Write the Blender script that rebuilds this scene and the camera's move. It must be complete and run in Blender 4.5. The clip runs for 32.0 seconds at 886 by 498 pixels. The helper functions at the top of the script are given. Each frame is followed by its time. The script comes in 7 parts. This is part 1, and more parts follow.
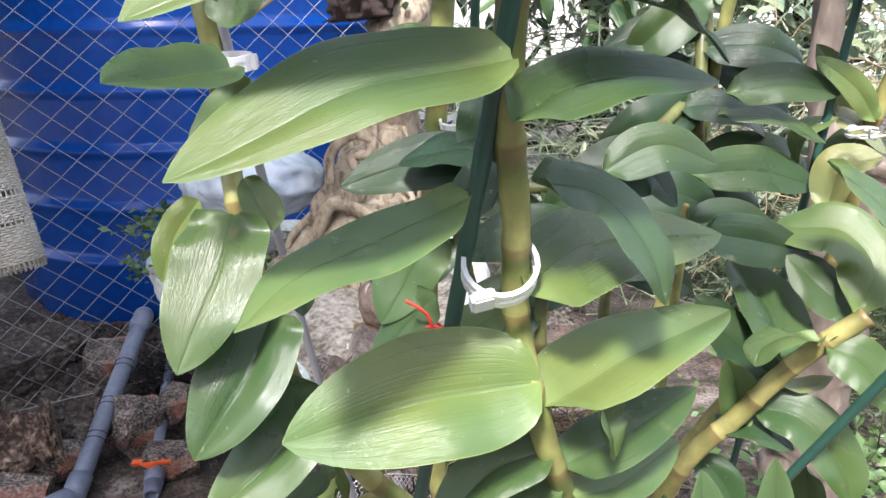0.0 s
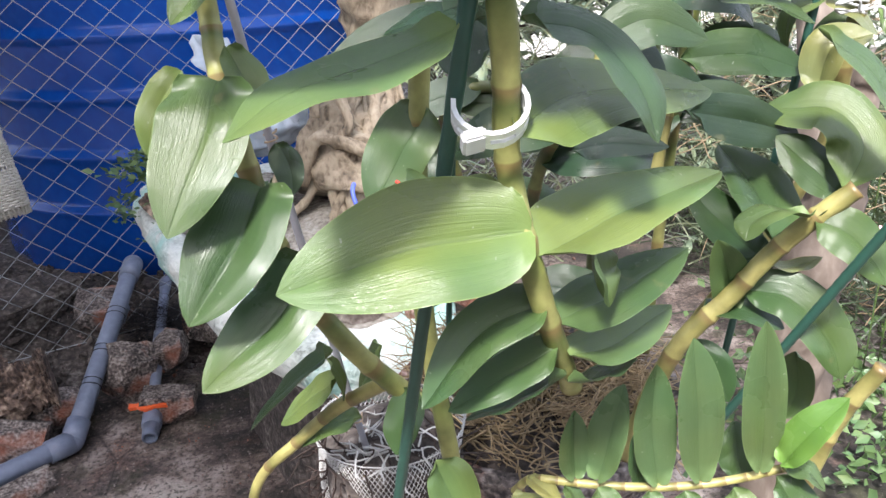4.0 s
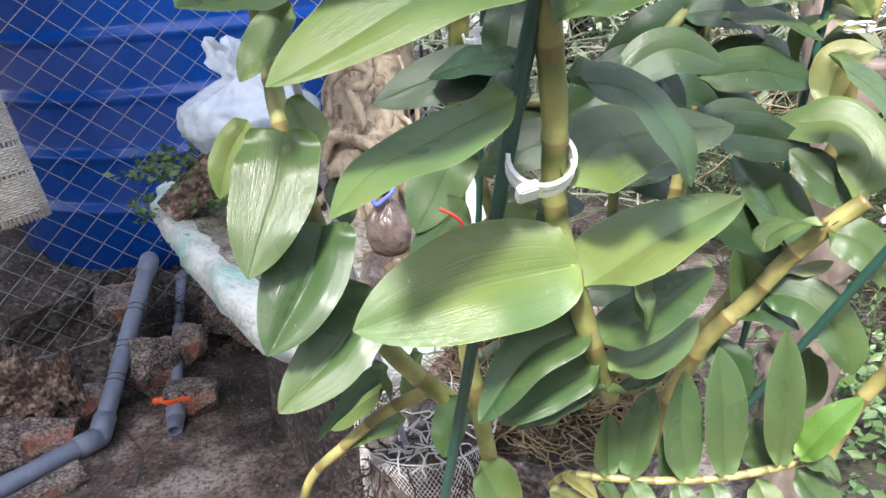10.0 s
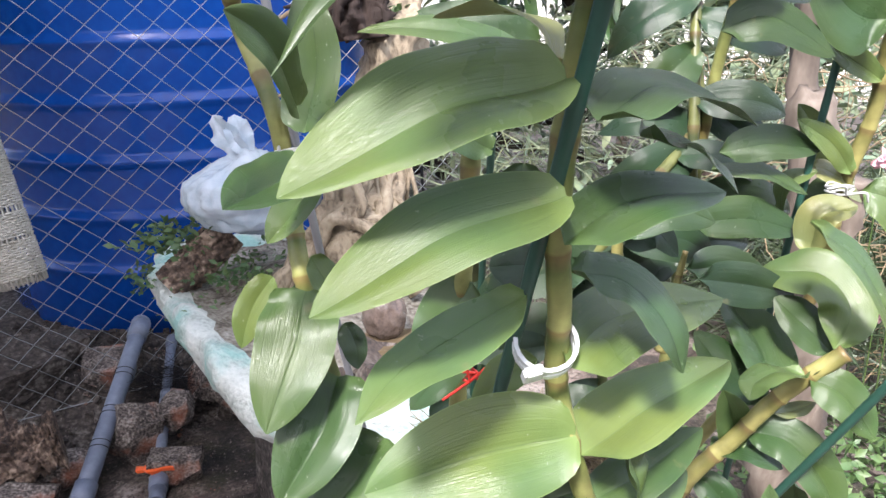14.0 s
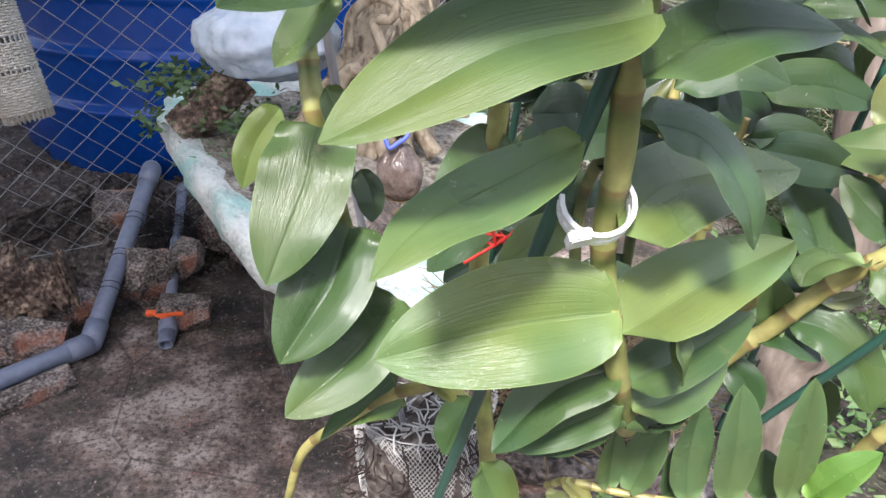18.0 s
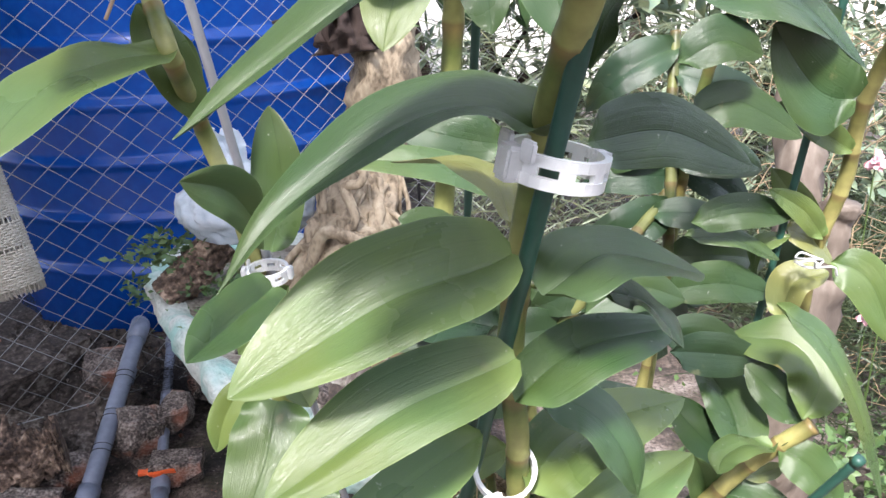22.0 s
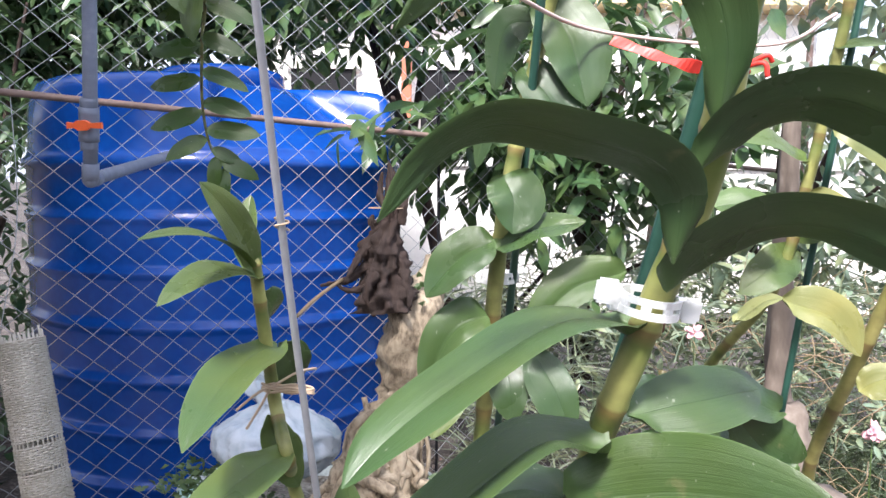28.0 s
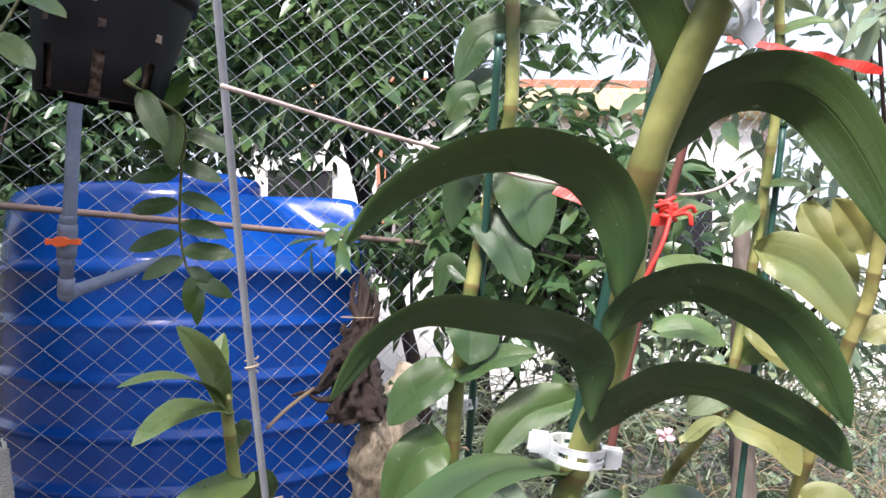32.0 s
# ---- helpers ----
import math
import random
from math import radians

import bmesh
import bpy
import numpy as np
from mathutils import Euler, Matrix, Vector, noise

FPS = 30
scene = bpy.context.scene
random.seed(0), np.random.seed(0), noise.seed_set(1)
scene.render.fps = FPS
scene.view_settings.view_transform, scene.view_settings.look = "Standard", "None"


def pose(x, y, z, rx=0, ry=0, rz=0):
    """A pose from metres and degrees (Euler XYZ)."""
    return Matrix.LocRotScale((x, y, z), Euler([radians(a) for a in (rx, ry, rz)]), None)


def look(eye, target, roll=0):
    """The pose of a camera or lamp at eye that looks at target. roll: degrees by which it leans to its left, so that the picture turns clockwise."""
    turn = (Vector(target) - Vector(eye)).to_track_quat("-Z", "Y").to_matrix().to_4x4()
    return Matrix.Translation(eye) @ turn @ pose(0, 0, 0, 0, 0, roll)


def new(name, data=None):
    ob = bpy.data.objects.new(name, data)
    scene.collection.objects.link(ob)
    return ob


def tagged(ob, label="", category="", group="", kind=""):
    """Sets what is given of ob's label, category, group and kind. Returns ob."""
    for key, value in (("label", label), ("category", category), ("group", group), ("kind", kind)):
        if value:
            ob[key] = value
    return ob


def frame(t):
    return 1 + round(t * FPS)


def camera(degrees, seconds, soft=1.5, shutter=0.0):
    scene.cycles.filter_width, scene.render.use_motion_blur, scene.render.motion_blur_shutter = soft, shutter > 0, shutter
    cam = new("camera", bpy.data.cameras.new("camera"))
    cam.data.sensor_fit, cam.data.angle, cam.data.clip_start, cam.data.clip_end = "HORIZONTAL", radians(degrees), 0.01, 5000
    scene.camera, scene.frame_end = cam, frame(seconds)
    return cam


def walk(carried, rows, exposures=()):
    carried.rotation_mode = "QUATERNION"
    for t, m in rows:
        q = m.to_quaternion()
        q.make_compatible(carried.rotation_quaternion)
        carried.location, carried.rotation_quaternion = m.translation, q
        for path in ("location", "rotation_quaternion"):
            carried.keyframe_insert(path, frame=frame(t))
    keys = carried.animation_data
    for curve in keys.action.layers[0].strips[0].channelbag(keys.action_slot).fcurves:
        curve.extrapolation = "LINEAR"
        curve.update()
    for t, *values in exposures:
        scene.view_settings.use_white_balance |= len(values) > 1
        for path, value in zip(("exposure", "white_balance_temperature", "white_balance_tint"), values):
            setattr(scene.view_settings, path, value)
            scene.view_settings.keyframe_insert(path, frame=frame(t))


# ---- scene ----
# Camera path: seconds, eye x y z, then yaw (to the left), pitch (up) and lean to its left, in degrees
cam = camera(60.9, 32.0)
PATH = [
    (0.0, 0.0260, 0.0029, 0.9489, 0.90, -17.15, -1.03),
    (0.5, 0.0250, 0.0042, 0.9437, 0.93, -17.57, -0.60),
    (1.0, 0.0261, 0.0049, 0.9402, 0.70, -18.41, -0.07),
    (1.5, 0.0253, 0.0024, 0.9354, 0.86, -18.66, -0.90),
    (2.0, 0.0264, 0.0013, 0.9259, 0.88, -19.75, -2.16),
    (2.5, 0.0293, -0.0011, 0.9201, 0.54, -20.06, -2.73),
    (3.0, 0.0298, -0.001, 0.921, 0.55, -20.45, -3.4),
    (3.5, 0.0242, -0.0044, 0.9121, 0.21, -20.68, -2.30),
    (5.5, 0.0243, -0.0094, 0.9287, -0.18, -20.07, -3.13),
    (6.0, 0.0271, -0.0128, 0.9312, 0.31, -19.39, -3.27),
    (6.5, 0.0274, -0.0126, 0.9354, 0.15, -18.66, -3.22),
    (7.0, 0.0196, -0.0185, 0.9479, 0.25, -17.59, -2.49),
    (7.5, 0.0204, -0.0163, 0.9479, 0.25, -18.73, -2.01),
    (8.0, 0.0164, -0.0114, 0.9445, 1.39, -22.17, -2.78),
    (8.5, 0.0128, -0.0127, 0.9479, 1.24, -23.30, -2.57),
    (9.0, 0.0082, -0.0147, 0.9414, 0.38, -23.63, -2.86),
    (9.5, 0.0070, -0.0170, 0.9398, 0.14, -24.55, -3.67),
    (10.0, 0.0050, -0.0267, 0.9460, 0.42, -22.19, -4.11),
    (10.5, 0.0022, -0.0245, 0.9446, 1.41, -20.73, -4.48),
    (11.0, 0.0042, -0.0227, 0.9438, 1.93, -20.04, -4.68),
    (11.5, 0.0035, -0.0243, 0.9469, 1.29, -19.26, -3.49),
    (12.0, 0.0083, -0.0197, 0.9416, 1.63, -20.50, -3.83),
    (12.5, 0.0031, -0.0295, 0.9557, 1.06, -20.03, -2.01),
    (13.0, -0.0035, -0.0357, 0.9760, 0.10, -19.56, -1.38),
    (13.5, -0.0031, -0.0321, 0.9844, -0.28, -19.65, -1.64),
    (14.0, -0.0019, -0.0328, 0.9985, -0.67, -17.91, -1.47),
    (14.5, -0.0052, -0.0410, 0.9978, -1.42, -20.41, 2.95),
    (15.0, -0.0009, -0.0281, 0.9865, -1.50, -23.45, 2.09),
    (15.5, -0.0008, -0.0205, 0.9796, -0.74, -26.67, 0.94),
    (17.5, -0.0020, -0.0063, 0.9701, 0.25, -28.59, 1.06),
    (18.0, -0.0087, 0.0076, 0.9731, 0.35, -27.86, 2.01),
    (18.5, -0.0047, 0.0121, 0.9859, -0.47, -26.92, 1.89),
    (19.0, -0.0024, 0.0074, 0.9959, -0.47, -25.61, 1.86),
    (19.5, 0.0079, 0.0101, 0.9998, -1.19, -25.95, 1.73),
    (20.0, 0.0069, 0.0031, 1.0094, -1.19, -24.41, 1.87),
    (20.5, 0.0090, -0.0046, 1.0218, -1.02, -22.87, 0.40),
    (21.0, 0.0126, -0.0056, 1.0356, -0.87, -21.27, -1.85),
    (21.5, 0.0118, -0.0131, 1.0511, -0.53, -19.27, -2.09),
    (22.0, 0.0171, -0.0202, 1.0608, -0.42, -19.87, -2.20),
    (22.5, 0.0221, -0.0233, 1.0723, -0.52, -19.79, -1.73),
    (23.0, 0.0224, -0.0352, 1.0907, -0.08, -19.61, -2.08),
    (23.5, 0.0217, -0.0387, 1.1052, 0.36, -18.73, -2.06),
    (24.0, 0.0192, -0.0466, 1.1183, 0.47, -18.07, -2.16),
    (24.5, 0.0189, -0.0587, 1.1317, -0.64, -16.99, -0.14),
    (25.0, 0.0179, -0.0657, 1.1405, -0.76, -14.74, -0.88),
    (25.5, 0.0180, -0.0712, 1.1469, -1.24, -13.11, -1.80),
    (26.0, 0.0113, -0.0837, 1.1602, 0.20, -10.89, -2.79),
    (26.5, 0.0053, -0.0908, 1.1677, 0.23, -9.66, -1.42),
    (28.5, 0.0076, -0.1319, 1.1931, 0.74, -2.92, 0.85),
    (29.0, 0.0162, -0.1370, 1.2026, 0.19, -1.01, 0.26),
    (29.5, 0.0154, -0.1506, 1.2165, -0.36, 1.52, 0.25),
    (30.0, 0.0143, -0.1706, 1.2310, -0.64, 3.69, -0.51),
    (30.5, 0.0189, -0.1821, 1.2368, -0.81, 5.63, 0.05),
    (31.0, 0.0161, -0.2013, 1.2469, -0.61, 9.26, 0.38),
    (31.5, 0.0164, -0.1794, 1.2311, -0.77, 6.11, 0.42),
    (32.0, 0.0157, -0.1582, 1.2096, -1.11, 2.56, 0.38),
]
EXPOSURES = [(t, stops, 6330, 17) for t, stops in ((0.0, 1.5), (16.0, 1.5), (19.0, 1.34), (21.0, 1.36), (22.5, 1.56), (23.5, 1.54), (24.5, 1.44), (26.5, 1.36), (30.0, 1.31), (31.0, 1.3), (32.0, 1.08))]
walk(cam, [(t, pose(x, y, z, 0, 0, yaw) @ pose(0, 0, 0, 90 + pitch) @ pose(0, 0, 0, 0, 0, roll)) for t, x, y, z, yaw, pitch, roll in PATH], EXPOSURES)

# ---- light ----
world = bpy.data.worlds.new("sky")
scene.world = world
world.use_nodes = True
wn = world.node_tree
sky = wn.nodes.new("ShaderNodeTexSky")
sky.sky_type = "NISHITA"
sky.sun_disc = False
sky.sun_elevation = radians(51)
sky.sun_rotation = radians(195)
sky.dust_density = 4.0
sky.air_density = 1.0
wn.nodes["Background"].inputs[1].default_value = 0.122
cloud = wn.nodes.new("ShaderNodeMixRGB")  # thin white overcast over the blue
cloud.inputs[0].default_value = 0.5
cloud.inputs[2].default_value = (7.2, 7.8, 8.9, 1)
wn.links.new(sky.outputs[0], cloud.inputs[1])
wn.links.new(cloud.outputs[0], wn.nodes["Background"].inputs[0])
sun_data = bpy.data.lights.new("sun", "SUN")
sun_data.energy = 3.7
sun_data.angle = radians(8)
sun_data.color = (1.0, 0.97, 0.92)
sun = new("sun", sun_data)
sun.matrix_world = look((-0.7, -2.3, 4.2), (0, 0.3, 0.9))
scene.view_settings.exposure = 1.35


# ---- materials ----
def mat_new(name):
    m = bpy.data.materials.new(name)
    m.use_nodes = True
    return m, m.node_tree, m.node_tree.nodes["Principled BSDF"]


def ramp_node(nt, stops):
    r = nt.nodes.new("ShaderNodeValToRGB")
    els = r.color_ramp.elements
    while len(els) < len(stops):
        els.new(0.5)
    for e, (p, c) in zip(els, stops):
        e.position, e.color = p, (*c, 1)
    return r


def speckled(name, stops, scale=8.0, rough=0.7, bump=0.3, fine=60.0, metal=0.0, stretch=(1, 1, 1), bump_dist=0.004, spec=0.5, weights=(0.6, 0.45), tint=None):
    """A surface whose colour wanders over the stops at a coarse and a fine scale."""
    m, nt, b = mat_new(name)
    tc = nt.nodes.new("ShaderNodeTexCoord")
    mp = nt.nodes.new("ShaderNodeMapping")
    mp.inputs["Scale"].default_value = stretch
    n1, n2 = nt.nodes.new("ShaderNodeTexNoise"), nt.nodes.new("ShaderNodeTexNoise")
    n1.inputs["Scale"].default_value, n1.inputs["Detail"].default_value, n1.inputs["Roughness"].default_value = scale, 9, 0.6
    n2.inputs["Scale"].default_value, n2.inputs["Detail"].default_value = fine, 4
    mix = nt.nodes.new("ShaderNodeMath")
    mix.operation = "MULTIPLY_ADD"
    mix.inputs[1].default_value = weights[1]
    half = nt.nodes.new("ShaderNodeMath")
    half.operation = "MULTIPLY"
    half.inputs[1].default_value = weights[0]
    r = ramp_node(nt, stops)
    bp = nt.nodes.new("ShaderNodeBump")
    bp.inputs["Strength"].default_value, bp.inputs["Distance"].default_value = bump, bump_dist
    nt.links.new(tc.outputs["Object"], mp.inputs[0])
    nt.links.new(mp.outputs[0], n1.inputs[0])
    nt.links.new(mp.outputs[0], n2.inputs[0])
    nt.links.new(n1.outputs[0], half.inputs[0])
    nt.links.new(n2.outputs[0], mix.inputs[0])
    nt.links.new(half.outputs[0], mix.inputs[2])
    nt.links.new(mix.outputs[0], r.inputs[0])
    colour = r.outputs[0]
    if tint:  # patches of a second colour: colour, scale, where they start, how strong
        n3 = nt.nodes.new("ShaderNodeTexNoise")
        n3.inputs["Scale"].default_value, n3.inputs["Detail"].default_value = tint[1], 5
        nt.links.new(tc.outputs["Object"], n3.inputs[0])
        patch = ramp_node(nt, [(tint[2], (0.0, 0.0, 0.0)), (tint[2] + 0.13, (tint[3],) * 3)])
        nt.links.new(n3.outputs[0], patch.inputs[0])
        over = nt.nodes.new("ShaderNodeMixRGB")
        over.inputs[2].default_value = (*tint[0], 1)
        nt.links.new(patch.outputs[0], over.inputs[0])
        nt.links.new(colour, over.inputs[1])
        colour = over.outputs[0]
    nt.links.new(colour, b.inputs["Base Color"])
    nt.links.new(mix.outputs[0], bp.inputs["Height"])
    nt.links.new(bp.outputs[0], b.inputs["Normal"])
    b.inputs["Roughness"].default_value, b.inputs["Metallic"].default_value = rough, metal
    b.inputs["Specular IOR Level"].default_value = spec
    return m


def leaf_material(name, dark, light, rough=0.31, veins=7.0, translucent=0.26, hue=0.02):
    """Leaf: stripes along the blade, fold shade painted as a darker midrib, a paler base, blotches, and some light
    passing through.
    """
    m, nt, b = mat_new(name)
    uv = nt.nodes.new("ShaderNodeUVMap")
    uv.uv_map = "blade"
    sep = nt.nodes.new("ShaderNodeSeparateXYZ")
    nt.links.new(uv.outputs[0], sep.inputs[0])
    info = nt.nodes.new("ShaderNodeObjectInfo")
    tc = nt.nodes.new("ShaderNodeTexCoord")
    blot = nt.nodes.new("ShaderNodeTexNoise")
    blot.inputs["Scale"].default_value, blot.inputs["Detail"].default_value = 26.0, 5
    nt.links.new(tc.outputs["Object"], blot.inputs[0])
    mp = nt.nodes.new("ShaderNodeMapping")
    mp.inputs["Scale"].default_value = (veins * 4.3, 2.2, 1)
    nt.links.new(uv.outputs[0], mp.inputs[0])
    streak = nt.nodes.new("ShaderNodeTexNoise")
    streak.inputs["Scale"].default_value, streak.inputs["Detail"].default_value = 1.0, 5
    nt.links.new(mp.outputs[0], streak.inputs[0])
    add = nt.nodes.new("ShaderNodeMath")
    add.operation = "MULTIPLY_ADD"
    add.inputs[1].default_value = 0.55
    rnd = nt.nodes.new("ShaderNodeMath")
    rnd.operation = "MULTIPLY_ADD"
    rnd.inputs[1].default_value, rnd.inputs[2].default_value = 0.3, 0.08
    nt.links.new(info.outputs["Random"], rnd.inputs[0])
    nt.links.new(blot.outputs[0], add.inputs[0])
    nt.links.new(rnd.outputs[0], add.inputs[2])
    add2 = nt.nodes.new("ShaderNodeMath")
    add2.operation = "MULTIPLY_ADD"
    add2.inputs[1].default_value = 0.34
    mp3 = nt.nodes.new("ShaderNodeMapping")
    mp3.inputs["Scale"].default_value = (veins * 9, 1.1, 1)
    nt.links.new(uv.outputs[0], mp3.inputs[0])
    grain = nt.nodes.new("ShaderNodeTexNoise")
    grain.inputs["Scale"].default_value, grain.inputs["Detail"].default_value, grain.inputs["Roughness"].default_value = 1.0, 5, 0.7
    nt.links.new(mp3.outputs[0], grain.inputs[0])
    nt.links.new(grain.outputs[0], add2.inputs[0])
    nt.links.new(add.outputs[0], add2.inputs[2])
    r0 = ramp_node(nt, [(0.3, dark), (0.98, light)])
    nt.links.new(add2.outputs[0], r0.inputs[0])
    broadn = nt.nodes.new("ShaderNodeTexNoise")  # slow drift from blue-green to yellow-green
    broadn.inputs["Scale"].default_value, broadn.inputs["Detail"].default_value = 17.0, 2
    nt.links.new(tc.outputs["Object"], broadn.inputs[0])
    drift_hue = ramp_node(nt, [(0.35, (0.88, 1.0, 1.12)), (0.65, (1.14, 1.03, 0.85))])
    nt.links.new(broadn.outputs[0], drift_hue.inputs[0])
    r = nt.nodes.new("ShaderNodeMixRGB")
    r.blend_type = "MULTIPLY"
    r.inputs[0].default_value = 1.0
    nt.links.new(r0.outputs[0], r.inputs[1])
    nt.links.new(drift_hue.outputs[0], r.inputs[2])
    pale = ramp_node(nt, [(0.0, (0.5, 0.5, 0.5)), (0.13, (0.0, 0.0, 0.0))])
    nt.links.new(sep.outputs[1], pale.inputs[0])
    base = nt.nodes.new("ShaderNodeMixRGB")
    base.inputs[2].default_value = (*[min(1, c * 1.7 + 0.02) for c in light], 1)
    nt.links.new(pale.outputs[0], base.inputs[0])
    nt.links.new(r.outputs[0], base.inputs[1])
    # shade in the midrib fold, painted as a thin darker line
    rib = nt.nodes.new("ShaderNodeMath")
    rib.operation = "COMPARE"
    rib.inputs[1].default_value, rib.inputs[2].default_value = 0.5, 0.009
    nt.links.new(sep.outputs[0], rib.inputs[0])
    ribm = nt.nodes.new("ShaderNodeMath")
    ribm.operation = "MULTIPLY"
    ribm.inputs[1].default_value = 0.28
    nt.links.new(rib.outputs[0], ribm.inputs[0])
    col = nt.nodes.new("ShaderNodeMixRGB")
    col.inputs[2].default_value = (*[c * 0.75 for c in dark], 1)
    nt.links.new(ribm.outputs[0], col.inputs[0])
    nt.links.new(base.outputs[0], col.inputs[1])
    off = nt.nodes.new("ShaderNodeMath")
    off.operation = "SUBTRACT"
    off.inputs[1].default_value = 0.5
    nt.links.new(sep.outputs[0], off.inputs[0])
    far = nt.nodes.new("ShaderNodeMath")
    far.operation = "ABSOLUTE"
    nt.links.new(off.outputs[0], far.inputs[0])
    rim = ramp_node(nt, [(0.488, (0.0, 0.0, 0.0)), (0.498, (0.5, 0.5, 0.5))])
    nt.links.new(far.outputs[0], rim.inputs[0])
    edge = nt.nodes.new("ShaderNodeMixRGB")
    edge.inputs[2].default_value = (*[min(1, c * 2.1 + 0.03) for c in light], 1)
    nt.links.new(rim.outputs[0], edge.inputs[0])
    nt.links.new(col.outputs[0], edge.inputs[1])
    fleck = nt.nodes.new("ShaderNodeTexNoise")
    fleck.inputs["Scale"].default_value, fleck.inputs["Detail"].default_value = 330.0, 2
    nt.links.new(tc.outputs["Object"], fleck.inputs[0])
    fr = ramp_node(nt, [(0.73, (0.0, 0.0, 0.0)), (0.78, (0.6, 0.6, 0.6))])
    nt.links.new(fleck.outputs[0], fr.inputs[0])
    dust = nt.nodes.new("ShaderNodeMixRGB")
    dust.inputs[2].default_value = (0.42, 0.46, 0.34, 1)
    nt.links.new(fr.outputs[0], dust.inputs[0])
    nt.links.new(edge.outputs[0], dust.inputs[1])
    scar = nt.nodes.new("ShaderNodeTexNoise")
    scar.inputs["Scale"].default_value, scar.inputs["Detail"].default_value = 75.0, 4
    nt.links.new(tc.outputs["Object"], scar.inputs[0])
    sr = ramp_node(nt, [(0.69, (0.0, 0.0, 0.0)), (0.76, (0.55, 0.55, 0.55))])
    nt.links.new(scar.outputs[0], sr.inputs[0])
    worn = nt.nodes.new("ShaderNodeMixRGB")
    worn.inputs[2].default_value = (0.2, 0.2, 0.09, 1)
    nt.links.new(sr.outputs[0], worn.inputs[0])
    nt.links.new(dust.outputs[0], worn.inputs[1])
    # parallel grooves: the midrib and three on each side, wandering a little
    sway = nt.nodes.new("ShaderNodeMath")
    sway.operation = "MULTIPLY_ADD"
    sway.inputs[1].default_value, sway.inputs[2].default_value = 0.05, -0.025
    nt.links.new(streak.outputs[0], sway.inputs[0])
    wander = nt.nodes.new("ShaderNodeMath")
    wander.operation = "ADD"
    nt.links.new(far.outputs[0], wander.inputs[0])
    nt.links.new(sway.outputs[0], wander.inputs[1])
    fold_wave = nt.nodes.new("ShaderNodeMath")
    fold_wave.operation = "PINGPONG"
    fold_wave.inputs[1].default_value = 0.062
    nt.links.new(wander.outputs[0], fold_wave.inputs[0])
    groove = ramp_node(nt, [(0.0, (0.0, 0.0, 0.0)), (0.012, (0.55, 0.55, 0.55)), (0.062, (1.0, 1.0, 1.0))])
    nt.links.new(fold_wave.outputs[0], groove.inputs[0])
    crease = ramp_node(nt, [(0.0, (0.0, 0.0, 0.0)), (0.016, (1.0, 1.0, 1.0))])
    nt.links.new(far.outputs[0], crease.inputs[0])
    both = nt.nodes.new("ShaderNodeMath")
    both.operation = "MULTIPLY_ADD"
    both.inputs[1].default_value = 0.3
    nt.links.new(groove.outputs[0], both.inputs[0])
    nt.links.new(crease.outputs[0], both.inputs[2])
    hgt = nt.nodes.new("ShaderNodeMath")
    hgt.operation = "MULTIPLY_ADD"
    hgt.inputs[1].default_value = 1.1
    nt.links.new(grain.outputs[0], hgt.inputs[0])
    nt.links.new(both.outputs[0], hgt.inputs[2])
    shade = ramp_node(nt, [(0.0, (0.72, 0.74, 0.66)), (0.02, (1.0, 1.0, 1.0))])  # groove shade, painted as darker lines
    nt.links.new(fold_wave.outputs[0], shade.inputs[0])
    lined = nt.nodes.new("ShaderNodeMixRGB")
    lined.blend_type = "MULTIPLY"
    lined.inputs[0].default_value = 0.08
    nt.links.new(worn.outputs[0], lined.inputs[1])
    nt.links.new(shade.outputs[0], lined.inputs[2])
    nt.links.new(lined.outputs[0], b.inputs["Base Color"])
    bp = nt.nodes.new("ShaderNodeBump")
    bp.inputs["Strength"].default_value, bp.inputs["Distance"].default_value = 0.34, 0.0009
    nt.links.new(hgt.outputs[0], bp.inputs["Height"])
    nt.links.new(bp.outputs[0], b.inputs["Normal"])
    nt.links.new(bp.outputs[0], b.inputs["Coat Normal"])
    b.inputs["Specular IOR Level"].default_value = 0.5
    b.inputs["Coat Weight"].default_value, b.inputs["Coat Roughness"].default_value = 0.3, 0.24
    rr = nt.nodes.new("ShaderNodeMath")
    rr.operation = "MULTIPLY_ADD"
    rr.inputs[1].default_value, rr.inputs[2].default_value = 0.34, rough - 0.17
    nt.links.new(blot.outputs[0], rr.inputs[0])
    nt.links.new(rr.outputs[0], b.inputs["Roughness"])
    tr = nt.nodes.new("ShaderNodeBsdfTranslucent")
    nt.links.new(base.outputs[0], tr.inputs[0])
    ms = nt.nodes.new("ShaderNodeMixShader")
    ms.inputs[0].default_value = translucent
    nt.links.new(b.outputs[0], ms.inputs[1])
    nt.links.new(tr.outputs[0], ms.inputs[2])
    nt.links.new(ms.outputs[0], nt.nodes["Material Output"].inputs[0])
    return m


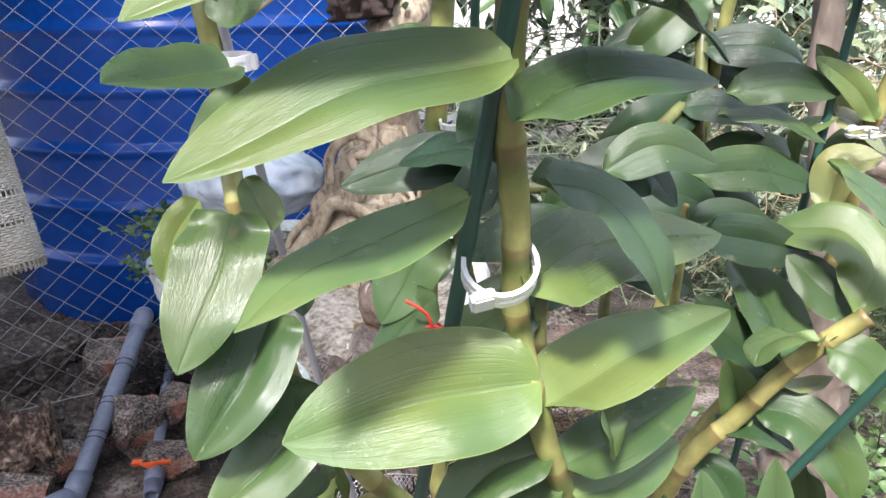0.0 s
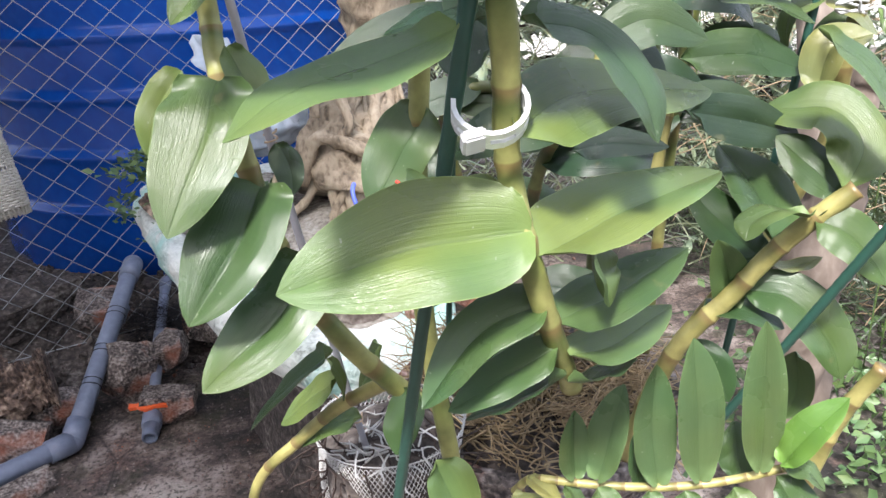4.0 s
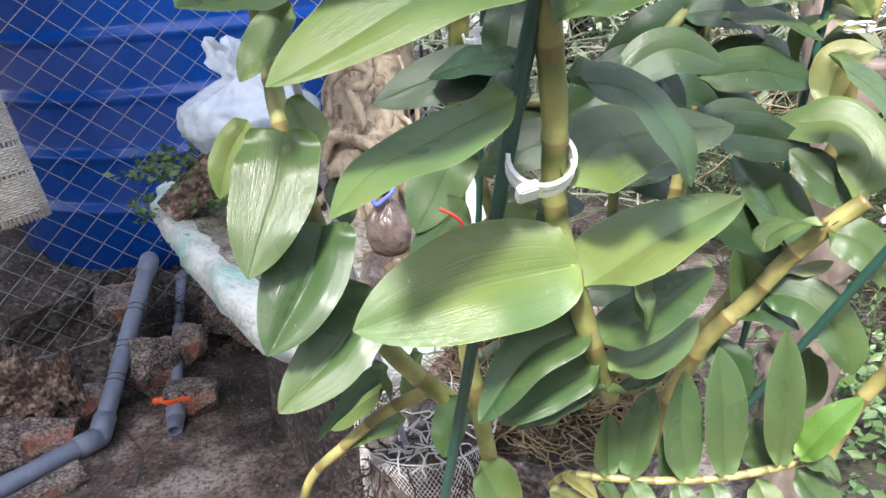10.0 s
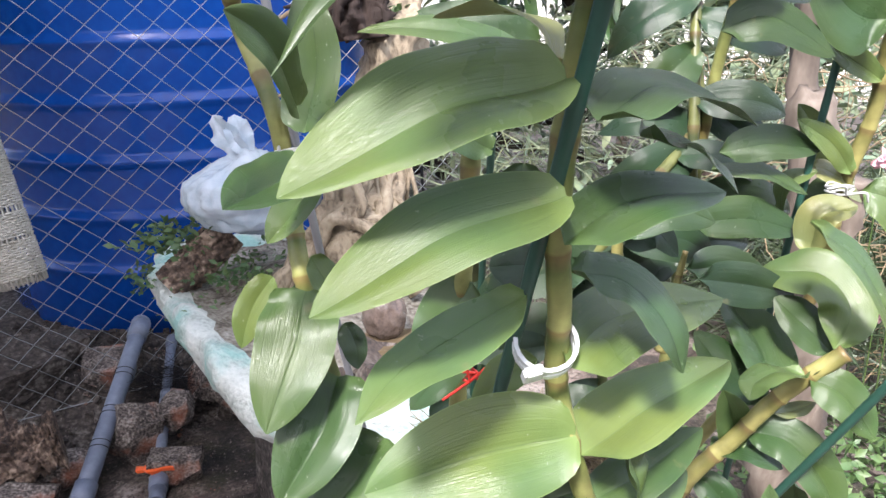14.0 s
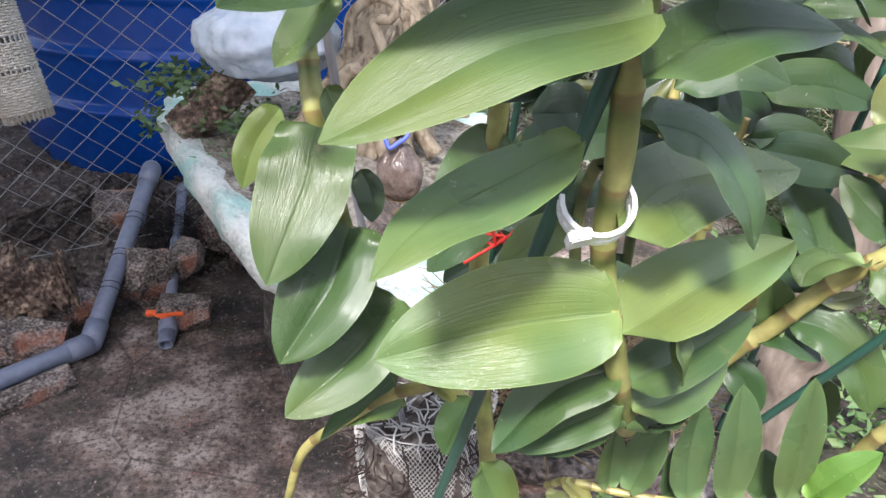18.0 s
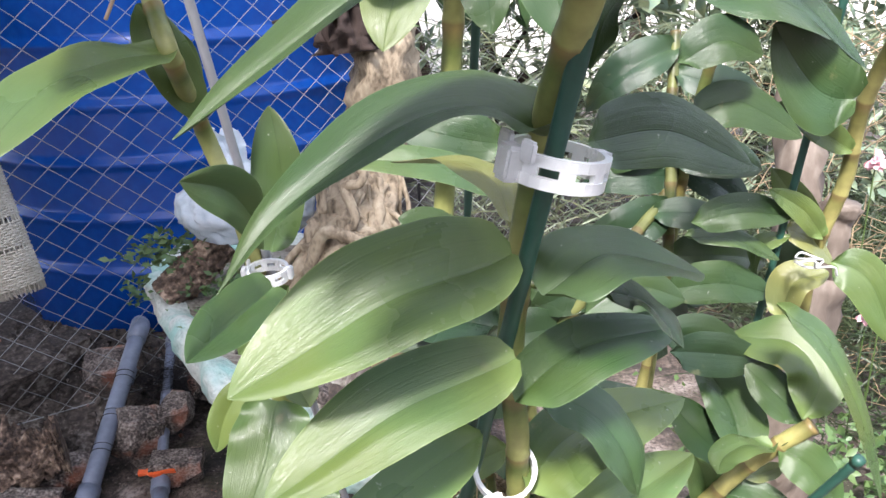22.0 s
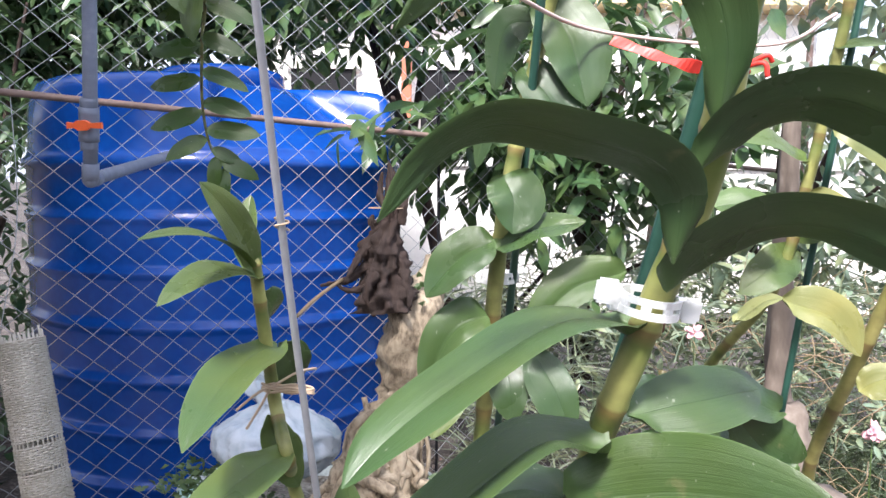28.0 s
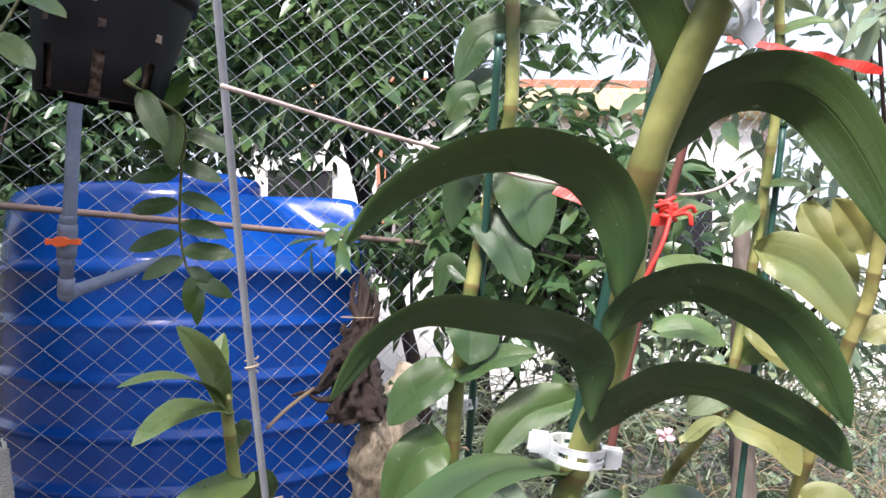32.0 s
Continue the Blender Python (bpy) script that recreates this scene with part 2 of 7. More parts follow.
def cane_material(name, dark, light, ring):
    """Cane: internodes pale above each node, darker below, with a brown ring at the node; v counts internodes."""
    m, nt, b = mat_new(name)
    uv = nt.nodes.new("ShaderNodeUVMap")
    uv.uv_map = "blade"
    sep = nt.nodes.new("ShaderNodeSeparateXYZ")
    nt.links.new(uv.outputs[0], sep.inputs[0])
    fr = nt.nodes.new("ShaderNodeMath")
    fr.operation = "FRACT"
    nt.links.new(sep.outputs[1], fr.inputs[0])
    r = ramp_node(nt, [(0.0, ring), (0.035, light), (0.3, light), (0.8, dark), (0.97, ring)])
    nt.links.new(fr.outputs[0], r.inputs[0])
    tc = nt.nodes.new("ShaderNodeTexCoord")
    n1 = nt.nodes.new("ShaderNodeTexNoise")
    n1.inputs["Scale"].default_value, n1.inputs["Detail"].default_value = 90.0, 6
    nt.links.new(tc.outputs["Object"], n1.inputs[0])
    mul = nt.nodes.new("ShaderNodeMixRGB")
    mul.blend_type = "MULTIPLY"
    mul.inputs[0].default_value = 0.8
    rr = ramp_node(nt, [(0.3, (0.55, 0.55, 0.5)), (0.65, (1.1, 1.1, 1.05))])
    nt.links.new(n1.outputs[0], rr.inputs[0])
    nt.links.new(r.outputs[0], mul.inputs[1])
    nt.links.new(rr.outputs[0], mul.inputs[2])
    nt.links.new(mul.outputs[0], b.inputs["Base Color"])
    bp = nt.nodes.new("ShaderNodeBump")
    bp.inputs["Strength"].default_value, bp.inputs["Distance"].default_value = 0.25, 0.001
    nt.links.new(n1.outputs[0], bp.inputs["Height"])
    nt.links.new(bp.outputs[0], b.inputs["Normal"])
    b.inputs["Roughness"].default_value = 0.42
    return m


def plain(name, col, rough=0.5, metal=0.0, trans=0.0, alpha=1.0, vary=0.15, scale=40.0, bump=0.1):
    """One colour with slight blotches and relief."""
    lo, hi = [c * (1 - vary) for c in col], [min(1, c * (1 + vary)) for c in col]
    m = speckled(name, [(0.3, lo), (0.75, hi)], scale=scale, fine=scale * 6, rough=rough, metal=metal, bump=bump, bump_dist=0.001)
    b = m.node_tree.nodes["Principled BSDF"]
    b.inputs["Transmission Weight"].default_value, b.inputs["Alpha"].default_value = trans, alpha
    return m


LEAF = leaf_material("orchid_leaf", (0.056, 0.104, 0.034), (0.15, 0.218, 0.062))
# the next two are darker copies of LEAF, with shade put into the colour
LEAF_SHADED = leaf_material("orchid_leaf_shaded", (0.027, 0.062, 0.023), (0.068, 0.118, 0.037))
LEAF_SHADED_MID = leaf_material("orchid_leaf_shaded_mid", (0.03, 0.07, 0.023), (0.08, 0.138, 0.04))
LEAF_PALE = leaf_material("orchid_leaf_pale", (0.056, 0.108, 0.038), (0.142, 0.215, 0.08), rough=0.3)
# darkest copy of the leaf green: shade among crowded canes put into the colour
LEAF_SHADED_DEEP = leaf_material("orchid_leaf_shaded_deep", (0.016, 0.041, 0.02), (0.043, 0.083, 0.033))
LEAF_YELLOW = leaf_material("orchid_leaf_yellow", (0.15, 0.17, 0.05), (0.28, 0.29, 0.11))
LEAF_GLOW = leaf_material("orchid_leaf_young", (0.06, 0.15, 0.022), (0.14, 0.27, 0.05), rough=0.3)
VINE_LEAF = leaf_material("vine_leaf", (0.03, 0.065, 0.014), (0.06, 0.115, 0.02), veins=2.0)
TREE_LEAF = leaf_material("tree_leaf", (0.035, 0.08, 0.03), (0.11, 0.19, 0.07), veins=1.0, rough=0.34)
CANE = cane_material("orchid_cane", (0.125, 0.16, 0.042), (0.33, 0.335, 0.115), (0.22, 0.17, 0.06))
CANE_DARK = cane_material("orchid_cane_dark", (0.07, 0.09, 0.03), (0.16, 0.175, 0.06), (0.13, 0.1, 0.04))
CANE_OLD = cane_material("orchid_cane_old", (0.2, 0.19, 0.06), (0.36, 0.33, 0.12), (0.19, 0.14, 0.055))
STAKE = plain("green_plastic_coating", (0.022, 0.078, 0.056), rough=0.42)
WIRE = plain("galvanised_wire", (0.34, 0.36, 0.37), rough=0.45, metal=0.5)
ROD = plain("weathered_rod", (0.38, 0.39, 0.42), rough=0.5, metal=0.3)
PVC = speckled("grey_pvc", [(0.25, (0.1, 0.12, 0.17)), (0.6, (0.17, 0.2, 0.27)), (0.8, (0.25, 0.28, 0.34))], scale=9, fine=70, rough=0.45, bump=0.08)
ORANGE = plain("orange_plastic", (0.8, 0.13, 0.03), rough=0.38)
CLIP = plain("clear_white_plastic", (0.86, 0.89, 0.88), rough=0.35, trans=0.3)
TANK = speckled("blue_tank_plastic", [(0.25, (0.002, 0.038, 0.23)), (0.55, (0.003, 0.058, 0.31)), (0.8, (0.004, 0.08, 0.39))], scale=2.2, fine=40, rough=0.22, bump=0.05, bump_dist=0.002, spec=0.45)
CONCRETE = speckled("stained_concrete", [(0.36, (0.014, 0.013, 0.012)), (0.42, (0.045, 0.039, 0.034)), (0.47, (0.1, 0.075, 0.062)), (0.52, (0.16, 0.135, 0.115)), (0.61, (0.34, 0.305, 0.265))], scale=4.6, fine=150, rough=0.8, bump=0.8, bump_dist=0.006, weights=(0.82, 0.2))
SOIL = speckled("dark_soil", [(0.4, (0.01, 0.009, 0.008)), (0.55, (0.04, 0.032, 0.028)), (0.65, (0.085, 0.07, 0.06)), (0.75, (0.2, 0.18, 0.16))], scale=9, fine=95, rough=0.9, bump=0.9, bump_dist=0.01, weights=(0.6, 0.6))
def slab_material():
    """Old slab: damp dark stains, moss, reddish worn patches and pale bare concrete, with grit and hair cracks."""
    m, nt, b = mat_new("stained_slab")
    tc = nt.nodes.new("ShaderNodeTexCoord")
    def cloudy(scale, detail, rough=0.6):
        n = nt.nodes.new("ShaderNodeTexNoise")
        n.inputs["Scale"].default_value, n.inputs["Detail"].default_value, n.inputs["Roughness"].default_value = scale, detail, rough
        nt.links.new(tc.outputs["Object"], n.inputs[0])
        return n
    def over(below, colour, mask):
        mx = nt.nodes.new("ShaderNodeMixRGB")
        nt.links.new(mask, mx.inputs[0])
        nt.links.new(below, mx.inputs[1])
        mx.inputs[2].default_value = (*colour, 1)
        return mx.outputs[0]
    n1, n2, n3, n4 = cloudy(3.1, 12, 0.74), cloudy(4.3, 8, 0.68), cloudy(6.5, 9, 0.72), cloudy(95, 5, 0.7)
    r = ramp_node(nt, [(0.38, (0.014, 0.013, 0.012)), (0.46, (0.05, 0.042, 0.037)), (0.52, (0.15, 0.115, 0.098)), (0.58, (0.33, 0.28, 0.25)), (0.68, (0.46, 0.42, 0.38))])
    nt.links.new(n1.outputs[0], r.inputs[0])
    moss = ramp_node(nt, [(0.53, (0.0, 0.0, 0.0)), (0.62, (0.75, 0.75, 0.75))])
    nt.links.new(n2.outputs[0], moss.inputs[0])
    red = ramp_node(nt, [(0.54, (0.0, 0.0, 0.0)), (0.63, (0.6, 0.6, 0.6))])
    nt.links.new(n3.outputs[0], red.inputs[0])
    col = over(r.outputs[0], (0.045, 0.048, 0.022), moss.outputs[0])
    col = over(col, (0.17, 0.105, 0.082), red.outputs[0])
    pits = ramp_node(nt, [(0.4, (0.75, 0.75, 0.75)), (0.5, (0.0, 0.0, 0.0))])
    nt.links.new(n4.outputs[0], pits.inputs[0])
    col = over(col, (0.016, 0.014, 0.012), pits.outputs[0])
    grit = ramp_node(nt, [(0.6, (0.0, 0.0, 0.0)), (0.68, (0.6, 0.6, 0.6))])
    nt.links.new(n4.outputs[0], grit.inputs[0])
    col = over(col, (0.4, 0.37, 0.33), grit.outputs[0])
    vor = nt.nodes.new("ShaderNodeTexVoronoi")
    vor.feature = "DISTANCE_TO_EDGE"
    vor.inputs["Scale"].default_value = 2.6
    nt.links.new(tc.outputs["Object"], vor.inputs[0])
    crack = ramp_node(nt, [(0.0, (0.7, 0.7, 0.7)), (0.008, (0.0, 0.0, 0.0))])
    nt.links.new(vor.outputs[0], crack.inputs[0])
    col = over(col, (0.02, 0.018, 0.016), crack.outputs[0])
    nt.links.new(col, b.inputs["Base Color"])
    add = nt.nodes.new("ShaderNodeMath")
    nt.links.new(n3.outputs[0], add.inputs[0])
    nt.links.new(n4.outputs[0], add.inputs[1])
    bp = nt.nodes.new("ShaderNodeBump")
    bp.inputs["Strength"].default_value, bp.inputs["Distance"].default_value = 0.7, 0.006
    nt.links.new(add.outputs[0], bp.inputs["Height"])
    nt.links.new(bp.outputs[0], b.inputs["Normal"])
    b.inputs["Roughness"].default_value = 0.78
    return m


SLAB = slab_material()
RUBBLE_BED = speckled("gravelly_bed", [(0.34, (0.03, 0.026, 0.02)), (0.46, (0.12, 0.1, 0.075)), (0.56, (0.26, 0.24, 0.2)), (0.7, (0.42, 0.4, 0.35))], scale=16, fine=120, rough=0.9, bump=0.9, bump_dist=0.008)
BRICK = speckled("broken_brick", [(0.46, (0.025, 0.021, 0.02)), (0.55, (0.09, 0.074, 0.066)), (0.63, (0.2, 0.17, 0.15)), (0.74, (0.4, 0.36, 0.33))], scale=26, fine=170, rough=0.9, bump=1.0, bump_dist=0.007, weights=(0.6, 0.6), tint=((0.27, 0.085, 0.04), 13, 0.54, 0.8))
BARK = speckled("dead_bark", [(0.34, (0.014, 0.01, 0.008)), (0.46, (0.06, 0.04, 0.03)), (0.55, (0.16, 0.11, 0.08)), (0.66, (0.42, 0.32, 0.24))], scale=22, fine=110, rough=0.88, bump=0.9, bump_dist=0.008)
TRUNK = speckled("ficus_trunk", [(0.34, (0.04, 0.03, 0.02)), (0.44, (0.19, 0.15, 0.1)), (0.53, (0.32, 0.26, 0.18)), (0.75, (0.5, 0.43, 0.31))], scale=34, fine=120, rough=0.75, bump=1.0, bump_dist=0.006, stretch=(1, 1, 0.5))
DRIFT = speckled("driftwood", [(0.25, (0.012, 0.008, 0.006)), (0.6, (0.042, 0.026, 0.02)), (0.85, (0.11, 0.07, 0.05))], scale=20, fine=90, rough=0.85, bump=0.9, bump_dist=0.01, stretch=(1, 1, 0.3))
POSTWOOD = speckled("pale_dead_wood", [(0.3, (0.06, 0.045, 0.035)), (0.55, (0.15, 0.12, 0.095)), (0.75, (0.28, 0.24, 0.2))], scale=14, fine=80, rough=0.8, bump=0.5, bump_dist=0.006, stretch=(1, 1, 0.4))
ROCK = speckled("painted_rockwork", [(0.3, (0.1, 0.11, 0.09)), (0.42, (0.34, 0.38, 0.34)), (0.55, (0.52, 0.56, 0.52)), (0.75, (0.66, 0.68, 0.64))], scale=16, fine=130, rough=0.85, bump=1.0, bump_dist=0.01, tint=((0.22, 0.5, 0.45), 7, 0.49, 0.7))
WICKER = speckled("whitewashed_wicker", [(0.3, (0.28, 0.26, 0.2)), (0.6, (0.48, 0.46, 0.4)), (0.8, (0.66, 0.64, 0.58))], scale=14, fine=120, rough=0.7, bump=0.4, bump_dist=0.002)
BLACK_POT = plain("black_pot_plastic", (0.009, 0.009, 0.011), rough=0.6)
BLACK_POT.node_tree.nodes["Principled BSDF"].inputs["Specular IOR Level"].default_value = 0.25
WHITE_INK = plain("white_marker", (0.8, 0.8, 0.78), rough=0.6)
BAG = speckled("thin_plastic_bag", [(0.3, (0.4, 0.52, 0.62)), (0.6, (0.68, 0.76, 0.82))], scale=9, fine=45, rough=0.25, bump=0.8, bump_dist=0.006)
BAG.node_tree.nodes["Principled BSDF"].inputs["Transmission Weight"].default_value = 0.25
RED = plain("red_raffia", (0.75, 0.05, 0.035), rough=0.45)
BLUE_TIE = plain("blue_tie", (0.12, 0.18, 0.7), rough=0.4)
STRING = plain("jute_string", (0.5, 0.38, 0.26), rough=0.8)
PINK_ROPE = plain("faded_cord", (0.55, 0.42, 0.38), rough=0.8)
RUST = speckled("rusty_pipe", [(0.25, (0.09, 0.06, 0.05)), (0.6, (0.2, 0.14, 0.12)), (0.85, (0.32, 0.26, 0.24))], scale=12, fine=80, rough=0.7, bump=0.3)
STRAW = plain("dry_straw", (0.26, 0.195, 0.115), rough=0.8, vary=0.3)
DRY_ROOT = plain("dry_orchid_root", (0.27, 0.2, 0.11), rough=0.85, vary=0.4)
NET = plain("white_net", (0.5, 0.5, 0.48), rough=0.6)
GRASS = plain("grass_blade", (0.07, 0.12, 0.03), rough=0.5)


# ---- builders ----
def mesh_of(name, verts, faces, mat, uvs=None, smooth=True):
    me = bpy.data.meshes.new(name)
    me.from_pydata([tuple(v) for v in verts], [], faces)
    if uvs is not None:
        layer = me.uv_layers.new(name="blade")
        idx = np.empty(len(me.loops), dtype=np.int32)
        me.loops.foreach_get("vertex_index", idx)
        layer.data.foreach_set("uv", np.asarray(uvs, dtype=np.float32)[idx].ravel())
    me.materials.append(mat)
    if smooth:
        me.polygons.foreach_set("use_smooth", [True] * len(me.polygons))
    me.update()
    return me


def solid(name, me, parent=None, label=""):
    ob = new(name, me)
    if parent:
        ob.parent = parent
        ob.matrix_parent_inverse = parent.matrix_world.inverted()
    if label:
        ob["label"] = label
    return ob


def thing(name, at, label, category, group="", kind=""):
    """An Empty at the base of a thing, to hold its parts."""
    ob = new(name)
    ob.empty_display_size = 0.02
    ob.matrix_world = pose(*at)
    bpy.context.view_layer.update()
    return tagged(ob, label, category, group, kind)


def smooth_line(pts, n):
    """n points of a Catmull-Rom curve through pts."""
    p = [Vector(q) for q in pts]
    p = [p[0] * 2 - p[1]] + p + [p[-1] * 2 - p[-2]]
    out, m = [], len(p) - 3
    for i in range(n):
        f = i / (n - 1) * m
        k = min(int(f), m - 1)
        u = f - k
        a, b, c, d = p[k : k + 4]
        out.append(0.5 * (2 * b + (c - a) * u + (2 * a - 5 * b + 4 * c - d) * u * u + (3 * b - a - 3 * c + d) * u ** 3))
    return out


def tube_mesh(name, line, radius, mat, seg=8, vs=None, wobble=0.0, caps=True, freq=40.0, grain=1.0):
    """A tube along a line of points; radius is a number or a function of 0..1."""
    verts, faces, uvs = [], [], []
    n = len(line)
    ref = Vector((0.31, 0.2, 0.93))
    for i, p in enumerate(line):
        t = (line[min(i + 1, n - 1)] - line[max(i - 1, 0)]).normalized()
        if i == 0:
            s = t.cross(ref if abs(t.dot(ref)) < 0.9 else Vector((1, 0, 0))).normalized()
        else:
            s = (s - t * s.dot(t)).normalized()
        b = t.cross(s)
        r = radius(i / (n - 1)) if callable(radius) else radius
        for k in range(seg):
            a = 2 * math.pi * k / seg
            rr = r * (1 + wobble * noise.fractal(Vector((p.x * freq + math.cos(a) * 1.5 * grain, p.y * freq + math.sin(a) * 1.5 * grain, p.z * freq / grain)), 1.0, 2.2, 3)) if wobble else r
            verts.append(p + (s * math.cos(a) + b * math.sin(a)) * rr)
            uvs.append((k / seg, vs[i] if vs else i / (n - 1)))
    for i in range(n - 1):
        for k in range(seg):
            k2 = (k + 1) % seg
            faces.append((i * seg + k, i * seg + k2, (i + 1) * seg + k2, (i + 1) * seg + k))
    if caps:
        faces.append(tuple(range(seg))[::-1])
        faces.append(tuple(range((n - 1) * seg, n * seg)))
    return mesh_of(name, verts, faces, mat, uvs)


def tube(name, pts, radius, mat, parent=None, label="", n=24, seg=8, wobble=0.0, freq=40.0, grain=1.0):
    line = smooth_line(pts, n) if len(pts) > 2 else [Vector(pts[0]).lerp(Vector(pts[1]), i / (n - 1)) for i in range(n)]
    return solid(name, tube_mesh(name, line, radius, mat, seg, wobble=wobble, freq=freq, grain=grain), parent, label)


def cane(plant, pts, r0, r1, joints, mat=None, name="stem", steps=9):
    """A jointed cane with a swollen ring at each node."""
    n = joints * steps + 1
    line = smooth_line(pts, n)
    def rad(f):
        u = (f * joints) % 1.0
        ring = math.exp(-((min(u, 1 - u)) / 0.07) ** 2)
        return (r0 + (r1 - r0) * f) * (0.93 + 0.1 * math.sin(math.pi * u) + 0.17 * ring)
    vs = [i / steps + 0.001 for i in range(n)]
    return solid(name, tube_mesh(name, line, rad, mat or CANE, 12, vs), plant)


LEAF_N, LEAF_M = 20, 10


def leaf_mesh(base, tip, width, face, arch=0.1, fold=0.12, mat=None, broad=0.42, thick=0.0005, hook=0.0, seed=0, n=LEAF_N, m=LEAF_M, wave=0.04, cup=0.03, mid=None, foot=0.32, taper=0.78):
    """A closed blade from base to tip, or along the points mid; face: the way its upper side looks; arch: its rise; fold: how far the halves fold up from the
    midrib; cup: how far the edges sink again; hook: how far the tip bends down; foot: the share of the width where it clasps the cane."""
    face = Vector(face)
    rng = random.Random(seed)
    ph, ph2 = rng.random() * 6.28, rng.random() * 6.28
    twist, bend, skew = rng.uniform(-0.4, 0.4), rng.uniform(-0.05, 0.05), rng.uniform(0.5, 1.5)
    rib = rng.uniform(-0.14, 0.14)
    fold *= rng.uniform(0.55, 1.25)
    if mid:
        line = smooth_line(mid, n + 1)
        base, tip = line[0], line[-1]
        length = sum((q - p).length for p, q in zip(line, line[1:]))
        nn = face.normalized()
        twist *= 0.5
    else:
        base, tip = Vector(base), Vector(tip)
        d = tip - base
        length = d.length
        dn = d.normalized()
        nn = (face - dn * face.dot(dn)).normalized()
        across = dn.cross(nn)
        line = [base + d * s + across * (bend * length * 4 * s * (1 - s)) + nn * (arch * length * 4 * s * (1 - s) - hook * length * max(0.0, s - 0.6) ** 2 * 6) for s in [i / n for i in range(n + 1)]]
    top, uvs = [], []
    for i in range(n + 1):
        s = i / n
        t = (line[min(i + 1, n)] - line[max(i - 1, 0)]).normalized()
        nl = (nn - t * nn.dot(t)).normalized()
        nl = Matrix.Rotation(twist * (s - 0.3), 3, t) @ nl
        side = t.cross(nl)
        if s < broad:
            w = width / 2 * (foot + (1 - foot) * (1 - (1 - s / broad) ** 2.5))
        else:
            w = width / 2 * max(0.02, (1 - ((s - broad) / (1 - broad)) ** 2.35) ** taper)
        if s < 0.09:
            w *= 0.3 + 0.7 * math.sqrt(max(0.0, 1 - (1 - s / 0.09) ** 2))
        clasp = max(0.0, 1 - s / 0.13) ** 1.5 * (1 if foot < 0.5 else 0.4)
        for k in range(m + 1):
            u = 2 * k / m - 1
            u = math.copysign(abs(u) ** 1.3, u)
            uc = u + rib * (1 - u * u)
            h = abs(u)
            lift = fold * (skew if u > 0 else 2 - skew) * 1.25 * (1.8 * h - 0.9 * h * h) - cup * h ** 3 + 1.5 * clasp * h * h
            lift += 0.1 * noise.noise(Vector((s * 3.1 + ph * 3, u * 1.3, ph2 * 5))) + wave * math.sin(5 * s * 3.14 + ph + (ph2 if u > 0 else 0)) * h * h
            top.append(line[i] + side * (uc * w * (1 - 0.3 * clasp * h)) + nl * (lift * w))
            uvs.append((0.5 + 0.5 * u, s))
    verts, faces = list(top), []
    row = m + 1
    low = {}
    for i in range(n + 1):
        for k in range(row):
            a = i * row + k
            low[a] = len(verts)
            uvs.append(uvs[a])
            if 0 < i < n and 0 < k < m:
                nv = (top[a + 1] - top[a - 1]).cross(top[a + row] - top[a - row]).normalized()
                if nv.dot(nn) < 0:
                    nv = -nv
                verts.append(top[a] - nv * thick)
            else:
                verts.append(top[a].copy())  # a sharp rim: both sides meet here with their own shading
    for i in range(n):
        for k in range(m):
            a, b, c, e = i * row + k, i * row + k + 1, (i + 1) * row + k + 1, (i + 1) * row + k
            faces.append((a, b, c, e))
            faces.append(tuple(low[q] for q in (e, c, b, a)))
    return mesh_of("leaf", verts, faces, mat or LEAF, uvs)


leaf_count = [0]


def leaf(plant, base, tip, width, face=(0, -0.7, 0.7), arch=0.1, fold=0.12, mat=None, name="leaf", **more):
    leaf_count[0] += 1
    return solid(name, leaf_mesh(base, tip, width, face, arch, fold, mat, seed=leaf_count[0], **more), plant)


def arched_leaf(plant, mid, width, face, fold=0.1, mat=None, **more):
    """A leaf that rises from its sheath, arches over and droops along the points mid."""
    leaf_count[0] += 1
    return solid("leaf", leaf_mesh(None, None, width, face, 0, fold, mat, seed=leaf_count[0], mid=mid, n=26, m=14, **more), plant)


def lathe_mesh(name, prof, mat, seg=48, at=(0, 0, 0), wob=0.0):
    verts, faces, uvs = [], [], []
    for i, (r, z) in enumerate(prof):
        for k in range(seg):
            a = 2 * math.pi * k / seg
            rr = r * (1 + wob * noise.noise(Vector((math.cos(a) * 2, math.sin(a) * 2, z * 6))))
            verts.append((at[0] + rr * math.cos(a), at[1] + rr * math.sin(a), at[2] + z))
            uvs.append((k / seg, i / (len(prof) - 1)))
    for i in range(len(prof) - 1):
        for k in range(seg):
            k2 = (k + 1) % seg
            faces.append((i * seg + k, i * seg + k2, (i + 1) * seg + k2, (i + 1) * seg + k))
    faces.append(tuple(range(seg))[::-1])
    faces.append(tuple(range((len(prof) - 1) * seg, len(prof) * seg)))
    return mesh_of(name, verts, faces, mat, uvs)


